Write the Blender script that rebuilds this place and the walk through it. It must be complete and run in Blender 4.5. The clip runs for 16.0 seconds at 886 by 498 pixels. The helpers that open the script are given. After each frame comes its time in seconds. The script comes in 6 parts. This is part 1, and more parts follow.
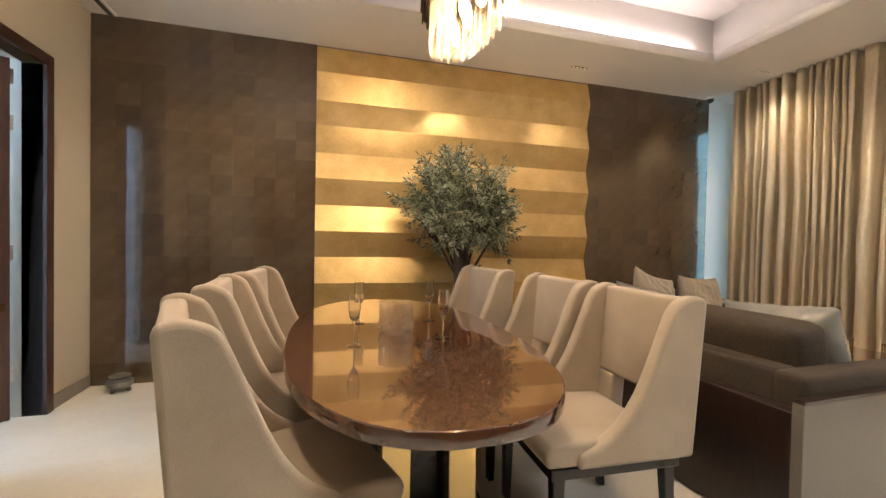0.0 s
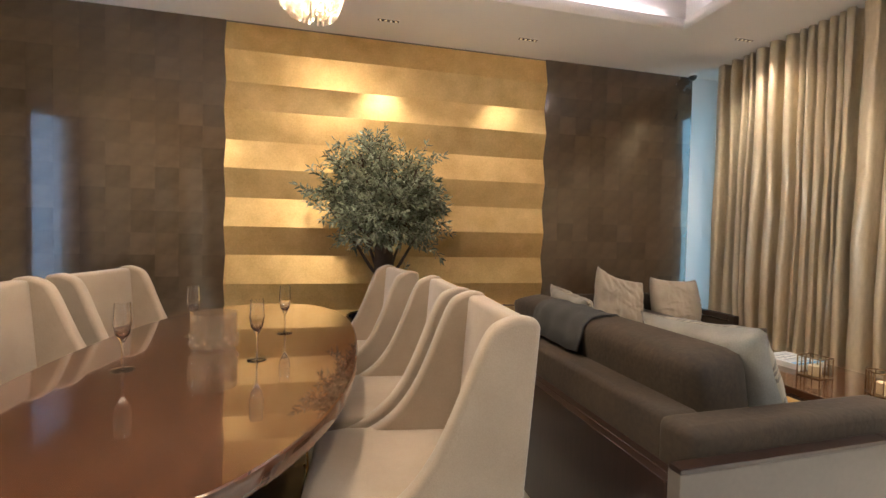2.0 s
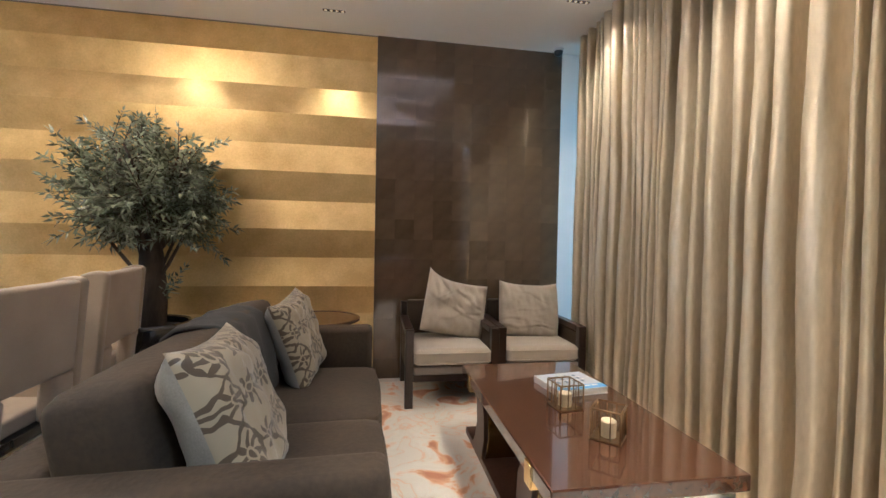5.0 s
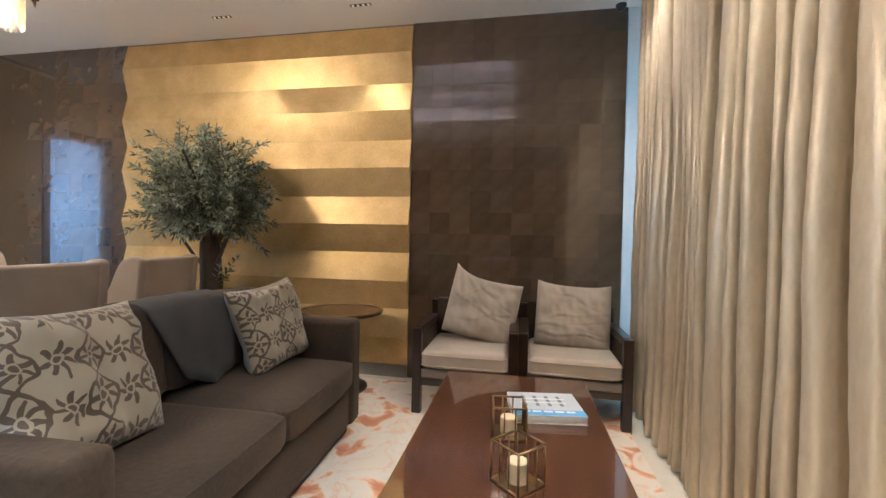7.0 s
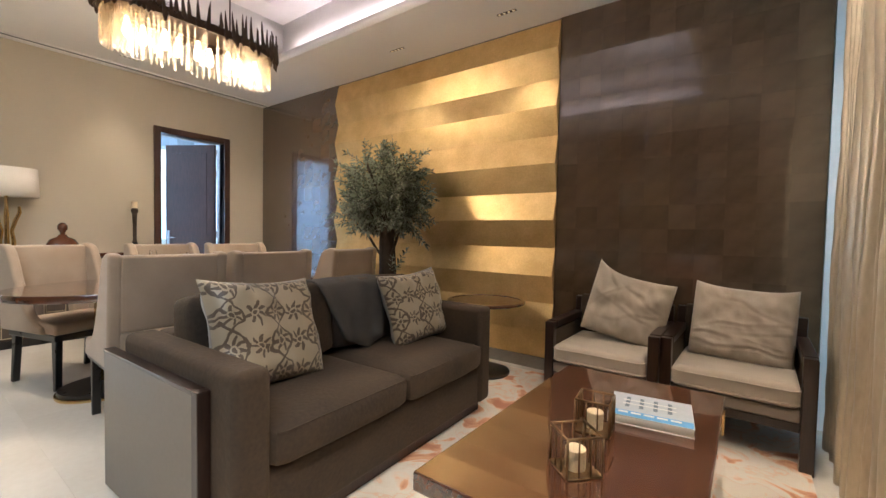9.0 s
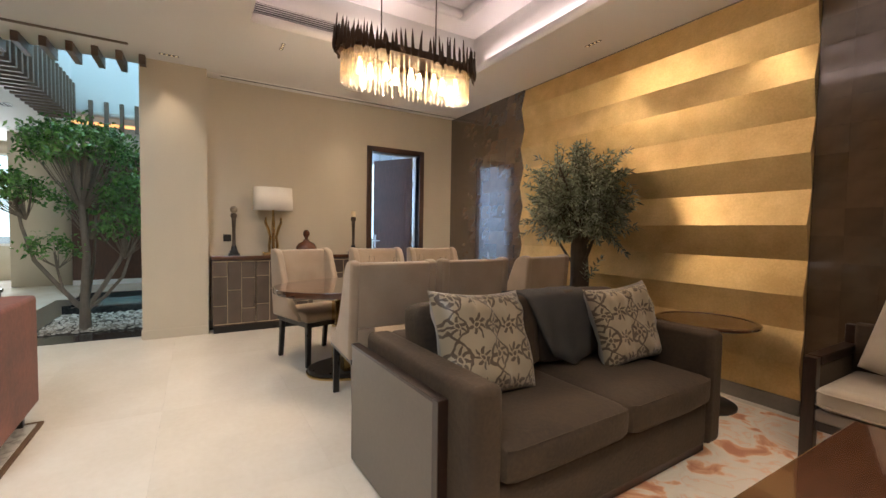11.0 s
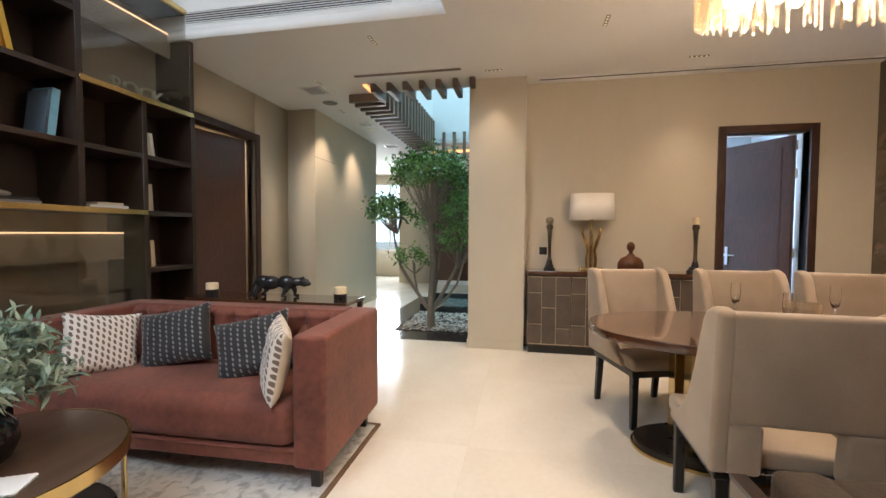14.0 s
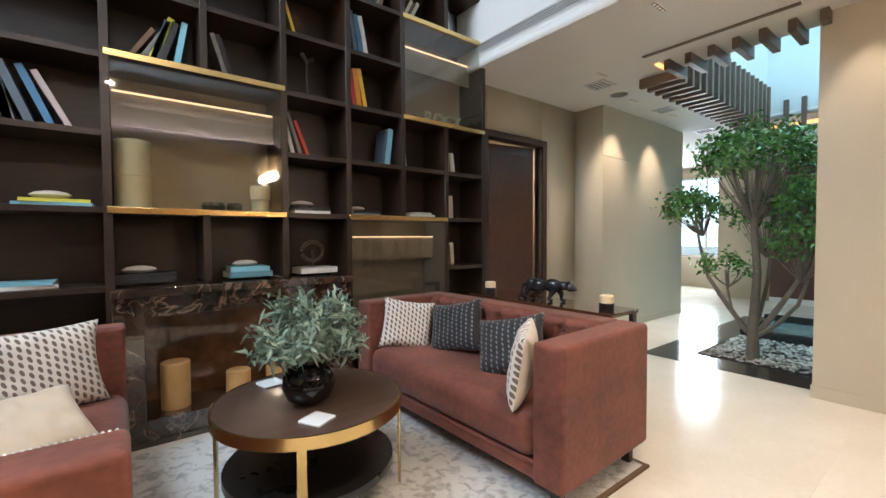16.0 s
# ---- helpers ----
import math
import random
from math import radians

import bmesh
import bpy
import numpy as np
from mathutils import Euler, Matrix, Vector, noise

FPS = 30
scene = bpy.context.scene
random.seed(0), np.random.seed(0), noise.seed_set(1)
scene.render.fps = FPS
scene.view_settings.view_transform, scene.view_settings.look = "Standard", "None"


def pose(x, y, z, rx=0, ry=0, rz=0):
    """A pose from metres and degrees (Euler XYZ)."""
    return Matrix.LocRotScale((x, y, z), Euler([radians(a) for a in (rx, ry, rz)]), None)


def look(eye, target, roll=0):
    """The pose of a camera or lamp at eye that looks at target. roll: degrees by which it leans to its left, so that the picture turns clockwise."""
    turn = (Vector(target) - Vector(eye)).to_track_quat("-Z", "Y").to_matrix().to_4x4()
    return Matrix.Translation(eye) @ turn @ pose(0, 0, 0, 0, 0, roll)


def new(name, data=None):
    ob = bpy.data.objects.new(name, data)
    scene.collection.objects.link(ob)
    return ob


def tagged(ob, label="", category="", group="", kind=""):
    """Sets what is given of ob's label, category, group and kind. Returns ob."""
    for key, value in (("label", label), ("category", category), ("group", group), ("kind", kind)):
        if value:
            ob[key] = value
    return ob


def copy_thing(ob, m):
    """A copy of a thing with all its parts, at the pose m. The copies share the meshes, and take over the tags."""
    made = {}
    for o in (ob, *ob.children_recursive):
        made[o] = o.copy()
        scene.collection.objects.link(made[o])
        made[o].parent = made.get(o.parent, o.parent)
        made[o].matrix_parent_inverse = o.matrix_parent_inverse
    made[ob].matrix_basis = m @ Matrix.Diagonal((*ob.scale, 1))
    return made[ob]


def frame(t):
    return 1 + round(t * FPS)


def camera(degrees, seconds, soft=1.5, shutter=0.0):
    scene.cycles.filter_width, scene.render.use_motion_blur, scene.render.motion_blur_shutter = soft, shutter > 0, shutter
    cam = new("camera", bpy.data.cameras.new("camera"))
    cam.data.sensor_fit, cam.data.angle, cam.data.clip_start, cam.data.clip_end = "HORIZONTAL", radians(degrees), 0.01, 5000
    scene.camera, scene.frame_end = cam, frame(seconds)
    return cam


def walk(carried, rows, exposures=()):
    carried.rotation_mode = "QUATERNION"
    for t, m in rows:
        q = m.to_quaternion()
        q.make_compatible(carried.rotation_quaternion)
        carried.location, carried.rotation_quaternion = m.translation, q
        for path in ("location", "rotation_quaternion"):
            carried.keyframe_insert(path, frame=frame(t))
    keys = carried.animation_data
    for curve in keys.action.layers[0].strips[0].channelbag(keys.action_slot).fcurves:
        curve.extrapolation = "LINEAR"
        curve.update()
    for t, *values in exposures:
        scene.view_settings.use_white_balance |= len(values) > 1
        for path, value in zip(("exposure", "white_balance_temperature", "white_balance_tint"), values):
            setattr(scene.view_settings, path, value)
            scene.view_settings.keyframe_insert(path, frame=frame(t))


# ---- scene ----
cam = camera(93.9, 16.0)
PATH = [
    (0, (1.167, 0.29, 1.23), (1.716, 2.213, 1.193), 1.1),
    (0.5, (1.353, 0.407, 1.221), (1.858, 2.342, 1.184), 1.2),
    (1, (1.588, 0.468, 1.218), (2.056, 2.412, 1.179), 1.2),
    (1.5, (1.821, 0.489, 1.247), (2.272, 2.436, 1.191), 1.2),
    (2, (2.085, 0.506, 1.249), (2.528, 2.456, 1.192), 1.2),
    (2.5, (2.362, 0.498, 1.275), (2.798, 2.449, 1.217), 1.1),
    (3, (2.683, 0.471, 1.298), (3.117, 2.422, 1.231), 1.2),
    (3.5, (2.966, 0.464, 1.288), (3.407, 2.413, 1.211), 1.2),
    (4, (3.284, 0.503, 1.266), (3.712, 2.455, 1.199), 1.1),
    (4.5, (3.622, 0.537, 1.25), (4.019, 2.496, 1.202), 1.1),
    (7, (4.85, 0.863, 1.173), (4.487, 2.829, 1.135), 1.2),
    (7.5, (5.039, 0.863, 1.175), (4.429, 2.767, 1.12), 1.3),
    (8, (5.184, 0.84, 1.21), (4.346, 2.653, 1.123), 0.9),
    (8.5, (5.253, 0.845, 1.187), (4.235, 2.565, 1.102), 0.9),
    (9, (5.26, 0.865, 1.165), (4.072, 2.473, 1.095), 1.1),
    (9.5, (5.24, 0.835, 1.179), (3.892, 2.311, 1.103), 1.0),
    (12, (4.842, 0.726, 1.261), (2.965, 1.412, 1.176), 0.9),
    (12.5, (4.709, 0.744, 1.285), (2.773, 1.24, 1.201), 0.8),
    (13, (4.562, 0.798, 1.308), (2.58, 1.048, 1.224), 0.7),
    (13.5, (4.413, 0.864, 1.299), (2.416, 0.809, 1.22), 0.4),
    (14, (4.248, 0.866, 1.301), (2.288, 0.477, 1.223), 0.3),
    (14.5, (4.12, 0.862, 1.3), (2.27, 0.106, 1.224), 0.1),
    (15, (4.004, 0.901, 1.298), (2.327, -0.187, 1.229), -0.1),
    (15.5, (3.939, 0.946, 1.282), (2.486, -0.427, 1.218), -0.2),
    (16, (3.93, 1.008, 1.286), (2.702, -0.569, 1.227), -0.2),
]
EXPOSURES = [(0, 0.0, 6500, 11), (2, 0.0, 6000, 11), (4.5, 0.0, 5500, 10), (7, 0.05, 5400, 11), (8, -0.02, 5750, 11), (9, -0.10, 5850, 12), (12, -0.50, 6600, 17), (14, -0.24, 6550, 17), (16, -0.05, 6250, 15)]
walk(cam, [(t, look(eye, target, roll)) for t, eye, target, roll in PATH], EXPOSURES)

# ---- light ----
EXPO = 0.0
scene.view_settings.exposure = EXPO
world = bpy.data.worlds.new("sky")
scene.world = world
world.use_nodes = True
wn = world.node_tree.nodes
sky = wn.new("ShaderNodeTexSky")
sky.sky_type = "NISHITA"
sky.sun_disc = False
sky.sun_elevation, sky.sun_rotation = radians(55), radians(200)
wn["Background"].inputs["Strength"].default_value = 0.15
world.node_tree.links.new(sky.outputs[0], wn["Background"].inputs["Color"])


def lamp(name, kind, energy, colour, m, **more):
    data = bpy.data.lights.new(name, kind)
    data.energy, data.color = energy, colour
    ob = new(name, data)
    ob.matrix_world = m
    for k, v in more.items():
        if k == "size":
            data.size = v
        elif k == "size_y":
            data.shape = "RECTANGLE"
            data.size_y = v
        elif k == "spot":
            data.spot_size = radians(v)
        elif k == "blend":
            data.spot_blend = v
        elif k == "radius":
            data.shadow_soft_size = v
    return ob


sun = lamp("sun", "SUN", 1.0, (1.0, 0.95, 0.88), look((0, 0, 0), (0.25, 0.45, -0.86)))
sun.data.angle = radians(10)
WARM = (1.0, 0.82, 0.60)
DAY = (0.62, 0.86, 1.0)
# recessed ceiling slots: place, aim, watts, cone; five are unseen, added as fill
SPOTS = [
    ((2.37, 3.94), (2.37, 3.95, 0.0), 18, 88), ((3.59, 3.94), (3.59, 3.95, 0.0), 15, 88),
    # 5.20 and 5.14 are unseen, added to brighten the curtain
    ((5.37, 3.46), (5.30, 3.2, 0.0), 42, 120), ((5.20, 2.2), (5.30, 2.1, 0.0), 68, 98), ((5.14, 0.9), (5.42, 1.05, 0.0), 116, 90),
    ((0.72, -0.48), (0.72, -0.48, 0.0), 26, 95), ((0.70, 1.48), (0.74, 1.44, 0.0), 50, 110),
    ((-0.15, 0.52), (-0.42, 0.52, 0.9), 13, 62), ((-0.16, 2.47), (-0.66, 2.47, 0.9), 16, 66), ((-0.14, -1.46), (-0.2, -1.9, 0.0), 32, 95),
    # last slot in this row is unseen, assumed behind the chandelier
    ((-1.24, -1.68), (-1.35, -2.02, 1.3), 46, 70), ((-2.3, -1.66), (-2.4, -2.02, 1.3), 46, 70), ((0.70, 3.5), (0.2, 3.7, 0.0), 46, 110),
    # both unseen, added to light the floor, red sofas and bookcase
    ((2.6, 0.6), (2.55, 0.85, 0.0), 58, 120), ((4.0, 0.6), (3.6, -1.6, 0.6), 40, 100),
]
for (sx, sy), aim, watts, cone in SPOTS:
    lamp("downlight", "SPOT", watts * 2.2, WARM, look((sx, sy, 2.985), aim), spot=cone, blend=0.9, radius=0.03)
# cove strips behind the lip of the raised ceiling
for cx, cy, lx, ly, tx, ty in ((2.92, 3.53, 3.6, 0.05, 0, -0.6), (2.92, 1.12, 3.6, 0.05, 0, 0.6), (4.83, 2.3, 2.3, 0.05, -0.6, 0), (1.0, 2.3, 2.3, 0.05, 0.6, 0)):
    m = look((cx, cy, 3.10), (cx + tx, cy + ty, 3.6))
    lamp("cove_light", "AREA", 10.5, (1.0, 0.81, 0.79), Matrix.Translation((cx, cy, 3.10)) @ pose(0, 0, 0, 180, 0, 0), size=max(lx, 0.05), size_y=max(ly, 0.05))
# daylight in the openings
lamp("atrium_daylight", "AREA", 135, (0.46, 0.84, 0.96), pose(-2.2, 0.4, 6.2, 0, 0, 0), size=3.2, size_y=2.4).data.spread = radians(110)
lamp("back_room_light", "AREA", 30, WARM, pose(0.1, -3.4, 2.97), size=0.5, size_y=0.5)
# its high window is unseen, added to light the tall void
lamp("added_upper_daylight", "AREA", 210, (0.76, 0.90, 1.0), look((5.95, -0.9, 4.6), (2.4, -0.95, 1.8)), size=2.0, size_y=1.6)
lamp("hall_window_daylight", "AREA", 170, (0.80, 0.93, 1.0), look((-7.45, -3.0, 1.7), (0, -2.4, 0.9)), size=1.4, size_y=2.2)
lamp("study_daylight", "AREA", 150, (0.42, 0.66, 1.0), look((-3.3, 3.3, 1.7), (0, 3.3, 1.4)), size=1.4, size_y=1.4)
lamp("bay_daylight", "AREA", 10, (0.45, 0.82, 1.0), look((6.35, 3.75, 1.6), (5.7, 4.28, 1.6)), size=0.5, size_y=2.6)

# ---- materials ----


def shader(name):
    m = bpy.data.materials.new(name)
    m.use_nodes = True
    return m, m.node_tree.nodes, m.node_tree.links, m.node_tree.nodes["Principled BSDF"]


def mat(name, dark, light, rough=0.5, metal=0.0, scale=6.0, fine=60.0, bump=0.05, coat=0.0, sheen=0.0, stretch=(1, 1, 1), vary=0.0, rvar=0.1, island=False):
    """Two-scale mottled surface. vary: tone steps from piece to piece."""
    m, n, k, b = shader(name)
    tc = n.new("ShaderNodeTexCoord")
    mp = n.new("ShaderNodeMapping")
    mp.inputs["Scale"].default_value = stretch
    k.new(tc.outputs["Object"], mp.inputs["Vector"])
    a, c = n.new("ShaderNodeTexNoise"), n.new("ShaderNodeTexNoise")
    a.inputs["Scale"].default_value, a.inputs["Detail"].default_value = scale, 5
    c.inputs["Scale"].default_value, c.inputs["Detail"].default_value = fine, 4
    k.new(mp.outputs[0], a.inputs["Vector"])
    k.new(mp.outputs[0], c.inputs["Vector"])
    mix = n.new("ShaderNodeMath")
    mix.operation = "MULTIPLY_ADD"
    mix.inputs[1].default_value = 0.35
    k.new(c.outputs[0], mix.inputs[0])
    sc = n.new("ShaderNodeMath")
    sc.operation = "MULTIPLY"
    sc.inputs[1].default_value = 0.65
    k.new(a.outputs[0], sc.inputs[0])
    k.new(sc.outputs[0], mix.inputs[2])
    fac = mix.outputs[0]
    if vary:
        oi = n.new("ShaderNodeObjectInfo" if not island else "ShaderNodeNewGeometry")
        r = n.new("ShaderNodeMath")
        r.operation = "MULTIPLY_ADD"
        r.inputs[1].default_value = vary
        k.new(oi.outputs["Random" if not island else "Random Per Island"], r.inputs[0])
        sub = n.new("ShaderNodeMath")
        sub.operation = "SUBTRACT"
        sub.inputs[1].default_value = vary / 2
        k.new(fac, sub.inputs[0])
        k.new(sub.outputs[0], r.inputs[2])
        fac = r.outputs[0]
    ramp = n.new("ShaderNodeValToRGB")
    ramp.color_ramp.elements[0].position, ramp.color_ramp.elements[1].position = 0.3, 0.7
    ramp.color_ramp.elements[0].color, ramp.color_ramp.elements[1].color = (*dark, 1), (*light, 1)
    k.new(fac, ramp.inputs[0])
    k.new(ramp.outputs[0], b.inputs["Base Color"])
    rr = n.new("ShaderNodeMapRange")
    rr.inputs["To Min"].default_value, rr.inputs["To Max"].default_value = max(rough - rvar, 0.02), min(rough + rvar, 1)
    k.new(a.outputs[0], rr.inputs["Value"])
    k.new(rr.outputs[0], b.inputs["Roughness"])
    b.inputs["Metallic"].default_value = metal
    b.inputs["Coat Weight"].default_value = coat
    b.inputs["Coat Roughness"].default_value = 0.025
    b.inputs["Sheen Weight"].default_value = sheen
    if bump:
        bp = n.new("ShaderNodeBump")
        bp.inputs["Strength"].default_value = bump
        bp.inputs["Distance"].default_value = 0.01
        k.new(c.outputs[0], bp.inputs["Height"])
        k.new(bp.outputs[0], b.inputs["Normal"])
    return m


def glow(name, colour, strength):
    m, n, k, b = shader(name)
    b.inputs["Base Color"].default_value = (*colour, 1)
    b.inputs["Emission Color"].default_value = (*colour, 1)
    b.inputs["Emission Strength"].default_value = strength
    return m


def glass(name, colour=(1, 1, 1), rough=0.02, ior=1.45):
    m, n, k, b = shader(name)
    b.inputs["Base Color"].default_value = (*colour, 1)
    b.inputs["Transmission Weight"].default_value = 1
    b.inputs["Roughness"].default_value = rough
    b.inputs["IOR"].default_value = ior
    return m


def pane_mat(name, tint, gloss):
    """Thin pane: lets light straight through and mirrors a set share of it."""
    m, n, k, b = shader(name)
    t, g, mx = n.new("ShaderNodeBsdfTransparent"), n.new("ShaderNodeBsdfGlossy"), n.new("ShaderNodeMixShader")
    t.inputs[0].default_value = (*tint, 1)
    g.inputs["Roughness"].default_value = 0.03
    mx.inputs[0].default_value = gloss
    k.new(t.outputs[0], mx.inputs[1])
    k.new(g.outputs[0], mx.inputs[2])
    k.new(mx.outputs[0], n["Material Output"].inputs[0])
    return m


def wood(name, dark, light, rough=0.3, coat=0.3, along="X", rings=14.0, relief=0.03):
    m, n, k, b = shader(name)
    tc, mp = n.new("ShaderNodeTexCoord"), n.new("ShaderNodeMapping")
    mp.inputs["Scale"].default_value = {"X": (0.6, 6, 6), "Y": (6, 0.6, 6), "Z": (6, 6, 0.6)}[along]
    k.new(tc.outputs["Object"], mp.inputs["Vector"])
    a = n.new("ShaderNodeTexNoise")
    a.inputs["Scale"].default_value, a.inputs["Detail"].default_value, a.inputs["Distortion"].default_value = rings, 8, 0.6
    k.new(mp.outputs[0], a.inputs["Vector"])
    c = n.new("ShaderNodeTexNoise")
    c.inputs["Scale"].default_value = 1.6
    k.new(tc.outputs["Object"], c.inputs["Vector"])
    mx = n.new("ShaderNodeMath")
    mx.operation = "MULTIPLY_ADD"
    mx.inputs[1].default_value = 0.4
    k.new(c.outputs[0], mx.inputs[0])
    s2 = n.new("ShaderNodeMath")
    s2.operation = "MULTIPLY"
    s2.inputs[1].default_value = 0.6
    k.new(a.outputs[0], s2.inputs[0])
    k.new(s2.outputs[0], mx.inputs[2])
    ramp = n.new("ShaderNodeValToRGB")
    ramp.color_ramp.elements[0].position, ramp.color_ramp.elements[1].position = 0.32, 0.68
    ramp.color_ramp.elements[0].color, ramp.color_ramp.elements[1].color = (*dark, 1), (*light, 1)
    k.new(mx.outputs[0], ramp.inputs[0])
    k.new(ramp.outputs[0], b.inputs["Base Color"])
    b.inputs["Roughness"].default_value = rough
    b.inputs["Coat Weight"].default_value, b.inputs["Coat Roughness"].default_value = coat, 0.015
    bp = n.new("ShaderNodeBump")
    bp.inputs["Strength"].default_value, bp.inputs["Distance"].default_value = relief, 0.004
    k.new(a.outputs[0], bp.inputs["Height"])
    k.new(bp.outputs[0], b.inputs["Normal"])
    return m


M = {}
M["plaster"] = mat("warm beige wall covering", (0.485, 0.425, 0.32), (0.55, 0.485, 0.37), 0.75, scale=1.5, fine=220, bump=0.08, stretch=(1, 1, 0.35))
M["paint"] = mat("white ceiling paint", (0.74, 0.72, 0.69), (0.79, 0.77, 0.74), 0.8, scale=1.2, fine=90, bump=0.02)
M["white"] = mat("white window wall paint", (0.72, 0.75, 0.76), (0.78, 0.80, 0.81), 0.6, scale=1.2, fine=90, bump=0.02)
M["marble"] = mat("cream polished marble", (0.73, 0.67, 0.57), (0.82, 0.77, 0.68), 0.16, scale=2.2, fine=28, bump=0.0, vary=0.12, rvar=0.06)
M["granite"] = mat("black polished granite", (0.012, 0.012, 0.013), (0.05, 0.05, 0.05), 0.12, scale=30, fine=160, bump=0.0)
M["lacquer"] = mat("brown lacquered parchment tile", (0.062, 0.040, 0.023), (0.122, 0.080, 0.046), 0.2, scale=2.0, fine=9, bump=0.0, coat=1.0, vary=0.20, rvar=0.05)
M["lacquer"].node_tree.nodes["Principled BSDF"].inputs["Coat IOR"].default_value = 1.68
M["gold"] = mat("gold leaf", (0.62, 0.41, 0.155), (0.87, 0.64, 0.29), 0.42, metal=0.72, scale=5, fine=70, bump=0.05, vary=0.18, rvar=0.10)
M["plinth"] = mat("grey stone plinth", (0.20, 0.18, 0.15), (0.27, 0.24, 0.20), 0.4, scale=5, fine=60)
M["darkwood"] = wood("dark stained wood", (0.026, 0.012, 0.008), (0.074, 0.034, 0.022), 0.36, 0.15, "Z")
M["shelfwood"] = wood("espresso stained oak", (0.014, 0.007, 0.004), (0.038, 0.020, 0.012), 0.42, 0.1, "X")
M["tablewood"] = wood("lacquered rosewood", (0.045, 0.017, 0.009), (0.105, 0.042, 0.020), 0.12, 1.0, "Y", 5.0, 0.0)
M["brass"] = mat("brushed brass", (0.66, 0.475, 0.205), (0.72, 0.53, 0.24), 0.25, metal=1.0, scale=6, fine=160, bump=0.01, rvar=0.05)
M["steel"] = mat("brushed nickel", (0.55, 0.54, 0.52), (0.68, 0.67, 0.65), 0.3, metal=1.0, scale=20, fine=160, bump=0.01)
M["chairfabric"] = mat("beige velvet upholstery", (0.30, 0.228, 0.158), (0.43, 0.338, 0.245), 0.85, scale=4, fine=260, bump=0.15, sheen=0.25)
M["sofafabric"] = mat("charcoal brown velvet", (0.020, 0.0125, 0.0070), (0.064, 0.041, 0.0225), 0.85, scale=4, fine=60, bump=0.25, sheen=0.06)
M["sofafabric"].node_tree.nodes["Principled BSDF"].inputs["Sheen Tint"].default_value = (1.0, 0.78, 0.52, 1)
M["redfabric"] = mat("terracotta velvet", (0.080, 0.0195, 0.012), (0.245, 0.072, 0.044), 0.75, scale=3.0, fine=30, bump=0.12, sheen=0.12)
M["linen"] = mat("taupe linen", (0.36, 0.305, 0.235), (0.48, 0.41, 0.325), 0.9, scale=6, fine=400, bump=0.2, sheen=0.2)
M["curtain"] = mat("champagne silk curtain", (0.47, 0.385, 0.25), (0.70, 0.595, 0.425), 0.36, metal=0.4, scale=3, fine=60, bump=0.16, sheen=0.1, stretch=(1, 1, 0.3))
M["curtain"].node_tree.nodes["Principled BSDF"].inputs["Specular IOR Level"].default_value = 0.7
M["black"] = mat("black lacquer", (0.008, 0.007, 0.006), (0.02, 0.018, 0.016), 0.3, scale=8, fine=90)
M["slat"] = wood("weathered slat wood", (0.10, 0.068, 0.048), (0.19, 0.135, 0.10), 0.5, 0.0, "X")
M["glass"] = glass("clear glass")
M["pane"] = pane_mat("cabinet glass pane", (0.84, 0.86, 0.84), 0.075)
M["windowpane"] = pane_mat("window pane", (0.90, 0.97, 0.98), 0.03)
M["grille"] = mat("dark vent grille", (0.02, 0.02, 0.02), (0.04, 0.04, 0.04), 0.6)
M["whitemetal"] = mat("white powder-coated metal", (0.70, 0.69, 0.67), (0.76, 0.75, 0.73), 0.4, bump=0.0)
M["candle"] = mat("ivory wax", (0.72, 0.58, 0.36), (0.82, 0.68, 0.46), 0.5, scale=8, fine=60)
M["paper"] = mat("paper pages", (0.62, 0.58, 0.50), (0.74, 0.70, 0.62), 0.8, scale=4, fine=300, stretch=(1, 1, 8))
M["daylight"] = glow("bright overcast daylight", (0.86, 0.97, 1.0), 2.2)

M["greypanel"] = mat("grey lacquer panel", (0.125, 0.105, 0.085), (0.165, 0.14, 0.115), 0.35, scale=3, fine=50, bump=0.01)
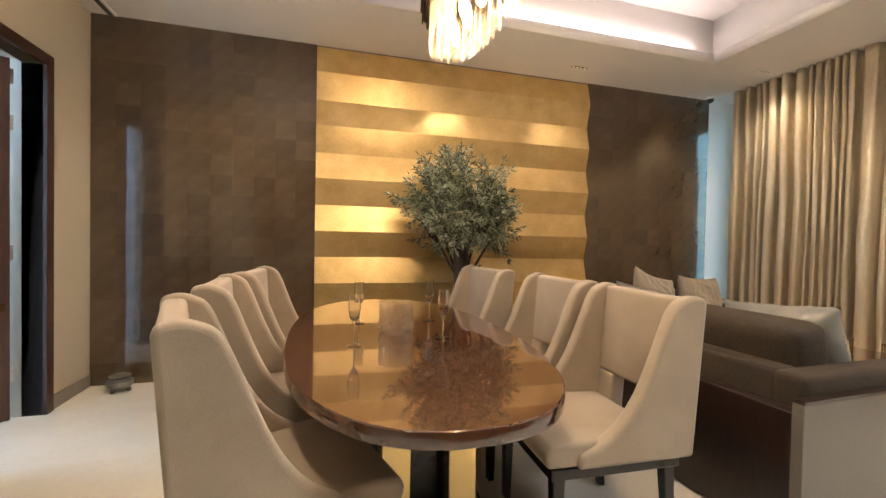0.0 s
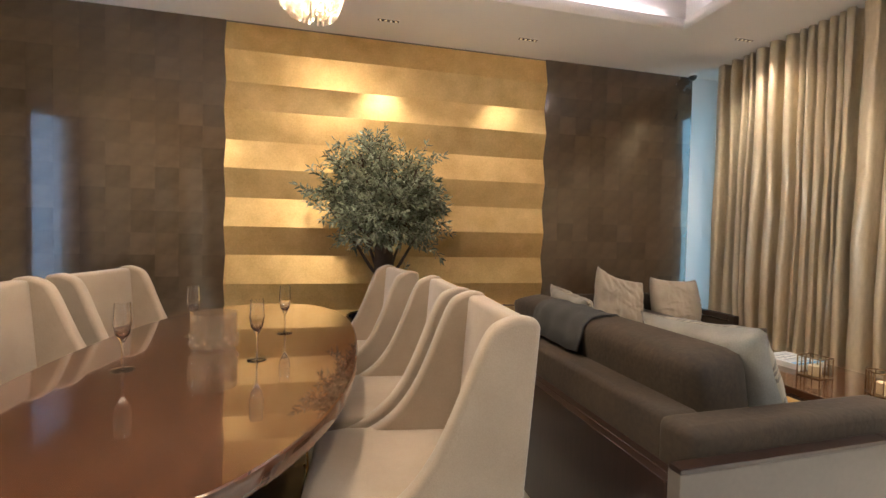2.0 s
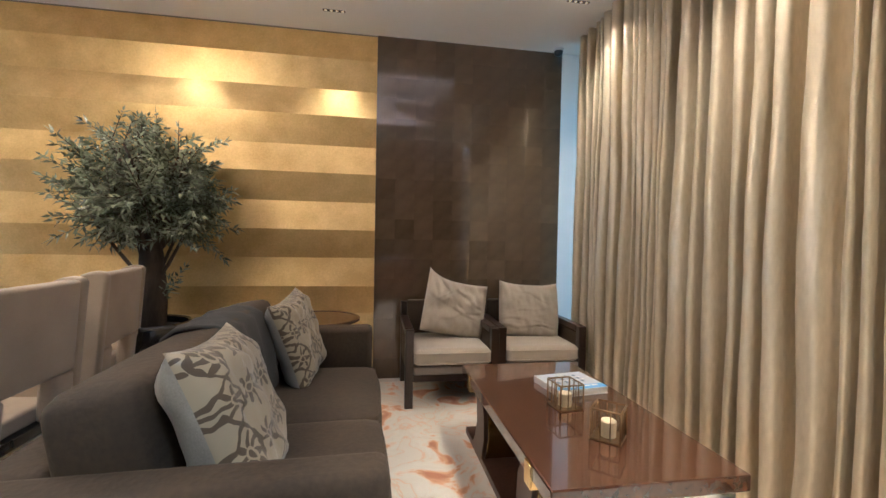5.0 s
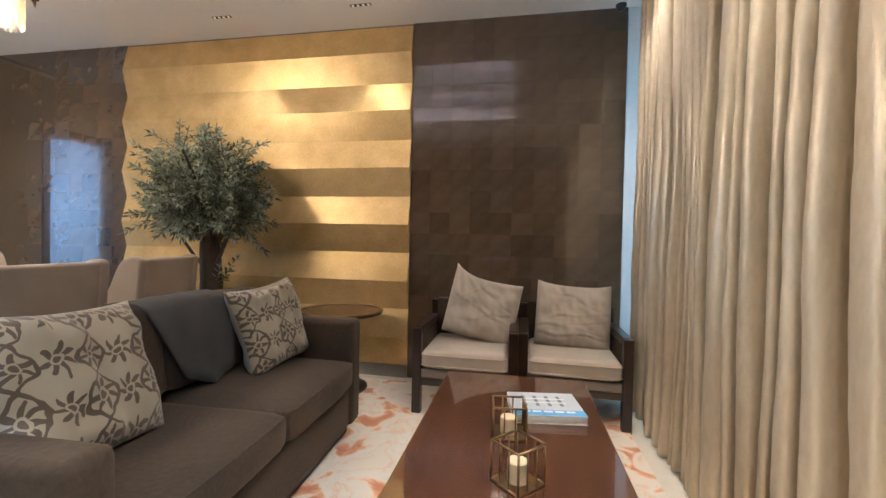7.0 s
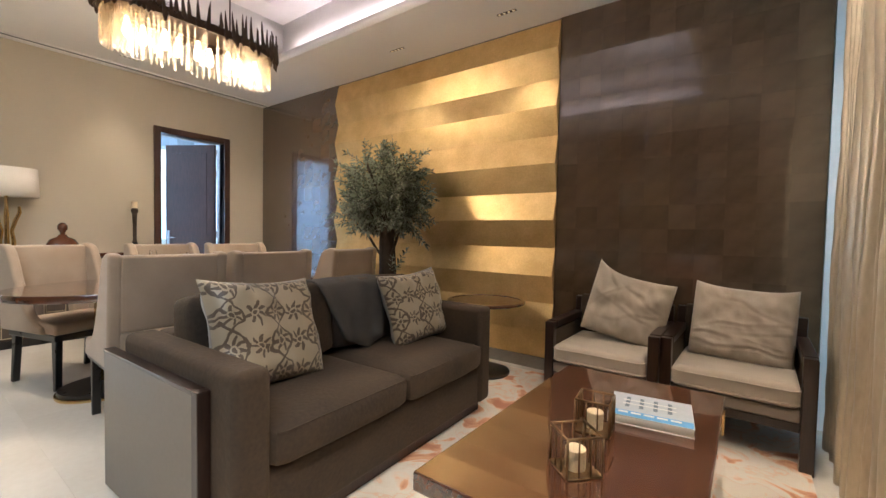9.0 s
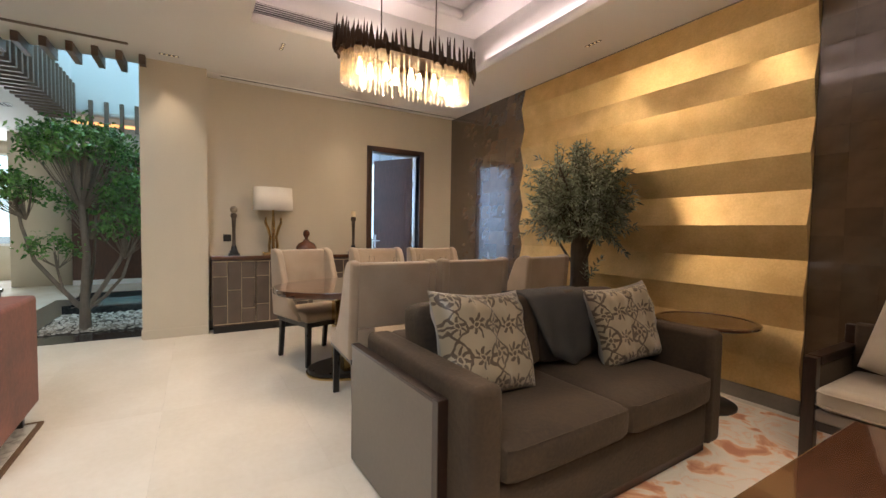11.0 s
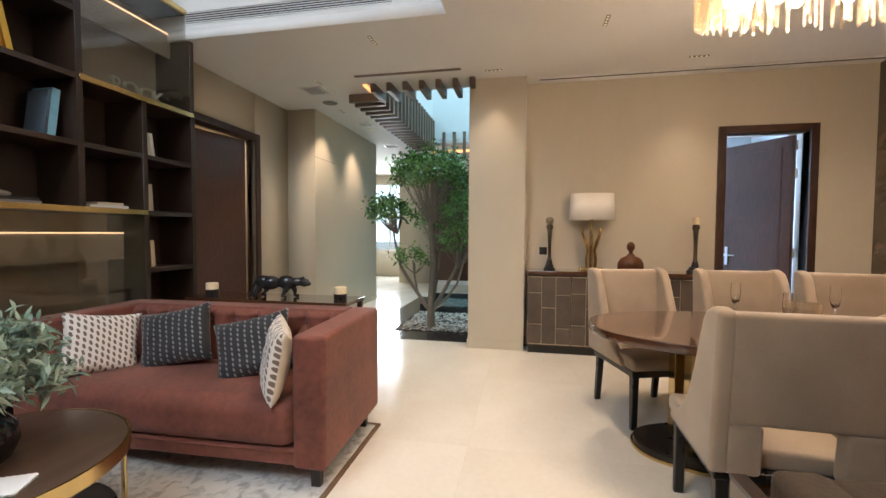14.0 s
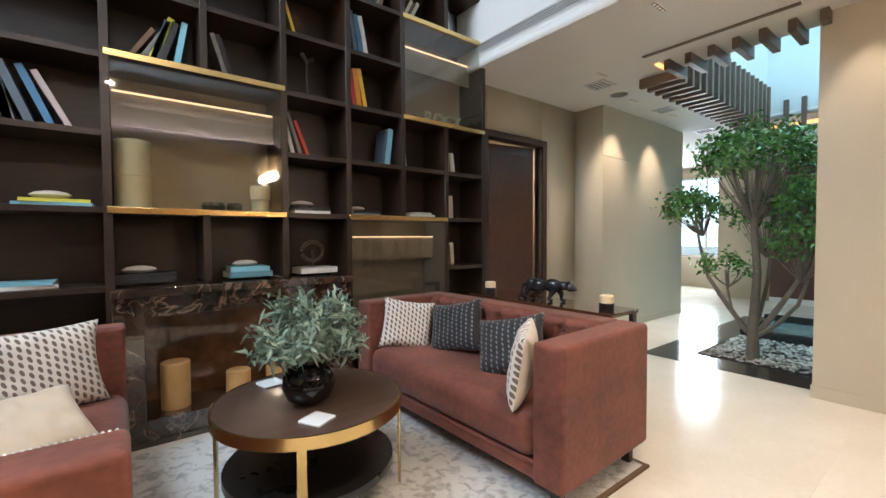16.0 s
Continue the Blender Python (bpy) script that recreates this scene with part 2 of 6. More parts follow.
def veined(name, base, mid, vein):
    """Polished dark marble with thin pale veins."""
    m, n, k, b = shader(name)
    tc = n.new("ShaderNodeTexCoord")
    a, c = n.new("ShaderNodeTexNoise"), n.new("ShaderNodeTexNoise")
    a.inputs["Scale"].default_value, a.inputs["Detail"].default_value, a.inputs["Distortion"].default_value = 3.0, 6, 1.6
    c.inputs["Scale"].default_value, c.inputs["Detail"].default_value = 7.0, 6
    k.new(tc.outputs["Object"], a.inputs["Vector"])
    k.new(tc.outputs["Object"], c.inputs["Vector"])
    r, q = n.new("ShaderNodeValToRGB"), n.new("ShaderNodeValToRGB")
    r.color_ramp.elements[0].position, r.color_ramp.elements[1].position = 0.35, 0.68
    r.color_ramp.elements[0].color, r.color_ramp.elements[1].color = (*base, 1), (*mid, 1)
    q.color_ramp.elements[0].position, q.color_ramp.elements[1].position = 0.485, 0.515
    q.color_ramp.elements[0].color, q.color_ramp.elements[1].color = (0, 0, 0, 1), (0, 0, 0, 1)
    q.color_ramp.elements.new(0.5).color = (0.75, 0.75, 0.75, 1)
    k.new(c.outputs[0], r.inputs[0])
    k.new(a.outputs[0], q.inputs[0])
    mx = n.new("ShaderNodeMixRGB")
    mx.inputs[2].default_value = (*vein, 1)
    k.new(q.outputs[0], mx.inputs[0])
    k.new(r.outputs[0], mx.inputs[1])
    k.new(mx.outputs[0], b.inputs["Base Color"])
    b.inputs["Roughness"].default_value = 0.06
    b.inputs["Coat Weight"].default_value, b.inputs["Coat Roughness"].default_value, b.inputs["Coat IOR"].default_value = 1.0, 0.02, 1.7
    return m


M["emperador"] = veined("dark emperador marble", (0.012, 0.007, 0.005), (0.075, 0.045, 0.030), (0.27, 0.20, 0.15))
M["candle_amber"] = mat("amber wax", (0.55, 0.31, 0.11), (0.68, 0.42, 0.17), 0.45, scale=8, fine=60)
M["chairwood"] = wood("near-black stained wood", (0.012, 0.006, 0.004), (0.034, 0.016, 0.011), 0.28, 0.3, "Z")
# the taupe linen again, with the shade under the seat cushion in its colour
M["linen_shaded"] = mat("shaded taupe weave", (0.20, 0.165, 0.135), (0.27, 0.225, 0.185), 0.9, scale=6, fine=400, bump=0.2, sheen=0.15)
M["darkturned"] = mat("dark turned bronze", (0.05, 0.037, 0.026), (0.15, 0.115, 0.085), 0.35, metal=0.7, scale=20, fine=90)
M["rust"] = mat("rust backlit stone", (0.035, 0.017, 0.009), (0.20, 0.095, 0.045), 0.12, scale=3, fine=14, bump=0.0, coat=0.8)
M["speaker"] = mat("grey speaker mesh", (0.16, 0.15, 0.14), (0.22, 0.21, 0.20), 0.7, fine=300)
M["throw"] = mat("dark grey wool", (0.036, 0.034, 0.031), (0.070, 0.066, 0.060), 0.95, scale=8, fine=300, bump=0.4)
M["leather"] = mat("brown embossed leather", (0.060, 0.043, 0.030), (0.115, 0.084, 0.060), 0.5, scale=6, fine=120, bump=0.15, vary=0.3)
M["inlay"] = mat("pale champagne metal", (0.50, 0.41, 0.27), (0.62, 0.52, 0.36), 0.35, metal=0.8)
M["aged"] = mat("aged silver gilt", (0.20, 0.16, 0.11), (0.42, 0.35, 0.26), 0.4, metal=0.6, scale=20, fine=90)
M["shade"] = mat("pale linen lampshade", (0.66, 0.61, 0.53), (0.74, 0.69, 0.61), 0.9, scale=5, fine=240, bump=0.1)
M["amber"] = mat("amber brown glass", (0.06, 0.018, 0.008), (0.12, 0.04, 0.016), 0.12, scale=5, fine=30, bump=0.0, coat=0.6)
M["pewter"] = mat("dull pewter", (0.18, 0.18, 0.17), (0.34, 0.34, 0.32), 0.35, metal=0.8, scale=14, fine=90)
M["pantherstone"] = mat("polished black stone", (0.010, 0.010, 0.011), (0.03, 0.03, 0.032), 0.16, scale=12, fine=60)
M["blackglaze"] = mat("black glaze", (0.006, 0.005, 0.006), (0.014, 0.012, 0.012), 0.05, scale=8, fine=30, bump=0.0)
M["shellstone"] = mat("pale shell", (0.42, 0.36, 0.29), (0.62, 0.55, 0.46), 0.5, scale=20, fine=90, bump=0.2)
M["lining"] = mat("beige cabinet lining", (0.34, 0.26, 0.19), (0.42, 0.33, 0.245), 0.7, scale=3, fine=120)
M["redwood"] = wood("reddish dark wood", (0.05, 0.022, 0.014), (0.11, 0.05, 0.032), 0.35, 0.2, "Z")
M["roundtop"] = wood("mottled dark walnut", (0.045, 0.026, 0.018), (0.105, 0.066, 0.048), 0.28, 0.25, "X", 3.0)
M["linen_cream"] = mat("cream silk", (0.52, 0.42, 0.30), (0.64, 0.54, 0.41), 0.5, scale=6, fine=300, bump=0.1, sheen=0.3)


def patterned(name, c0, c1, rough, kind):
    m, n, k, b = shader(name)
    tc, mp = n.new("ShaderNodeTexCoord"), n.new("ShaderNodeMapping")
    k.new(tc.outputs["Object"], mp.inputs["Vector"])
    ramp = n.new("ShaderNodeValToRGB")
    ramp.color_ramp.elements[0].color, ramp.color_ramp.elements[1].color = (*c0, 1), (*c1, 1)
    fine = n.new("ShaderNodeTexNoise")
    fine.inputs["Scale"].default_value = 300
    k.new(tc.outputs["Object"], fine.inputs["Vector"])
    def calc(op, a, b=None, c=None):
        q = n.new("ShaderNodeMath")
        q.operation = op
        for slot, val in ((0, a), (1, b), (2, c)):
            if val is None:
                continue
            if isinstance(val, (int, float)):
                q.inputs[slot].default_value = val
            else:
                k.new(val, q.inputs[slot])
        return q.outputs[0]

    sep = n.new("ShaderNodeSeparateXYZ")
    if kind == "damask":
        # ogee lattice with ragged leaf sprays in its cells
        nz = n.new("ShaderNodeTexNoise")
        nz.inputs["Scale"].default_value, nz.inputs["Detail"].default_value = 11, 2
        k.new(tc.outputs["Object"], nz.inputs["Vector"])
        add = n.new("ShaderNodeMixRGB")
        add.blend_type = "LINEAR_LIGHT"
        add.inputs[0].default_value = 0.034
        k.new(tc.outputs["Object"], add.inputs[1])
        k.new(nz.outputs["Color"], add.inputs[2])
        k.new(add.outputs[0], sep.inputs[0])
        u, v = calc("DIVIDE", sep.outputs[0], 0.20), calc("DIVIDE", sep.outputs[2], 0.27)
        sway = calc("MULTIPLY", calc("SINE", calc("MULTIPLY", v, 6.2832)), 0.25)
        lines = calc("MINIMUM", calc("PINGPONG", calc("ADD", u, sway), 0.5), calc("PINGPONG", calc("SUBTRACT", u, sway), 0.5))
        line = calc("LESS_THAN", lines, 0.034)
        cu = calc("MULTIPLY", calc("SUBTRACT", calc("FRACT", calc("MULTIPLY_ADD", u, 2.0, 0.5)), 0.5), 0.10)
        cv = calc("MULTIPLY", calc("SUBTRACT", calc("FRACT", calc("MULTIPLY_ADD", v, 2.0, 0.0)), 0.5), 0.135)
        rad = calc("SQRT", calc("ADD", calc("MULTIPLY", cu, cu), calc("MULTIPLY", cv, cv)))
        ang = calc("ARCTAN2", cv, cu)
        petal = calc("COSINE", calc("MULTIPLY_ADD", ang, 7.0, calc("MULTIPLY", rad, 60.0)))
        reach = calc("MULTIPLY_ADD", petal, 0.017, 0.033)
        spray = calc("MULTIPLY", calc("LESS_THAN", rad, reach), calc("GREATER_THAN", calc("ABSOLUTE", calc("SUBTRACT", rad, 0.014)), 0.0035))
        k.new(calc("SUBTRACT", 1.0, calc("MAXIMUM", line, spray)), ramp.inputs[0])
    elif kind == "woven":
        # staggered columns of knitted dashes
        k.new(tc.outputs["Object"], sep.inputs[0])
        pale = rough > 0.8
        px, pz, wx, wz = (0.030, 0.036, 0.30, 0.36) if pale else (0.040, 0.030, 0.17, 0.36)
        cx = calc("DIVIDE", sep.outputs[0], px)
        odd = calc("MULTIPLY", calc("MODULO", calc("FLOOR", calc("ADD", cx, 50.0)), 2.0), 0.5)
        fx = calc("SUBTRACT", calc("FRACT", calc("ADD", cx, 50.0)), 0.5)
        fz = calc("SUBTRACT", calc("FRACT", calc("ADD", calc("ADD", calc("DIVIDE", sep.outputs[2], pz), calc("MULTIPLY", fx, 0.7)), calc("ADD", odd, 50.0))), 0.5)
        ex, ez = calc("DIVIDE", fx, wx), calc("DIVIDE", fz, wz)
        oval = calc("ADD", calc("MULTIPLY", ex, ex), calc("MULTIPLY", ez, ez))
        wob = calc("MULTIPLY_ADD", fine.outputs[0], 0.5, -0.25)
        val = calc("ADD", oval, wob)
        ramp.color_ramp.elements[0].position, ramp.color_ramp.elements[1].position = 0.7, 1.1
        k.new(calc("SUBTRACT", 1.8, val) if pale else val, ramp.inputs[0])
    else:
        v = n.new("ShaderNodeTexNoise")
        v.inputs["Scale"].default_value, v.inputs["Detail"].default_value, v.inputs["Distortion"].default_value = 5.0, 7, 0.9
        k.new(mp.outputs[0], v.inputs["Vector"])
        if kind == "flowers":
            ramp.color_ramp.elements[0].position, ramp.color_ramp.elements[1].position = 0.33, 0.60
            for at, col in ((0.405, (0.74, 0.42, 0.23)), (0.435, (0.78, 0.63, 0.49)), (0.48, (0.76, 0.70, 0.60)), (0.565, (0.72, 0.64, 0.53)), (0.585, (0.76, 0.50, 0.32))):
                ramp.color_ramp.elements.new(at).color = (*col, 1)
        else:
            v.inputs["Scale"].default_value = 16
            ramp.color_ramp.elements[0].position, ramp.color_ramp.elements[1].position = 0.36, 0.52
        k.new(v.outputs[0], ramp.inputs[0])
    k.new(ramp.outputs[0], b.inputs["Base Color"])
    b.inputs["Roughness"].default_value = rough
    b.inputs["Sheen Weight"].default_value = 0.25
    bp = n.new("ShaderNodeBump")
    bp.inputs["Strength"].default_value, bp.inputs["Distance"].default_value = 0.2, 0.004
    k.new(fine.outputs[0], bp.inputs["Height"])
    k.new(bp.outputs[0], b.inputs["Normal"])
    return m


M["damask"] = patterned("silk damask", (0.085, 0.060, 0.036), (0.35, 0.295, 0.205), 0.34, "damask")
M["sateen"] = mat("silver grey sateen", (0.20, 0.19, 0.165), (0.36, 0.345, 0.305), 0.33, metal=0.25, scale=7, fine=200, bump=0.08, sheen=0.2)
M["woven_light"] = patterned("cream woven knit", (0.66, 0.61, 0.55), (0.16, 0.115, 0.095), 0.9, "woven")
M["woven_dark"] = patterned("charcoal woven knit", (0.17, 0.175, 0.18), (0.010, 0.010, 0.012), 0.7, "woven")
M["rugorange"] = patterned("orange flower rug", (0.55, 0.22, 0.11), (0.74, 0.66, 0.55), 0.95, "flowers")
M["rugpale"] = patterned("pale flecked rug", (0.34, 0.34, 0.33), (0.60, 0.60, 0.57), 0.95, "flecks")
M["brownbinding"] = mat("brown cotton binding", (0.11, 0.065, 0.035), (0.19, 0.12, 0.07), 0.9, scale=9, fine=200, bump=0.3)
M["clearpane"] = pane_mat("lantern glass", (0.94, 0.93, 0.90), 0.05)
M["puckglow"] = glow("orange puck light", (1.0, 0.50, 0.16), 8.0)

# ---- building helpers ----


def quad_box(bm, lo, hi):
    vs = [bm.verts.new((x, y, z)) for x in (lo[0], hi[0]) for y in (lo[1], hi[1]) for z in (lo[2], hi[2])]
    for f in ((0, 1, 3, 2), (4, 6, 7, 5), (0, 4, 5, 1), (2, 3, 7, 6), (0, 2, 6, 4), (1, 5, 7, 3)):
        bm.faces.new([vs[i] for i in f])
    return vs


def box(lo, hi, bevel=0.0, seg=2):
    bm = bmesh.new()
    quad_box(bm, lo, hi)
    if bevel:
        bmesh.ops.bevel(bm, geom=bm.edges[:], offset=bevel, segments=seg, profile=0.5, affect="EDGES")
    return bm


def prism(pts, axis, lo, hi, bevel=0.0, seg=2):
    """A 2D outline pushed along an axis. axis x: pts are (y, z); y: (x, z); z: (x, y)."""
    bm = bmesh.new()
    at = {"x": lambda p, d: (d, p[0], p[1]), "y": lambda p, d: (p[0], d, p[1]), "z": lambda p, d: (p[0], p[1], d)}[axis]
    a, b = [bm.verts.new(at(p, lo)) for p in pts], [bm.verts.new(at(p, hi)) for p in pts]
    n = len(pts)
    bm.faces.new(a)
    bm.faces.new(b[::-1])
    for i in range(n):
        bm.faces.new((a[i], b[i], b[(i + 1) % n], a[(i + 1) % n]))
    bmesh.ops.recalc_face_normals(bm, faces=bm.faces[:])
    if bevel:
        es = [e for e in bm.edges if e.calc_face_angle(0) > 0.5]
        bmesh.ops.bevel(bm, geom=es, offset=bevel, segments=seg, profile=0.5, affect="EDGES")
    return bm


def lathe(profile, n=28, cx=0.0, cy=0.0, sx=1.0, sy=1.0):
    """Turned shape from (radius, height) pairs."""
    bm = bmesh.new()
    rings = []
    for r, z in profile:
        if r < 1e-5:
            rings.append([bm.verts.new((cx, cy, z))])
        else:
            rings.append([bm.verts.new((cx + sx * r * math.cos(2 * math.pi * i / n), cy + sy * r * math.sin(2 * math.pi * i / n), z)) for i in range(n)])
    for a, b in zip(rings, rings[1:]):
        for i in range(n):
            j = (i + 1) % n
            q = [a[i % len(a)], a[j % len(a)], b[j % len(b)], b[i % len(b)]]
            q = list(dict.fromkeys(q))
            if len(q) > 2:
                bm.faces.new(q)
    for ring in (rings[0], rings[-1]):
        if len(ring) > 2:
            bm.faces.new(ring)
    bmesh.ops.recalc_face_normals(bm, faces=bm.faces[:])
    return bm


def tube(points, radii, n=7):
    """A bent, tapering round rod."""
    bm = bmesh.new()
    rings = []
    for i, p in enumerate(points):
        p = Vector(p)
        d = (Vector(points[min(i + 1, len(points) - 1)]) - Vector(points[max(i - 1, 0)])).normalized()
        u = d.orthogonal().normalized()
        v = d.cross(u)
        r = radii[i] if isinstance(radii, (list, tuple)) else radii
        rings.append([bm.verts.new(p + r * (u * math.cos(2 * math.pi * j / n) + v * math.sin(2 * math.pi * j / n))) for j in range(n)])
    for a, b in zip(rings, rings[1:]):
        best = min(range(n), key=lambda s: sum((a[j].co - b[(j + s) % n].co).length for j in range(n)))
        for j in range(n):
            bm.faces.new((a[j], a[(j + 1) % n], b[(j + 1 + best) % n], b[(j + best) % n]))
    bm.faces.new(rings[0])
    bm.faces.new(rings[-1])
    bmesh.ops.recalc_face_normals(bm, faces=bm.faces[:])
    return bm


def pillow(x0, x1, y0, y1, z0, z1, crown, seed):
    """Upholstered block with soft edges, a crowned top and shallow sitting dents."""
    bm = box((x0, y0, z0), (x1, y1, z1))
    bmesh.ops.subdivide_edges(bm, edges=bm.edges[:], cuts=11, use_grid_fill=True)
    c = Vector(((x0 + x1) / 2, (y0 + y1) / 2, (z0 + z1) / 2))
    h = Vector(((x1 - x0) / 2, (y1 - y0) / 2, (z1 - z0) / 2))
    rd = min(0.045, min(h) * 0.9)
    for v in bm.verts:
        q = v.co - c
        core = Vector([max(-(h[i] - rd), min(h[i] - rd, q[i])) for i in range(3)])
        out = q - core
        if out.length > 1e-6:
            q = core + out.normalized() * rd
        u = Vector([q[i] / h[i] for i in range(3)])
        swell = Vector([crown * u[i] * max(0, 1 - u[(i + 1) % 3] ** 2) * max(0, 1 - u[(i + 2) % 3] ** 2) for i in range(3)])
        dent = 0.008 * noise.noise(Vector((q.x * 4 + seed, q.y * 4, q.z * 4)))
        v.co = c + q + swell + q.normalized() * dent
    bmesh.ops.recalc_face_normals(bm, faces=bm.faces[:])
    return bm


def merge(*bms):
    out = bmesh.new()
    for b in bms:
        me = bpy.data.meshes.new("tmp")
        b.to_mesh(me)
        b.free()
        out.from_mesh(me)
        bpy.data.meshes.remove(me)
    return out


def mesh_of(name, bm, material, smooth=None):
    me = bpy.data.meshes.new(name)
    bm.normal_update()
    bm.to_mesh(me)
    bm.free()
    me.materials.append(M[material] if isinstance(material, str) else material)
    if smooth:
        for p in me.polygons:
            p.use_smooth = True
        me.set_sharp_from_angle(angle=radians(smooth))
        areas = sorted(p.area for p in me.polygons)
        large = 8 * areas[len(areas) // 2]
        for p in me.polygons:
            flat = p.loop_total > 4 or (p.area > large and max(abs(c) for c in p.normal) > 0.9999)
            if flat:
                p.use_smooth = False
    return me


def part(name, bm, material, parent=None, label="", at=None, smooth=40):
    """Links a bmesh as one mesh object under a thing or a part."""
    ob = new(name, mesh_of(name, bm, material, smooth))
    if parent is not None:
        ob.parent = parent
    if at is not None:
        ob.matrix_basis = at
    if label:
        ob["label"] = label
    return ob


def piece(name, me, parent, m):
    ob = new(name, me)
    ob.parent = parent
    ob.matrix_basis = m
    return ob


def thing(name, label, category, m=None, group="", kind=""):
    ob = new(name)
    ob.empty_display_size = 0.1
    if m is not None:
        ob.matrix_basis = m
    return tagged(ob, label, category, group, kind)


def structure(name, bm, material, label, category, smooth=30):
    return tagged(part(name, bm, material, smooth=smooth), label, category, kind="structure")


# ---- the large structure ----
H = 3.0
N, W, E = 4.28, -0.655, 6.02
floor = structure("floor", box((-8.2, -4.4, -0.12), (6.4, 4.6, -0.012)), "plinth", "bed under polished cream marble slabs", "floor")
# ceiling with the raised tray, the tall void by the bookcase and the garden shaft left open
T0, T1, U0, U1 = 1.06, 4.76, 1.16, 3.46
VX, VY = 1.03, 0.24
GX0, GX1, GY0, GY1 = -3.75, -0.62, -0.945, 1.9
cb = bmesh.new()
for lo, hi in (
    ((-0.855, U1), (6.4, 4.6)), ((T1, VY), (6.4, U1)), ((-0.45, VY), (T0, U1)), ((T0, VY), (T1, U0)),
    ((GX1, -4.4), (VX, VY)), ((-8.2, -4.4), (GX1, GY0)), ((-8.2, GY0), (GX0, 4.6)), ((GX0, GY1), (-0.855, 4.6)), ((-0.855, VY), (-0.45, U1)),
):
    quad_box(cb, (lo[0], lo[1], H), (hi[0], hi[1], H + 0.09))
# tray: lip, cove, riser and upper ceiling
for lo, hi in (((T0 - 0.14, U0 - 0.14, 3.5), (T1 + 0.14, U1 + 0.14, 3.56)), ((T0 - 0.2, U0 - 0.2, H + 0.09), (T0 - 0.14, U1 + 0.2, 3.5)), ((T1 + 0.14, U0 - 0.2, H + 0.09), (T1 + 0.2, U1 + 0.2, 3.5)),
               ((T0 - 0.14, U1 + 0.14, H + 0.09), (T1 + 0.14, U1 + 0.2, 3.5)), ((T0 - 0.14, U0 - 0.2, H + 0.09), (T1 + 0.14, U0 - 0.14, 3.5))):
    quad_box(cb, lo, hi)
for lo, hi in (((T0 + 0.26, U0 + 0.26, 3.44), (T1 - 0.26, U0 + 0.34, 3.5)), ((T0 + 0.26, U1 - 0.34, 3.44), (T1 - 0.26, U1 - 0.26, 3.5)), ((T0 + 0.26, U0 + 0.34, 3.44), (T0 + 0.34, U1 - 0.34, 3.5)), ((T1 - 0.34, U0 + 0.34, 3.44), (T1 - 0.26, U1 - 0.34, 3.5))):
    quad_box(cb, lo, hi)
# roof of the void and the shaft
quad_box(cb, (VX - 0.1, -2.6, 5.9), (6.4, 0.34, 6.0))
ceiling = structure("ceiling", cb, "paint", "white plaster ceiling with a raised cove-lit tray", "ceiling")
# walls
wall_north = structure("wall_north", box((-0.655, N + 0.02, 0), (5.63, N + 0.22, H)), "plinth", "wall behind the lacquer and gold panelling", "wall")
bay = structure("wall_bay", merge(box((5.634, N, 0), (6.4, N + 0.2, H)), box((E, 4.1, 0), (E + 0.12, N, H)), box((E, 0.3, 2.8), (E + 0.12, 4.1, H)), box((E, 0.24, 0), (E + 0.12, 0.3, H)), box((E, 0.3, 0), (E + 0.12, 4.1, 0.12))), "white", "white painted wall of the window bay", "wall")
D0, D1, DT = 2.93, 3.70, 2.36
wall_west = structure("wall_west", prism([(0.862, 0), (D0, 0), (D0, DT), (D1, DT), (D1, 0), (N + 0.02, 0), (N + 0.02, H), (0.862, H)], "x", W - 0.2, W), "plaster", "beige textured wall covering around a doorway", "wall")
column = structure("column", box((-0.86, VY, 0), (-0.38, 0.86, H)), "plaster", "square beige column beside the indoor garden", "column")
structure("wall_shaft_north", box((-8.2, 1.9, 0), (-0.86, 2.0, 6.0)), "white", "white wall behind the indoor garden", "wall")
structure("wall_shaft_upper", merge(box((GX1, -1.1, H + 0.09), (GX1 + 0.1, VY, 6.0)), box((-0.86, VY, H + 0.09), (-0.76, 1.9, 6.0)), box((GX0 - 0.1, GY0 - 0.1, H + 0.09), (GX1, GY0, 6.0)), box((GX0 - 0.1, GY0, H + 0.09), (GX0, 1.9, 6.0))), "white", "white walls of the tall daylight shaft", "wall")
wall_south = structure("wall_south", merge(box((0.62, -2.62, 0), (0.98, -2.42, H)), box((-0.35, -2.62, 2.44), (0.62, -2.42, H)), box((-1.07, -2.62, 0), (-0.35, -2.42, H)), box((-3.47, -2.62, 0), (-1.07, -2.0, H))), "plaster", "beige hall wall with a flush panel", "wall")
structure("wall_void_south", box((0.98, -2.72, 0), (6.4, -2.52, 6.0)), "plaster", "wall behind the bookcase", "wall")
structure("wall_void_west", box((VX - 0.1, -2.52, H + 0.09), (VX, VY, 5.9)), "paint", "white upper wall over the void edge", "wall")
structure("wall_void_north", box((VX - 0.1, VY, H + 0.09), (6.4, VY + 0.1, 5.9)), "paint", "white upper wall over the living room", "wall")
# east side of the void is unseen, closed with an added wall
structure("added_wall_void_east", merge(box((E, -2.52, 0), (E + 0.2, 0.24, 3.3)), box((E, -2.52, 5.6), (E + 0.2, 0.24, 5.9)), box((E, -2.52, 3.3), (E + 0.2, -2.1, 5.6)), box((E, 0.0, 3.3), (E + 0.2, 0.24, 5.6))), "white", "unseen white wall added to close the void, with a high window", "wall")
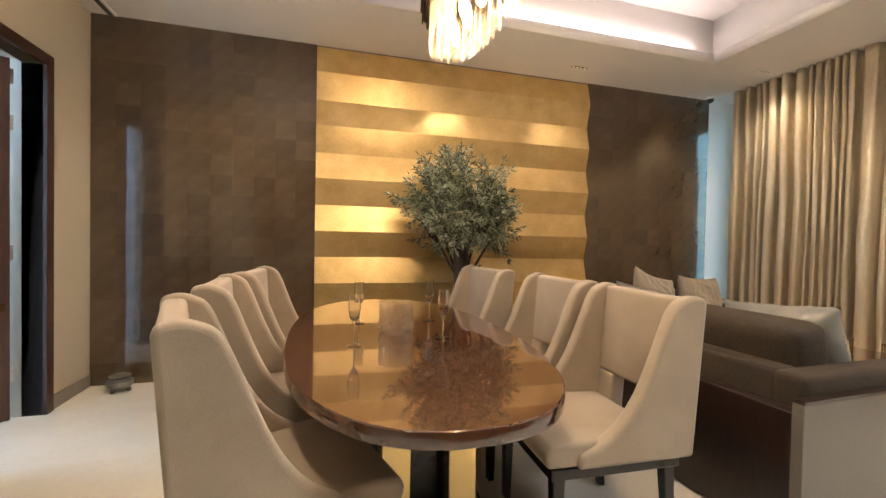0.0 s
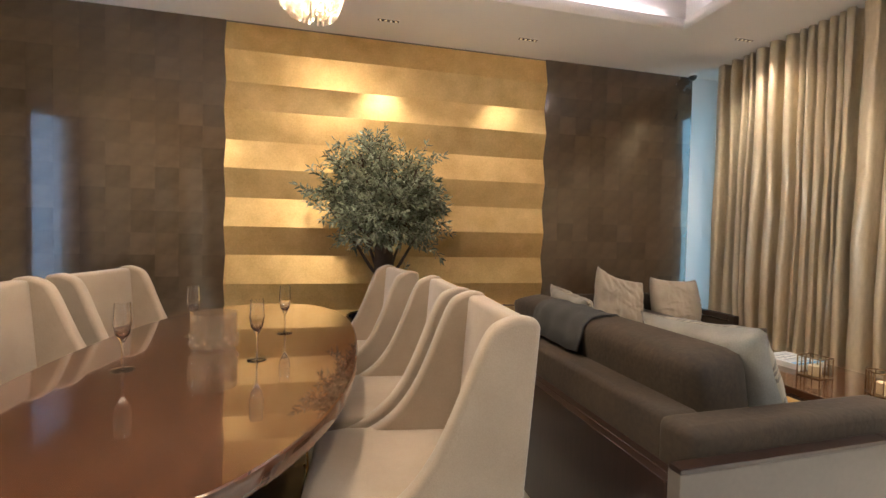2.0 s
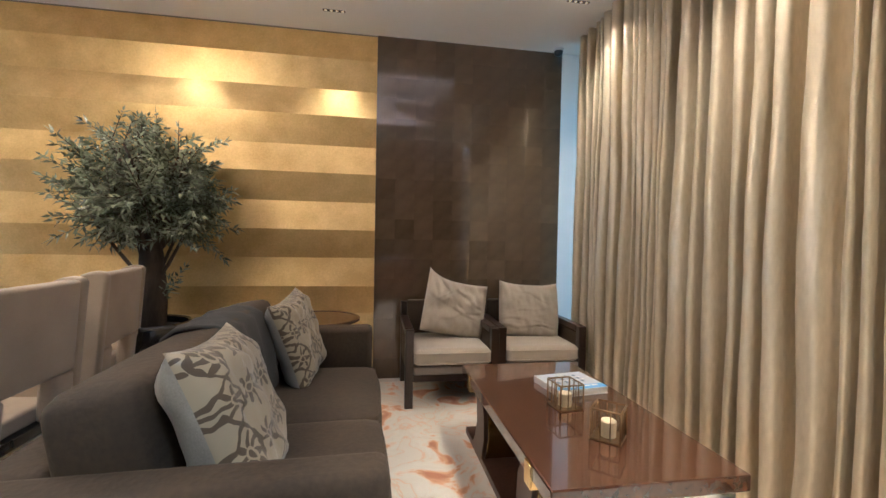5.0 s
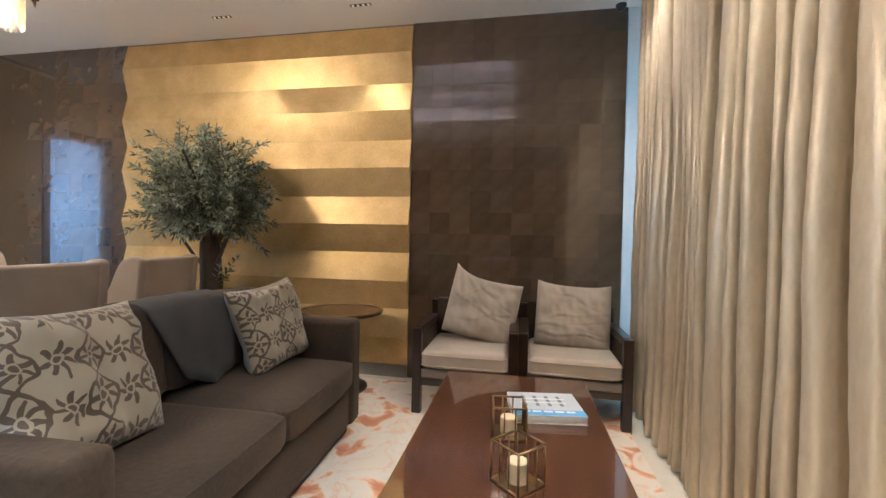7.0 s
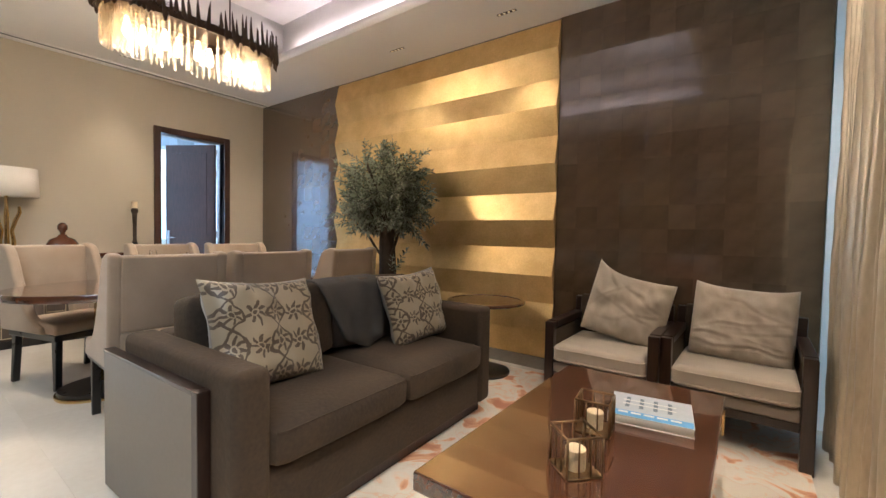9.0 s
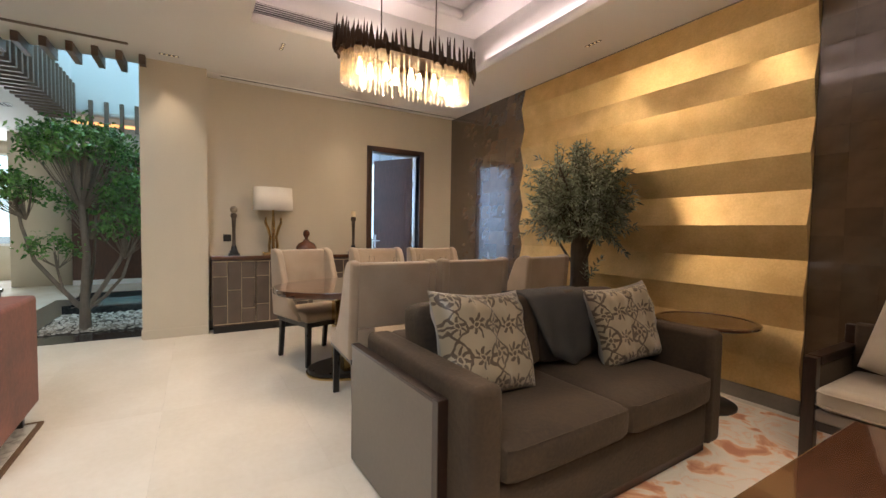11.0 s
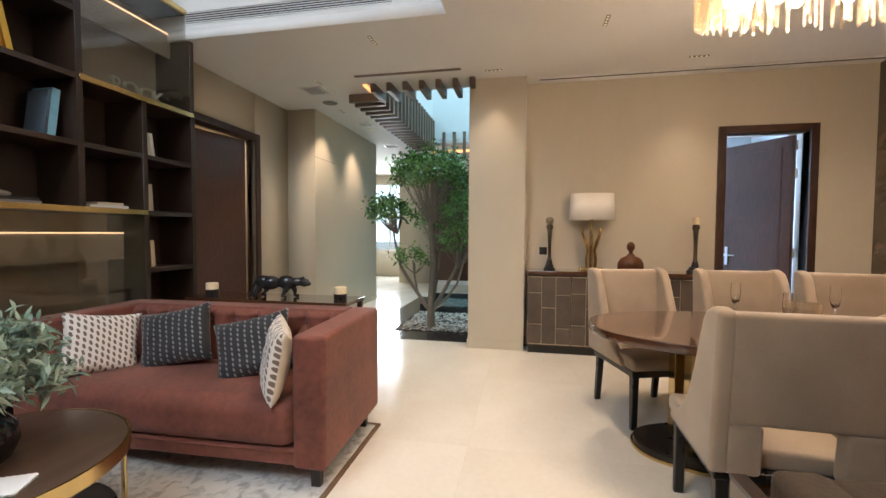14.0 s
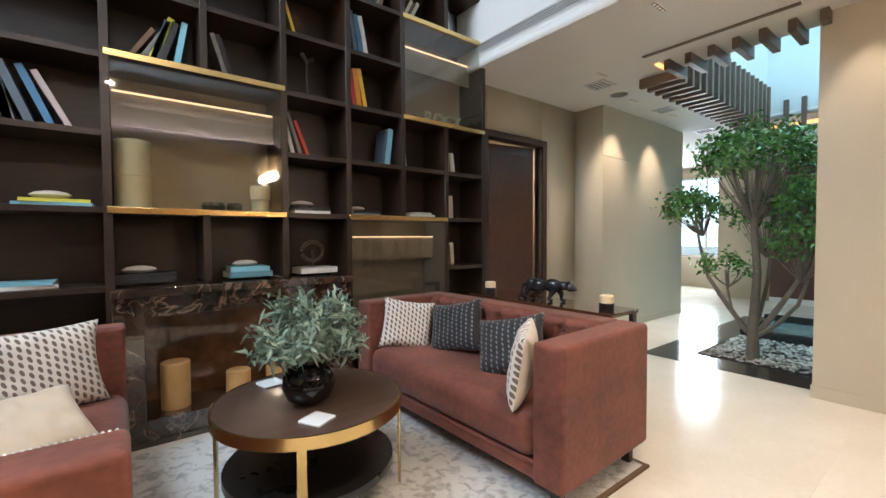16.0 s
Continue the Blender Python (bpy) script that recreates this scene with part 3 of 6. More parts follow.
structure("wall_hall_end", merge(box((-7.7, -4.4, 0), (-7.5, -3.9, H)), box((-7.7, -3.9, 0), (-7.5, -2.3, 0.75)), box((-7.7, -3.9, 2.75), (-7.5, -2.3, H)), box((-7.7, -2.3, 0), (-7.5, 2.0, H)), box((-6.4, -2.35, 0), (-6.1, -1.42, H))), "plaster", "pale wall with a window at the hall end", "wall")
structure("wall_hall_south", box((-7.7, -4.6, 0), (-3.27, -4.4, H)), "plaster", "plain hall wall", "wall")
structure("wall_hall_return", box((-3.47, -4.4, 0), (-3.27, -2.62, H)), "plaster", "plain hall return wall", "wall")
structure("wall_study", merge(box((-3.6, 2.0, 0), (-3.5, 2.4, 3)), box((-3.6, 4.2, 0), (-3.5, 4.6, 3)), box((-3.6, 2.4, 0), (-3.5, 4.2, 0.6)), box((-3.6, 2.4, 2.7), (-3.5, 4.2, 3)), box((-3.6, 4.5, 0), (-0.855, 4.6, 3))), "white", "white room beyond the open door", "wall")
structure("wall_back_room", merge(box((-1.2, -4.4, 0), (-1.1, -2.62, 3)), box((0.98, -4.4, 0), (1.08, -2.72, 3)), box((-1.1, -4.5, 0), (0.98, -4.4, 3))), "plaster", "beige room behind the dark door", "wall")
structure("wall_gap", box((-0.655, N, 0), (-0.652, N + 0.02, H)), "plaster", "wall corner strip", "wall")

# ---- wall panelling ----
RIDGE = 0.06
gold_panel = tagged(part("gold_panel", box((1.077, N + 0.002, 0.0), (3.928, N + 0.02, H)), "plinth"), "pleated gold leaf wall panel lit from above", "wall panel", kind="structure")
for i in range(13):
    z1 = 2.985 - 0.24 * i
    z0 = max(z1 - 0.24, 0.105)
    if z1 - z0 < 0.05:
        break
    y1, y0 = (N - 0.004, N - RIDGE) if i % 2 == 0 else (N - RIDGE, N - 0.004)
    bm = prism([(y1, z1), (y0, z0), (N + 0.0015, z0), (N + 0.0015, z1)], "x", 1.077, 3.928)
    part("gold_band", bm, "gold", gold_panel, smooth=None)
part("plinth", box((1.077, N - 0.02, 0.0), (3.928, N + 0.0015, 0.103)), "plinth", gold_panel, "grey stone plinth")


def lacquer_wall(name, x0, x1, nx, label):
    base = tagged(part(name, box((x0, N + 0.0005, 0), (x1, N + 0.02, H)), "lacquer"), label, "wall panel", kind="structure")
    rows = 17
    w, h = (x1 - x0) / nx, H / rows
    me = mesh_of("lacquer_tile", box((0, -0.0045, 0), (w - 0.0003, 0, h - 0.0003), 0.0002, 1), "lacquer")
    for r in range(rows):
        for c in range(nx):
            piece("lacquer_tile", me, base, pose(x0 + c * w, N - 0.0005 + 0.0002 * random.random(), r * h))


lacquer_wall("lacquer_panel_west", -0.652, 1.075, 10, "dark brown lacquered panel of square parchment tiles")
lacquer_wall("lacquer_panel_east", 3.93, 5.63, 10, "dark brown lacquered panel of square parchment tiles")

# ---- doors, windows, trim ----


def door(name, label, m, width, height, depth, angle, side=1):
    """Frame in a wall with the leaf open. Local x across the opening, y into the far room; the hinge at side."""
    t = thing(name, label, "door", m, kind="structure")
    f = 0.075
    depth = min(depth, 0.12)
    part("frame", merge(box((-width / 2 - f, -0.025, 0), (-width / 2, depth, height + f), 0.004), box((width / 2, -0.025, 0), (width / 2 + f, depth, height + f), 0.004), box((-width / 2, -0.025, height), (width / 2, depth, height + f), 0.004)), "darkwood", t)
    leaf = part("leaf", merge(box((-width + 0.02, -0.045, 0.008), (-0.012, 0.0, height - 0.006), 0.003), box((-width + 0.13, -0.049, 0.2), (-0.12, 0.004, height - 0.12), 0.004)), "redwood", t, at=pose(side * (width / 2 - 0.022), depth + 0.03, 0, 0, 0, angle) @ Matrix.Diagonal((side, 1, 1, 1)))
    part("handle", merge(box((-width + 0.05, -0.062, 0.93), (-width + 0.085, -0.05, 1.15), 0.003), box((-width + 0.055, -0.10, 1.04), (-width + 0.075, -0.06, 1.06), 0.003), box((-width + 0.055, -0.105, 1.042), (-width + 0.19, -0.088, 1.058), 0.004)), "steel", leaf, "brushed nickel lever handle")
    for z in (0.25, 1.05, 1.9, 2.2):
        part("hinge", box((-0.016, -0.004, z), (0.004, 0.008, z + 0.10), 0.002, 1), "steel", leaf)
    return t


door("door_1", "dark stained door standing open into a daylit room", pose(W, (D0 + D1) / 2, 0, 0, 0, 90), D1 - D0, DT, 0.225, -60)
door("door_2", "dark stained hall door standing ajar", pose(0.135, -2.42, 0, 0, 0, 180), 0.97, 2.43, 0.225, -11)


def window(name, label, m, width, height, cols):
    t = thing(name, label, "window", m, kind="structure")
    f = 0.05
    part("window_frame", merge(box((-width / 2, 0, 0), (-width / 2 + f, 0.06, height)), box((width / 2 - f, 0, 0), (width / 2, 0.06, height)), box((-width / 2 + f, 0, 0), (width / 2 - f, 0.06, f)), box((-width / 2 + f, 0, height - f), (width / 2 - f, 0.06, height))), "whitemetal", t)
    w = (width - 2 * f) / cols
    for c in range(cols):
        x = -width / 2 + f + c * w
        p = part("pane", box((x + 0.02 * (c > 0), 0.026, f), (x + w, 0.032, height - f)), "windowpane", t)
        p.visible_shadow = False
        if c:
            part("mullion", box((x - 0.02, 0.005, f), (x + 0.02, 0.055, height - f)), "whitemetal", t)
    return t


window("window_1", "tall glazed bay behind the curtain", pose(E + 0.02, 2.2, 0.12, 0, 0, -90), 3.8, 2.68, 4)
window("window_2", "bright window at the end of the hall", pose(-7.55, -3.1, 0.75, 0, 0, 90), 1.6, 2.0, 2)
# unseen window, added as the source of the void's daylight
window("added_high_window", "unseen high window added to light the void", pose(E + 0.05, -1.05, 3.3, 0, 0, -90), 2.1, 2.3, 2)
window("window_4", "daylit window of the room beyond the door", pose(-3.52, 3.3, 0.6, 0, 0, 90), 1.8, 2.1, 2)
bg = bmesh.new()
quad_box(bg, (-60.2, -40, -5), (-60, 40, 25))
quad_box(bg, (60, -40, -5), (60.2, 40, 25))
structure("backdrop", bg, "daylight", "bright hazy distance outside the windows", "backdrop")
structure("ground", box((-80, -80, -0.4), (80, 80, -0.2)), "plinth", "grey ground outside", "ground")


def skirting(name, lo, hi, label="low beige skirting board"):
    structure(name, box(lo, hi, 0.003), "plinth", label, "baseboard")


skirting("baseboard", (W, 0.86, 0), (W + 0.012, D0 - 0.08, 0.1))
skirting("baseboard", (W, D1 + 0.08, 0), (W + 0.012, N - 0.01, 0.1))
structure("baseboard", merge(box((-0.38, VY, 0.0), (-0.37, 0.86, 0.1), 0.002), box((-0.855, VY - 0.01, 0), (-0.37, VY, 0.1), 0.002)), "plaster", "low beige skirting board", "baseboard")
structure("baseboard", box((-3.46, -2.0, 0), (-1.06, -1.988, 0.1), 0.002), "plaster", "low beige skirting board", "baseboard")
structure("trim", box((-1.7, -2.0, 2.34), (-1.07, -1.996, 2.348)), "plinth", "thin shadow joint over a flush panel", "trim")

# ---- ceiling fittings ----


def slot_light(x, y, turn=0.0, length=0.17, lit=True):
    t = thing("recessed_downlight", "narrow black recessed slot with tiny lamps in the ceiling, seen or added", "downlight", pose(x, y, H, 0, 0, turn), group="ceiling slot lights")
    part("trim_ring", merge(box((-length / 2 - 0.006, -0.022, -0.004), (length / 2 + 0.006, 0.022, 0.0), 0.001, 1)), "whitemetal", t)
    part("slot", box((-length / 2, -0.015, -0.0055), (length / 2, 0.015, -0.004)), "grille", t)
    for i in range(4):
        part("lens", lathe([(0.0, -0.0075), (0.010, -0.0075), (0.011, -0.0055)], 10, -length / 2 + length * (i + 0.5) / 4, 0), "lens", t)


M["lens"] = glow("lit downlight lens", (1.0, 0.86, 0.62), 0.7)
# fixtures go to the added, unseen spots as well
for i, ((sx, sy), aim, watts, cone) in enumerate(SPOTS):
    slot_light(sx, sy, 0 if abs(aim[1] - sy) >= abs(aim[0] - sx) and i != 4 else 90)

# ---- dining ----


def superellipse(a, b, n, e=2.4):
    out = []
    for i in range(n):
        t = 2 * math.pi * i / n
        c, s = math.cos(t), math.sin(t)
        out.append((a * math.copysign(abs(c) ** (2 / e), c), b * math.copysign(abs(s) ** (2 / e), s)))
    return out


TX, TY = 1.56, 2.46
table = thing("dining_table", "oval dining table in glossy lacquered rosewood on brass columns", "table", pose(TX, TY, 0))
part("tabletop", prism(superellipse(0.57, 1.19, 72), "z", 0.70, 0.75, 0.008), "tablewood", table, "high-gloss oval top")
part("base_plate", prism(superellipse(0.33, 0.92, 60), "z", 0.012, 0.05, 0.006), "black", table)
part("base_rim", prism(superellipse(0.345, 0.935, 60), "z", 0.0, 0.022, 0.004), "brass", table, "brass rim")
for sx in (-1, 1):
    for sy in (-1, 1):
        part("column", box((sx * 0.13 - 0.055, sy * 0.62 - 0.055, 0.05), (sx * 0.13 + 0.055, sy * 0.62 + 0.055, 0.70), 0.004), "brass", table, "square brass column")
part("core", box((-0.06, -0.55, 0.05), (0.06, 0.55, 0.70), 0.004), "black", table)


def dining_chair(m):
    """Faces local +x."""
    t = thing("dining_chair", "beige velvet wingback dining chair with dark legs", "chair", m, group="chairs round the dining table")
    part("seat", prism([(-0.24, 0.405), (0.30, 0.405), (0.312, 0.45), (0.29, 0.488), (0.20, 0.50), (-0.24, 0.482)], "y", -0.275, 0.275, 0.018, 3), "chairfabric", t)
    part("seat_frame", box((-0.27, -0.27, 0.36), (0.285, 0.27, 0.405), 0.006), "black", t)
    # padded back with a cut-out above the seat
    bk = lambda z: -0.265 - 0.07 * (z - 0.4)
    outer = lambda y0, y1, z0, z1: prism([(bk(z0) + 0.03, z0), (bk(z1) + 0.03, z1), (bk(z1) - 0.045, z1), (bk(z0) - 0.045, z0)], "y", y0, y1, 0.02, 3)
    part("backrest", merge(outer(-0.25, 0.25, 0.60, 1.02), outer(-0.25, -0.125, 0.405, 0.605), outer(0.125, 0.25, 0.405, 0.605)), "chairfabric", t)
    wing = [(-0.352, 1.024), (-0.30, 1.034), (-0.25, 1.02), (-0.215, 0.995), (-0.185, 0.94), (-0.15, 0.85), (-0.11, 0.75), (-0.065, 0.655), (-0.01, 0.575), (0.05, 0.52), (0.115, 0.482), (0.18, 0.455)]
    fine = []
    for q in range(len(wing) - 1):
        p0, p1, p2, p3 = wing[max(q - 1, 0)], wing[q], wing[q + 1], wing[min(q + 2, len(wing) - 1)]
        for u in (0.0, 0.25, 0.5, 0.75):
            fine.append(tuple(0.5 * (2 * p1[c] + (p2[c] - p0[c]) * u + (2 * p0[c] - 5 * p1[c] + 4 * p2[c] - p3[c]) * u * u + (3 * p1[c] - p0[c] - 3 * p2[c] + p3[c]) * u ** 3) for c in (0, 1)))
    wing = fine + [wing[-1]]
    prof = [(bk(0.405) - 0.045, 0.405), (bk(1.0) - 0.05, 1.0)] + wing + [(0.19, 0.405)]
    for s in (-1, 1):
        part("wing", prism(prof, "y", *sorted((s * 0.236, s * 0.299)), 0.018, 4), "chairfabric", t)
        for fx in (-1, 1):
            x = 0.245 if fx > 0 else -0.235
            dx = 0.0 if fx > 0 else -0.035
            leg = prism([(x - 0.026, 0.36), (x + 0.026, 0.36), (x + 0.021 + dx * 0.2, 0.25), (x + 0.015 + dx, 0), (x - 0.015 + dx, 0), (x - 0.021 + dx * 0.2, 0.25)], "y", s * 0.235 - 0.022, s * 0.235 + 0.022, 0.004, 1)
            part("leg", leg, "black", t)
    return t


chair = dining_chair(pose(2.265, 1.865, 0, 0, 0, 177.6))
for x, y, a in ((2.248, 2.503, 181), (2.12, 3.305, 189.5), (1.05, 1.74, 16.5), (0.985, 2.486, 2.8), (1.034, 3.128, -5.9)):
    copy_thing(chair, pose(x, y, 0, 0, 0, a))

# ---- seating by the window ----


def cushion(name, label, m, w, h, d, material, wrinkle=0.012, group="", seed=0, sag=0.0, folds=(), ears=(0.0, 0.0), back=""):
    """Soft stuffed square: local x wide, z high, y thick. folds: angle, offset, depth, width of each crease."""
    bm = bmesh.new()
    n = 46 if folds else 24
    for side in (1, -1):
        vs = {}
        for i in range(n + 1):
            for j in range(n + 1):
                u, v = i / n * 2 - 1, j / n * 2 - 1
                puff = max(0.0, (1 - u ** 4) * (1 - v ** 4)) ** (0.42 if folds else 0.55)
                pk = 0.0 if folds else 0.10
                pin = 1 - pk * (1 - u * u) * abs(v) ** 3, 1 - pk * (1 - v * v) * abs(u) ** 3
                w0 = noise.noise(Vector((u * 2.1 + seed, v * 2.1, side + seed))) * wrinkle + noise.noise(Vector((u * 6 + seed, v * 3.0 + 2 * u, side * 3))) * wrinkle * 0.7
                for ang, off, deep, wide in folds:
                    s = u * math.cos(ang) + v * math.sin(ang) - off + 0.14 * noise.noise(Vector((u * 1.7 + ang * 3, v * 1.7, off * 5)))
                    run = 0.55 + 0.9 * noise.noise(Vector((u * 1.2 + off * 7, v * 1.2, ang)))
                    w0 += deep * max(run, 0.0) * (math.exp(-((s - wide) / wide) ** 2) - 1.2 * math.exp(-(s / (0.55 * wide)) ** 2))
                y = side * (d / 2 * puff + w0 * min(1.0, puff * 1.3))
                lift = (ears[0] * max(-u, 0) ** 3 + ears[1] * max(u, 0) ** 3) * max(v, 0) ** 2
                vs[i, j] = bm.verts.new((u * w / 2 * pin[1], y, v * h / 2 * pin[0] - sag * (1 - u * u) * max(v, 0) + lift))
        for i in range(n):
            for j in range(n):
                bm.faces.new((vs[i, j], vs[i + 1, j], vs[i + 1, j + 1], vs[i, j + 1])).material_index = int(bool(back) and side > 0)
    bmesh.ops.remove_doubles(bm, verts=bm.verts[:], dist=0.0004)
    bmesh.ops.recalc_face_normals(bm, faces=bm.faces[:])
    ob = part(name, bm, material, smooth=80)
    if back:
        ob.data.materials.append(M[back])
    ob.matrix_basis = m
    return tagged(ob, label, "cushion", group)


SX, SY = 2.99, 1.462
sofa = thing("sofa", "charcoal velvet two-seat sofa with a wooden side panel", "sofa", pose(SX, SY, 0, 0, 0, 1.8))
L, D = 1.76, 0.985
part("plinth", box((0.06, 0.05, 0.0), (D - 0.07, L - 0.05, 0.09), 0.004), "darkwood", sofa)
part("base", box((0.06, 0.14, 0.09), (D - 0.02, L - 0.14, 0.33), 0.02, 3), "sofafabric", sofa)
for y in (0.024, L - 0.155):
    part("arm", box((0.06, y, 0.09), (D, y + 0.135, 0.705), 0.032, 4), "sofafabric", sofa)
part("back", prism([(0.06, 0.09), (0.24, 0.09), (0.235, 0.70), (0.08, 0.705)], "y", 0.14, L - 0.14, 0.03, 4), "sofafabric", sofa)
CW = (L - 0.30) / 2
for i in range(2):
    y0 = 0.15 + i * CW
    sc = part("seat_cushion", pillow(0.23, D + 0.02, y0 + 0.003, y0 + CW - 0.003, 0.33, 0.485, 0.016, 3 + i), "sofafabric", sofa)
    part("seam", tube([(D + 0.0, y0 + 0.02, 0.465), (D + 0.016, y0 + 0.05, 0.466), (D + 0.016, y0 + CW - 0.05, 0.466), (D, y0 + CW - 0.02, 0.465)], 0.004, 5), "sofafabric", sc)
    part("back_cushion", pillow(0.0, 0.22, y0 + 0.004, y0 + CW - 0.004, 0.0, 0.385, 0.012, 8 + i), "sofafabric", sofa, at=pose(0.265, 0, 0.475, 0, -10, 0))
part("side_panel", box((-0.02, -0.022, 0.015), (0.80, 0.022, 0.615), 0.003), "greypanel", sofa, "grey lacquered side panel")
part("panel_frame", merge(box((0.80, -0.024, 0.01), (0.84, 0.02, 0.63), 0.003), box((-0.02, -0.024, 0.615), (0.80, 0.02, 0.63), 0.002)), "chairwood", sofa)
part("back_panel", box((-0.022, 0.0235, 0.015), (0.018, L, 0.57), 0.003), "chairwood", sofa)
part("back_rail", box((0.0185, 0.03, 0.53), (0.059, L - 0.01, 0.57), 0.004), "chairwood", sofa, "dark wooden ledge behind the upholstery")


def armchair(m):
    """Faces local -y."""
    t = thing("armchair", "low armchair with dark wooden frame and taupe linen seat", "armchair", m, group="armchairs by the lacquer wall")
    w = 0.70
    for s in (-1, 1):
        x = s * (w / 2 - 0.03)
        part("front_leg", box((x - 0.03, -0.03, 0), (x + 0.03, 0.03, 0.585), 0.005), "chairwood", t)
        part("rear_leg", box((x - 0.025, 0.57, 0), (x + 0.025, 0.62, 0.70), 0.005), "chairwood", t)
        part("arm_rail", box((x - 0.032, 0.0305, 0.54), (x + 0.032, 0.57, 0.588), 0.006), "chairwood", t)
        part("arm_panel", box((x - 0.02, 0.03, 0.26), (x + 0.02, 0.57, 0.53), 0.006), "sofafabric", t)
    part("apron", box((-w / 2 + 0.06, -0.015, 0.20), (w / 2 - 0.06, 0.60, 0.25), 0.005), "chairwood", t)
    # shade below the cushion is in this material's colour
    part("seat_base", box((-w / 2 + 0.062, -0.035, 0.252), (w / 2 - 0.062, 0.54, 0.318), 0.015, 3), "linen_shaded", t)
    part("back", box((-w / 2 + 0.055, 0.54, 0.26), (w / 2 - 0.055, 0.60, 0.72), 0.015, 3), "sofafabric", t)
    sc = part("seat_cushion", box((-w / 2 + 0.062, -0.05, 0.32), (w / 2 - 0.062, 0.54, 0.445), 0.04, 5), "linen", t)
    a, b = w / 2 - 0.068, w / 2 - 0.10
    for z in (0.415, 0.345):
        part("piping", tube([(-a, 0.45, z), (-a, -0.03, z), (-b, -0.052, z), (b, -0.052, z), (a, -0.03, z), (a, 0.45, z)], 0.006, 6), "linen", sc, "linen piping")
    return t


ac = armchair(pose(4.508, 3.58, 0, 0, 0, 0))
copy_thing(ac, pose(5.21, 3.60, 0, 0, 0, -1))

# ---- coffee table ----
ct = thing("coffee_table", "long glossy rosewood coffee table with brass clad curved legs", "coffee table", pose(4.84, 2.45, 0, 0, 0, 0))
part("tabletop", box((-0.36, -0.66, 0.40), (0.36, 0.66, 0.46), 0.006), "tablewood", ct)
part("base", box((-0.32, -0.70, 0.0), (0.32, 0.70, 0.05), 0.004), "darkwood", ct)
for sx in (-1, 1):
    for sy in (-1, 1):
        part("bracket", merge(box((sx * 0.362 - 0.004, sy * 0.47 - 0.03, 0.375), (sx * 0.362 + 0.004, sy * 0.47 + 0.03, 0.452), 0.002, 1), box((sx * 0.335 - 0.03, sy * 0.47 - 0.03, 0.365), (sx * 0.335 + 0.03, sy * 0.47 + 0.03, 0.399), 0.002, 1)), "brass", ct, "brass corner bracket")
for s in (-1, 1):
    cur = [(s * 0.50, 0.05), (s * 0.44, 0.12), (s * 0.40, 0.22), (s * 0.42, 0.32), (s * 0.50, 0.40)]
    pr = cur + [(s * 0.32, 0.40), (s * 0.26, 0.30), (s * 0.25, 0.18), (s * 0.30, 0.05)]
    for sx in (-1, 1):
        part("leg_cheek", prism([(y * 1.005, z) for y, z in pr], "x", *sorted((sx * 0.302, sx * 0.325)), 0.002, 1), "darkwood", ct, "dark wooden leg side")
    part("leg", prism(pr, "x", -0.30, 0.30, 0.003, 1), "brass", ct, "curved brass leg")

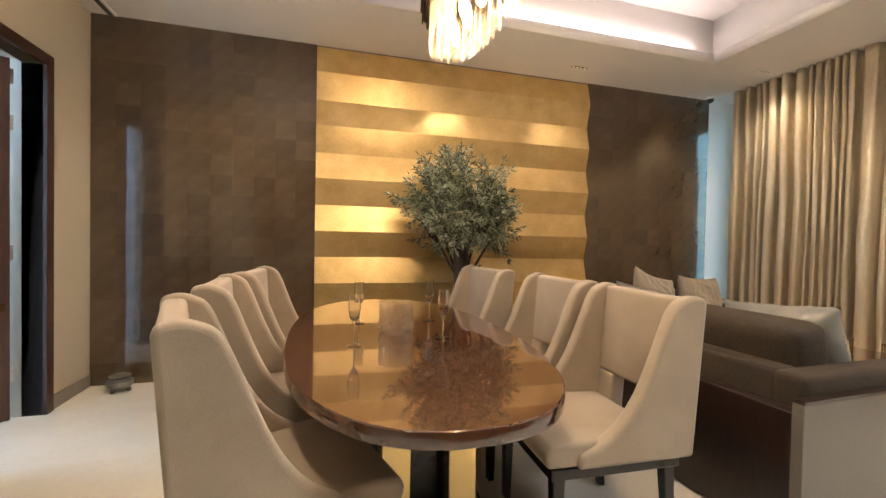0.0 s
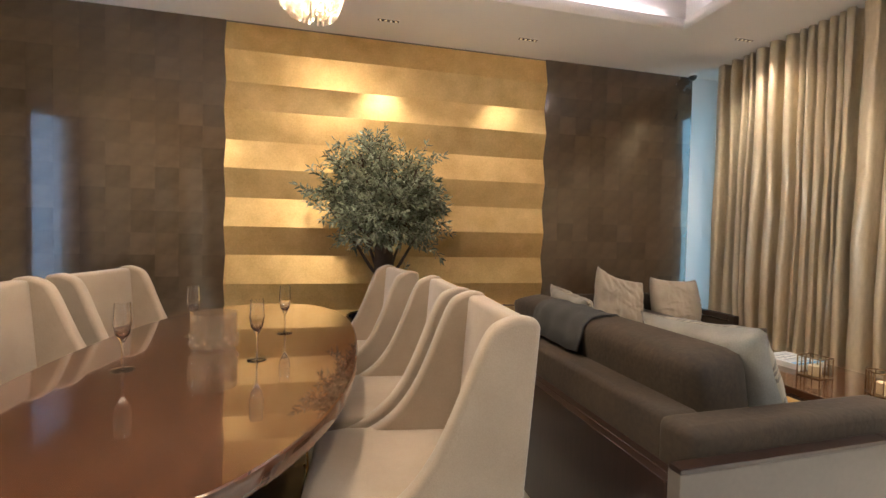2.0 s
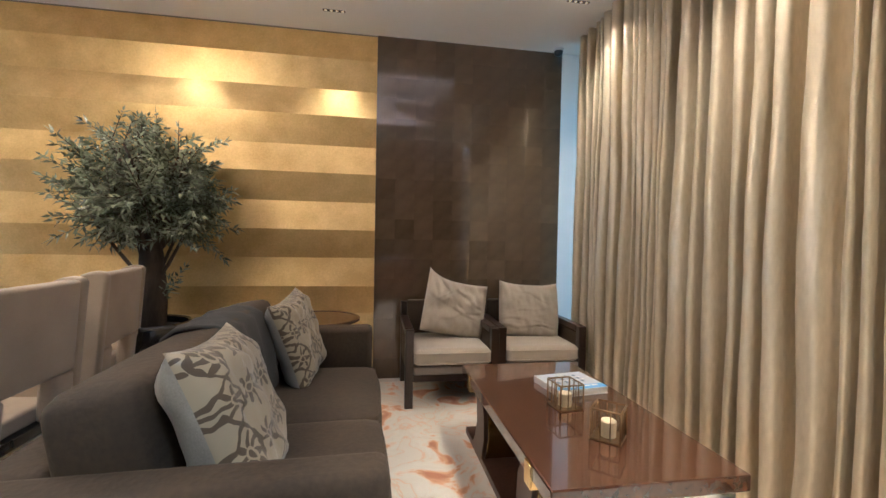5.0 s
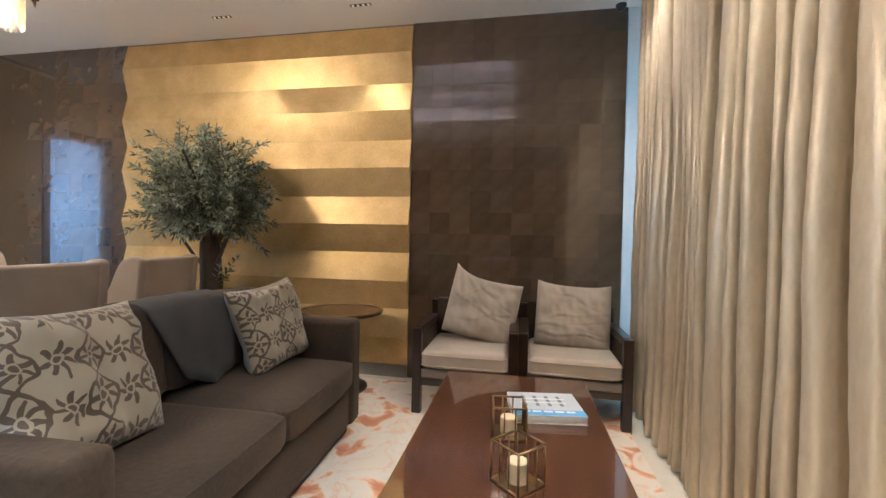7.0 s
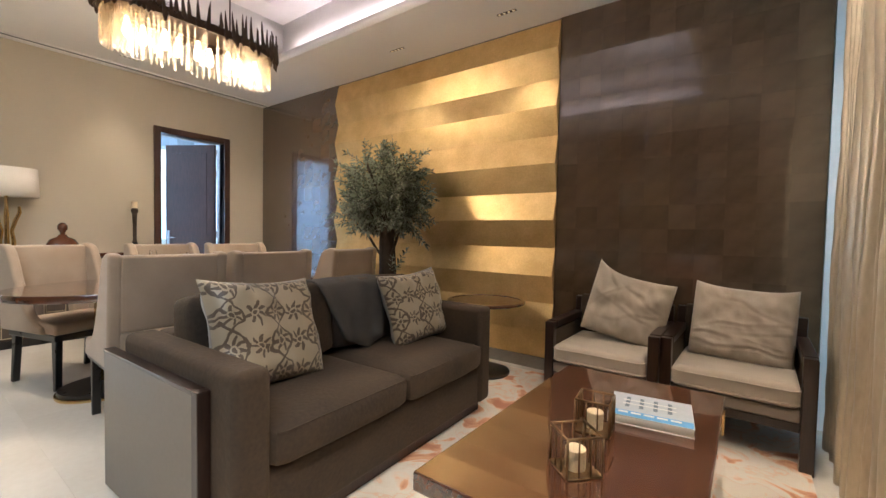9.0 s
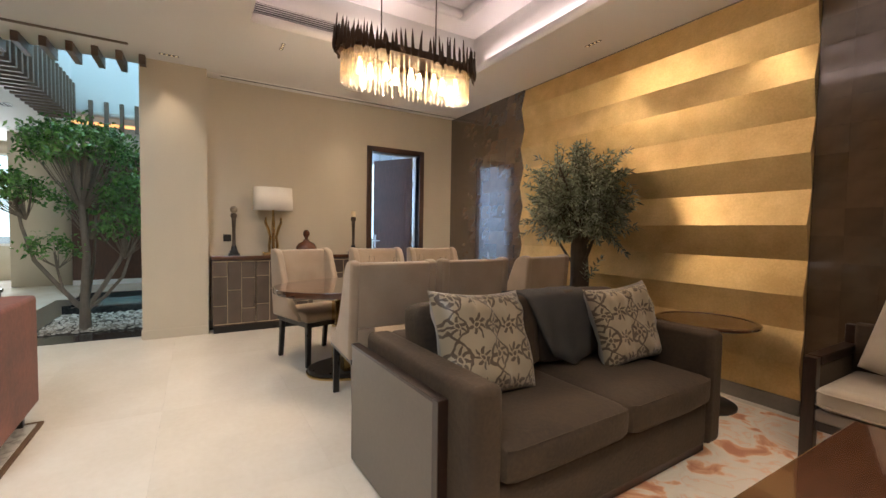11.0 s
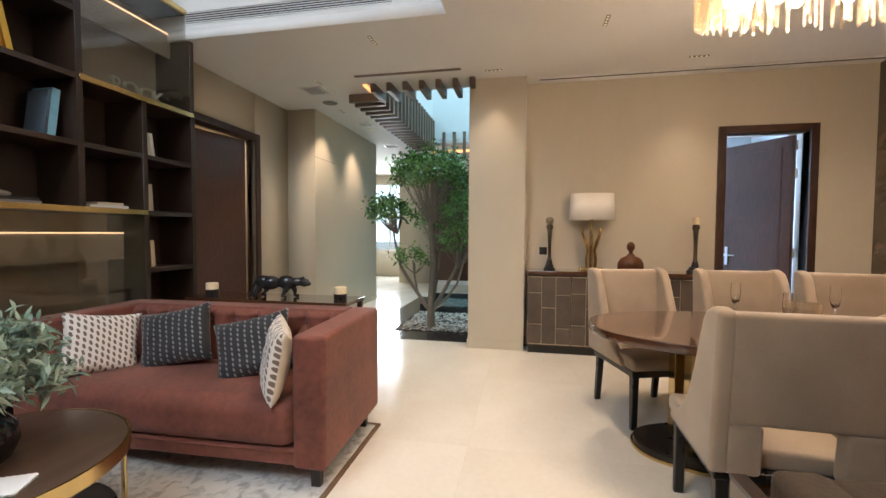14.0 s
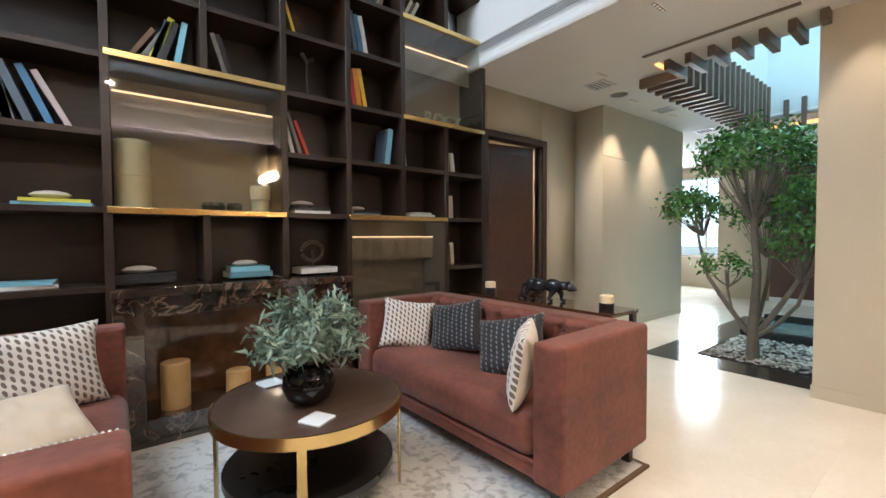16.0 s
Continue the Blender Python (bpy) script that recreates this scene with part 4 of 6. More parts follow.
# ---- red sofas ----


def red_sofa(m, label):
    """Faces local +x, origin at the back corner; length along -y."""
    t = thing("tufted_sofa", label, "sofa", m, group="pair of terracotta sofas")
    L, D, hz = 1.86, 0.82, 0.80
    part("back", box((0, -L + 0.168, 0.13), (0.17, -0.168, hz), 0.02, 4), "redfabric", t)
    spots = [(-0.26 - c * 0.168 - q * 0.084, 0.715 - 0.12 * q) for q in range(2) for c in range(9 - q)]
    tp = bmesh.new()
    gv = []
    for i in range(261):
        y = -0.172 - (L - 0.344) * i / 260
        col = []
        for j in range(41):
            z = 0.44 + 0.35 * j / 40
            dip = sum(math.exp(-((y - b) ** 2 + (z - a) ** 2) / 0.0011) for b, a in spots)
            edge = min(1.0, (0.79 - z) / 0.035 + 0.1, 1.0)
            ca, cb2 = (-0.26 - y) / 0.168, (0.715 - z) / 0.12
            if 0 <= cb2 <= 1:
                lines = (ca - cb2 / 2, ca + cb2 / 2)
            else:
                lines = (ca if cb2 < 0 else ca - 0.5,)
            crease = max(math.exp(-((q - round(q)) / 0.085) ** 2) for q in lines)
            col.append(tp.verts.new((0.165 + 0.058 * math.sqrt(max(edge, 0)) - 0.042 * min(dip, 1) - 0.022 * crease * (1 - min(dip, 1)), y, z)))
        gv.append(col)
    for a, b in zip(gv, gv[1:]):
        for j in range(40):
            tp.faces.new((a[j], b[j], b[j + 1], a[j + 1]))
    part("tufted_panel", tp, "redfabric", t, smooth=80)
    for y in (-0.17, -L):
        part("arm", box((0.0, y, 0.13), (D, y + 0.17, hz - 0.002), 0.022, 4), "redfabric", t)
    part("base", box((0.05, -L + 0.15, 0.13), (D - 0.022, -0.15, 0.215), 0.02, 3), "redfabric", t)
    part("welt", tube([(D - 0.02, -L + 0.172, 0.205), (D - 0.02, -0.172, 0.205)], 0.007, 6), "redfabric", t)
    for y in (-0.17, -L):
        part("arm_piping", tube([(0.02, y + 0.012, hz - 0.01), (D - 0.012, y + 0.012, hz - 0.01), (D - 0.008, y + 0.012, hz - 0.04), (D - 0.008, y + 0.012, 0.15)], 0.005, 6), "redfabric", t)
        part("arm_piping", tube([(0.02, y + 0.158, hz - 0.01), (D - 0.012, y + 0.158, hz - 0.01), (D - 0.008, y + 0.158, hz - 0.04), (D - 0.008, y + 0.158, 0.15)], 0.005, 6), "redfabric", t)
    part("seat_cushion", box((0.18, -L + 0.172, 0.212), (D + 0.004, -0.172, 0.462), 0.085, 7), "redfabric", t)
    for x in (0.08, D - 0.08):
        for y in (-L + 0.08, -0.08):
            part("foot", prism([(x - 0.028, 0.13), (x + 0.028, 0.13), (x + 0.018, 0.014), (x - 0.018, 0.014)], "y", y - 0.025, y + 0.025, 0.003, 1), "black", t)
    btn = mesh_of("button", lathe([(0, 0.010), (0.010, 0.008), (0.014, 0.0)], 10), "redfabric", 60)
    for r in range(2):
        for c in range(9 - r):
            y = -0.26 - c * 0.168 - r * 0.084
            piece("button", btn, t, pose(0.180, y, 0.715 - 0.12 * r, 0, 90, 0))
    return t


rs = red_sofa(pose(1.61, -0.10, 0.0, 0, 0, 1.8), "terracotta velvet tufted sofa with low square arms")
rs2 = copy_thing(rs, pose(4.74, -2.03, 0, 0, 0, 180))
tagged(rs2, "terracotta velvet tufted sofa with nailhead arms")

# ---- round table ----
rt = thing("round_table", "round dark wood side table with brass rim and lower shelf", "side table", pose(3.2, -1.0, 0))
part("tabletop", lathe([(0, 0.50), (0.435, 0.50), (0.435, 0.455), (0, 0.455)], 56), "roundtop", rt)
part("rim", lathe([(0.437, 0.448), (0.447, 0.448), (0.447, 0.501), (0.437, 0.501), (0.437, 0.448)], 56), "brass", rt)
part("lower_shelf", lathe([(0, 0.20), (0.40, 0.20), (0.40, 0.165), (0, 0.165)], 56), "black", rt)
for i in range(4):
    a = math.pi / 4 + i * math.pi / 2 + 0.35
    part("leg", box((-0.02, -0.006, 0.014), (0.02, 0.006, 0.455), 0.002, 1), "brass", rt, at=pose(0.436 * math.cos(a), 0.436 * math.sin(a), 0, 0, 0, math.degrees(a) + 90))

# ---- bookcase ----
BX0, BX1, BY, BD = 0.96, 5.98, -2.10, 0.36
VS = [0.975, 1.46, 1.945, 2.465, 2.97, 3.985, 5.0, 5.96]
ZS = [0.02, 0.52, 0.985, 1.45, 1.895, 2.345, 2.785, 3.225, 3.67, 4.11, 4.55, 5.0]
bc = thing("bookcase", "tall espresso oak bookcase filling the wall beside a fireplace", "bookcase", pose(0, BY, 0))
part("back_panel", box((BX0, -BD - 0.02, 0), (BX1, -BD, 5.02), 0), "shelfwood", bc)
for x in VS + [3.478]:
    w = 0.022
    lo, hi = (0.0, 5.02)
    if x in (2.465, 3.985):
        lo = 0.0
    segs = [(lo, hi)]
    if x == 3.478:
        segs = [(1.0, 1.45), (2.37, 3.225), (3.67, 5.0)]
    if x == 2.97:
        segs = [(1.0, 5.02)]
    if x == 1.46:
        segs = [(0.0, 2.345), (3.225, 5.02)]
    if x == 1.945:
        segs = [(0.0, 0.52), (1.45, 5.02)]
    for a, b in segs:
        part("upright", box((x - w, -BD, a), (x + w, 0.0, b), 0.002, 1), "shelfwood", bc)
for z in ZS:
    for x0, x1 in zip(VS, VS[1:]):
        if 2.4 < x0 < 3.9 and z < 1.0:
            continue
        if (x0, z) in ((2.97, 1.895), (1.46, 0.985), (1.945, 0.985), (0.975, 2.785), (1.46, 2.785)):
            continue
        part("shelf", box((x0 + 0.022, -BD, z - 0.018), (x1 - 0.022, -0.004, z + 0.018), 0.002, 1), "shelfwood", bc)


def cabinet_front(x0, x1, z0, z1):
    p = part("glass_door", box((x0 + 0.024, -0.012, z0 + 0.024), (x1 - 0.024, -0.004, z1 - 0.024)), "pane", bc, "smoked glass cabinet front")
    for z in (z0, z1):
        part("brass_edge", box((x0 - 0.005, -0.01, z - 0.02), (x1 + 0.005, 0.014, z + 0.02), 0.002, 1), "brass", bc, "brass edging")
    part("valance", box((x0 + 0.024, -0.215, z1 - 0.37), (x1 - 0.024, -0.20, z1 - 0.17)), "lining", bc, "beige lit band")
    part("led_strip", box((x0 + 0.03, -0.1985, z1 - 0.168), (x1 - 0.03, -0.188, z1 - 0.158)), "ledwarm", bc, "warm light strip")


M["ledwarm"] = glow("warm led strip", (1.0, 0.66, 0.38), 2.2)
cabinet_front(2.97, 3.985, 1.45, 2.365)
cabinet_front(0.975, 1.945, 2.345, 3.225)
cabinet_front(1.46, 2.465, 0.52, 1.45)
fp = thing("fireplace", "dark veined marble fireplace with a framed recess", "fireplace", pose(3.225, BY, 0))
for s0, s1 in ((-0.755, -0.60), (0.60, 0.755)):
    part("pilaster", box((s0, -BD, 0.0), (s1, 0.03, 0.93), 0.004), "emperador", fp)
part("lintel", box((-0.60, -BD, 0.80), (0.60, 0.03, 0.93), 0.004), "emperador", fp)
part("hearth", box((-0.60, -BD, 0.0), (0.60, 0.03, 0.17), 0.004), "emperador", fp)
part("mantel", box((-0.76, -BD, 0.93), (0.76, 0.07, 0.985), 0.005), "emperador", fp)
part("recess_back", box((-0.60, -BD, 0.17), (0.60, -BD + 0.02, 0.80)), "rust", fp)

# ---- sideboard, curtain ----
sb = thing("sideboard", "dark sideboard with brass inlaid leather doors", "sideboard", pose(0, 0, 0))
M_sb = [(0.90, 1.345), (1.355, 1.80), (1.81, 2.255), (2.265, 2.71)]
part("body", box((W + 0.012, 0.895, 0.08), (-0.32, 2.72, 0.86), 0.004), "darkwood", sb)
part("top", box((W + 0.012, 0.885, 0.86), (-0.28, 2.73, 0.90), 0.004), "tablewood", sb)
part("plinth", box((W + 0.03, 0.91, 0.0), (-0.34, 2.70, 0.08), 0.002), "black", sb)
cu = bmesh.new()
cols, rows = 1300, 44
rnd = random.Random(17)
edges, widths = [4.03], []
while edges[-1] > 0.3:
    widths.append(rnd.choice((0.05, 0.06, 0.07, 0.085, 0.10, 0.12, 0.15, 0.18)) * rnd.uniform(0.85, 1.15))
    edges.append(edges[-1] - widths[-1])
widths.append(widths[-1])


def fold_at(y):
    """Running fold count and fold width at a place along the curtain."""
    q = 0
    while q < len(edges) - 2 and edges[q + 1] > y:
        q += 1
    f = (edges[q] - y) / widths[q]
    return q + f, widths[q] * (1 - f) + widths[q + 1] * f


grid = []
for r in range(rows + 1):
    z = 0.018 + (H - 0.018) * r / rows
    k = 1 - r / rows
    line = []
    for i in range(cols + 1):
        yy = 4.02 - 3.7 * i / cols
        shift = 0.035 * k * noise.noise(Vector((yy * 1.7, z * 0.7, 4.0))) + 0.012 * noise.noise(Vector((yy * 4, z * 1.3, 7.0)))
        count, wid = fold_at(yy + shift)
        ph = 2 * math.pi * count
        a1 = (0.030 + 0.36 * wid) * (0.85 + 0.25 * k) * (1 + 0.5 * noise.noise(Vector((yy * 5.0, 0.5 * z, 0.0))))
        x = 5.70 + a1 * math.cos(ph) + 0.010 * math.cos(2 * ph + 3 * noise.noise(Vector((yy * 3.0, 0.6 * z, 9.0))))
        x += 0.012 * noise.noise(Vector((yy * 13, z * 1.4, 1.0))) + 0.005 * noise.noise(Vector((yy * 26, z * 7.0, 2.0)))
        line.append(cu.verts.new((x, yy - 0.105 * wid * math.sin(2 * ph) + 0.006 * noise.noise(Vector((yy * 9, z * 2.0, 5.0))), z)))
    grid.append(line)
for r in range(rows):
    for i in range(cols):
        cu.faces.new((grid[r][i], grid[r][i + 1], grid[r + 1][i + 1], grid[r + 1][i]))
cur = part("curtain", cu, "curtain", smooth=80)
sol = cur.modifiers.new("thickness", "SOLIDIFY")
sol.thickness = 0.004
tagged(cur, "floor-length champagne silk curtain in deep folds", "curtain")

# ---- rugs ----
rug1 = tagged(part("rug", box((3.45, 1.35, -0.002), (5.55, 4.15, 0.014), 0.004), "rugorange"), "pale rug with orange and rust flower blotches under the coffee table", "rug")
rug2 = tagged(part("rug", box((1.66, -1.98, -0.002), (4.9, -0.10, 0.014), 0.004), "rugpale"), "pale grey flecked rug with a brown edge under the red sofas", "rug")

part("binding", merge(box((1.635, -2.0, -0.002), (1.66, -0.075, 0.015), 0.003), box((1.66, -0.10, -0.002), (4.9, -0.075, 0.015), 0.003)), "brownbinding", rug2, "brown cotton binding")


# ---- chandelier ----


def lit_crystal(name, milk=0.15, shine=0.16):
    m, n, k, b = shader(name)
    tr, gl, tl, a, c = n.new("ShaderNodeBsdfTransparent"), n.new("ShaderNodeBsdfGlossy"), n.new("ShaderNodeBsdfTranslucent"), n.new("ShaderNodeMixShader"), n.new("ShaderNodeMixShader")
    tr.inputs[0].default_value = (1.0, 0.96, 0.90, 1)
    tl.inputs[0].default_value = (1.0, 0.88, 0.68, 1)
    gl.inputs["Roughness"].default_value = 0.08
    a.inputs[0].default_value, c.inputs[0].default_value = milk, shine
    k.new(tr.outputs[0], a.inputs[1])
    k.new(tl.outputs[0], a.inputs[2])
    k.new(a.outputs[0], c.inputs[1])
    k.new(gl.outputs[0], c.inputs[2])
    k.new(c.outputs[0], n["Material Output"].inputs[0])
    return m


M["rod"] = lit_crystal("crystal rod")
M["frost"] = lit_crystal("pressed glass", 0.12, 0.26)
M["bulb"] = glow("lit bulb", (1.0, 0.78, 0.48), 15.0)
M["bronze"] = mat("dark bronze", (0.035, 0.022, 0.014), (0.075, 0.048, 0.030), 0.4, metal=0.8, scale=20, fine=120)
ch = thing("chandelier", "oval chandelier with dark bronze spikes and lit crystal rods", "chandelier", pose(1.885, 2.28, -0.20))
rim = superellipse(0.19, 0.60, 110, 2.8)
ring = bmesh.new()
vo, vi = [], []
for z in (2.80, 2.86):
    vo.append([ring.verts.new((x, y, z)) for x, y in rim])
    vi.append([ring.verts.new((x * 0.94, y * 0.98, z)) for x, y in rim])
for i in range(110):
    j = (i + 1) % 110
    ring.faces.new((vo[0][i], vo[0][j], vo[1][j], vo[1][i]))
    ring.faces.new((vi[0][i], vi[1][i], vi[1][j], vi[0][j]))
    ring.faces.new((vo[1][i], vo[1][j], vi[1][j], vi[1][i]))
    ring.faces.new((vo[0][i], vi[0][i], vi[0][j], vo[0][j]))
part("ring", ring, "bronze", ch)
part("canopy_plate", prism([(x * 0.9, y * 0.97) for x, y in rim], "z", 2.855, 2.865), "bronze", ch)
spikes = []
for k in range(4):
    h0, h1 = 0.038 + 0.014 * k, 0.095 + 0.018 * ((k * 3) % 4)
    bm = bmesh.new()
    pts = [(-0.010, 0.0), (-0.017, -0.3 * h0), (-0.011, -0.75 * h0), (0.0, -h0), (0.012, -0.7 * h0), (0.017, -0.2 * h0), (0.011, 0.35 * h1), (0.003, h1), (-0.006, 0.6 * h1)]
    a = [bm.verts.new((p[0], -0.004, p[1])) for p in pts]
    b = [bm.verts.new((p[0], 0.004, p[1])) for p in pts]
    bm.faces.new(a)
    bm.faces.new(b[::-1])
    for i in range(len(pts)):
        bm.faces.new((a[i], b[i], b[(i + 1) % len(pts)], a[(i + 1) % len(pts)]))
    spikes.append(mesh_of("spike", bm, "bronze"))
rnd = random.Random(5)
for i in range(110):
    x, y = rim[i]
    nx, ny = x / 0.19 ** 2, y / 0.60 ** 2
    ang = math.degrees(math.atan2(ny, nx)) + 90
    off = 0.006 + 0.022 * (i % 2)
    l = math.hypot(nx, ny)
    piece("spike", spikes[rnd.randrange(4)], ch, pose(x + nx / l * off, y + ny / l * off, 2.845 + rnd.uniform(-0.02, 0.03), rnd.uniform(-7, 3), rnd.uniform(-5, 5), ang) @ Matrix.Diagonal((1, 1, rnd.uniform(0.9, 1.25), 1)))
rod = mesh_of("crystal_rod", lathe([(0.004, 0.0), (0.0082, -0.01), (0.0082, -0.205), (0.004, -0.212)], 6), "rod")
for row, (ra, rb, n, drop) in enumerate(((0.165, 0.565, 104, 0.0), (0.12, 0.50, 60, -0.025), (0.075, 0.42, 34, -0.06))):
    for i, (x, y) in enumerate(superellipse(ra, rb, n, 2.8)):
        piece("crystal_rod", rod, ch, pose(x, y, 2.80 + drop * 0.3, 0, 0, rnd.uniform(0, 60)) @ Matrix.Diagonal((1, 1, 1.0 + 0.13 * (i % 2) + rnd.uniform(-0.015, 0.015), 1)))
bulb = mesh_of("bulb", lathe([(0, 2.60), (0.02, 2.615), (0.028, 2.65), (0.018, 2.70), (0.01, 2.74), (0, 2.745)], 12), "bulb", 60)
for i in range(9):
    piece("bulb", bulb, ch, pose((-1) ** i * 0.03, -0.44 + 0.11 * i, 0.02))
for y in (-0.25, 0.25):
    part("rod_hanger", tube([(0, y, 2.86), (0, y, 3.5)], 0.006, 8), "bronze", ch)
for y in (-0.26, 0.06, 0.38):
    lamp("chandelier_light", "POINT", 29, (1.0, 0.82, 0.61), pose(1.885, 2.28 + y, 2.32), radius=0.07)

# ---- foliage ----


def leaves(points, n_each, length, width, spread, seed, droop=0.2, up=0.3):
    """Many small folded leaves round the given twig tips, as one bmesh-free mesh."""
    r = np.random.RandomState(seed)
    P = np.repeat(np.array(points, float), n_each, axis=0)
    n = len(P)
    P = P + r.normal(0, spread, (n, 3))
    d = r.normal(0, 1, (n, 3))
    d[:, 2] += up
    d /= np.linalg.norm(d, axis=1)[:, None]
    s = np.cross(d, r.normal(0, 1, (n, 3)))
    s /= np.linalg.norm(s, axis=1)[:, None]
    u = np.cross(s, d)
    L = length * r.uniform(0.7, 1.25, (n, 1))
    Wd = width * r.uniform(0.8, 1.2, (n, 1))
    v = np.stack([P, P + d * L * 0.45 + s * Wd / 2 + u * Wd * 0.15, P + d * L - np.array([0, 0, 1]) * droop * L, P + d * L * 0.45 - s * Wd / 2 + u * Wd * 0.15, P + d * L * 0.5], 1).reshape(-1, 3)
    i = np.arange(n) * 5
    f = np.concatenate([np.stack([i, i + 1, i + 4], 1), np.stack([i + 1, i + 2, i + 4], 1), np.stack([i + 4, i + 2, i + 3], 1), np.stack([i, i + 4, i + 3], 1)])
    me = bpy.data.meshes.new("leaves")
    me.from_pydata(v.tolist(), [], f.tolist())
    return me


def leaf_mesh(P, d, length, width, r, droop):
    """Folded lance-shaped leaves at points P along directions d."""
    n = len(P)
    s = np.cross(d, r.normal(0, 1, (n, 3)))
    s /= np.linalg.norm(s, axis=1)[:, None]
    u = np.cross(s, d)
    L = length * r.uniform(0.7, 1.2, (n, 1))
    Wd = width * r.uniform(0.8, 1.2, (n, 1))
    v = np.stack([P, P + d * L * 0.4 + s * Wd / 2 + u * Wd * 0.2, P + d * L - np.array([0, 0, 1]) * droop * L, P + d * L * 0.4 - s * Wd / 2 + u * Wd * 0.2, P + d * L * 0.5], 1).reshape(-1, 3)
    i = np.arange(n) * 5
    f = np.concatenate([np.stack([i, i + 1, i + 4], 1), np.stack([i + 1, i + 2, i + 4], 1), np.stack([i + 4, i + 2, i + 3], 1), np.stack([i, i + 4, i + 3], 1)])
    me = bpy.data.meshes.new("leaves")
    me.from_pydata(v.tolist(), [], f.tolist())
    return me


def sprig_leaves(sprigs, gap, length, width, seed, droop=0.12):
    """Leaves in opposite pairs along each sprig, given as (start, end)."""
    r = np.random.RandomState(seed)
    P, d = [], []
    for a, b in sprigs:
        a, b = np.array(a, float), np.array(b, float)
        ax = (b - a) / np.linalg.norm(b - a)
        side = np.cross(ax, r.normal(0, 1, 3))
        side /= np.linalg.norm(side)
        other = np.cross(ax, side)
        n = max(3, int(np.linalg.norm(b - a) / gap))
        for k in range(n):
            p = a + (b - a) * (k + 0.6) / n
            w = side if k % 2 else other
            for sg in (-1, 1):
                q = ax * r.uniform(0.5, 0.9) + sg * w * r.uniform(0.7, 1.0) + r.normal(0, 0.16, 3)
                P.append(p)
                d.append(q / np.linalg.norm(q))
        P.append(b)
        d.append(ax)
    return leaf_mesh(np.array(P), np.array(d), length, width, r, droop)


M["olive_leaf"] = mat("olive leaf", (0.060, 0.072, 0.038), (0.30, 0.33, 0.22), 0.34, scale=3, fine=30, bump=0, vary=0.5, island=True)
M["ficus_leaf"] = mat("glossy green leaf", (0.034, 0.11, 0.024), (0.15, 0.34, 0.075), 0.28, scale=3, fine=30, bump=0, vary=0.5, island=True)
M["silver_leaf"] = mat("silvery green leaf", (0.10, 0.17, 0.12), (0.30, 0.40, 0.32), 0.5, scale=3, fine=30, bump=0, vary=0.5, island=True)
M["bark"] = mat("rough brown bark", (0.035, 0.024, 0.016), (0.11, 0.08, 0.055), 0.9, scale=12, fine=60, bump=0.6, stretch=(1, 1, 0.25))
M["greybark"] = mat("smooth grey bark", (0.12, 0.10, 0.075), (0.25, 0.21, 0.165), 0.85, scale=12, fine=60, bump=0.4, stretch=(1, 1, 0.25))
M["soil"] = mat("dark soil", (0.012, 0.009, 0.007), (0.04, 0.03, 0.022), 0.95, scale=30, fine=120, bump=0.6)
M["pot"] = mat("brown glazed ceramic", (0.06, 0.034, 0.021), (0.12, 0.07, 0.045), 0.16, scale=6, fine=30, bump=0.01, coat=0.5)


def dipped(m, height, wave):
    """A near-black glaze that has run down from the rim."""
    n, k = m.node_tree.nodes, m.node_tree.links
    b = n["Principled BSDF"]
    tc, sep, nz = n.new("ShaderNodeTexCoord"), n.new("ShaderNodeSeparateXYZ"), n.new("ShaderNodeTexNoise")
    nz.inputs["Scale"].default_value, nz.inputs["Detail"].default_value = 7, 1
    k.new(tc.outputs["Object"], nz.inputs["Vector"])
    k.new(tc.outputs["Object"], sep.inputs[0])
    run, step, mx = n.new("ShaderNodeMath"), n.new("ShaderNodeMapRange"), n.new("ShaderNodeMixRGB")
    run.operation = "MULTIPLY_ADD"
    run.inputs[1].default_value = wave
    k.new(nz.outputs[0], run.inputs[0])
    k.new(sep.outputs[2], run.inputs[2])
    step.inputs["From Min"].default_value, step.inputs["From Max"].default_value = height, height + 0.03
    k.new(run.outputs[0], step.inputs["Value"])
    old = b.inputs["Base Color"].links[0].from_socket
    k.new(step.outputs[0], mx.inputs[0])
    k.new(old, mx.inputs[1])
    mx.inputs[2].default_value = (0.010, 0.007, 0.006, 1)
    k.new(mx.outputs[0], b.inputs["Base Color"])


dipped(M["pot"], 0.52, 0.36)


def finish_tree(t, rods, tips, leaf, bark, n_each, length, width, spread, seed, trunk_n=1):
    part("trunk", tube(*rods[0], 12), bark, t)
    for p, r in rods[1:]:
        if r[0] > 0.0125:
            part("branch", tube(p, r, 6), bark, t)
    tagged(part("twig_mass", merge(*[tube(p, r, 4) for p, r in rods[1:] if r[0] <= 0.0125]), bark, t), kind="stuff")
    me = leaves(tips, n_each, length, width, spread, seed)
    me.materials.append(M[leaf])
    cr = new("crown", me)
    cr.parent = t
    return t


# olive tree in its pot
rnd = random.Random(11)
olive_pot = thing("plant_pot", "tall dark brown glazed plant pot by the gold wall", "plant pot", pose(2.335, 3.86, 0))
part("body", lathe([(0, 0.0), (0.165, 0.0), (0.185, 0.02), (0.232, 0.16), (0.272, 0.32), (0.29, 0.44), (0.282, 0.53), (0.262, 0.59), (0.268, 0.605), (0.262, 0.615), (0.248, 0.605), (0.25, 0.54), (0, 0.54)], 48), "pot", olive_pot)
part("soil", lathe([(0, 0.565), (0.245, 0.56), (0.245, 0.545)], 30), "soil", olive_pot)
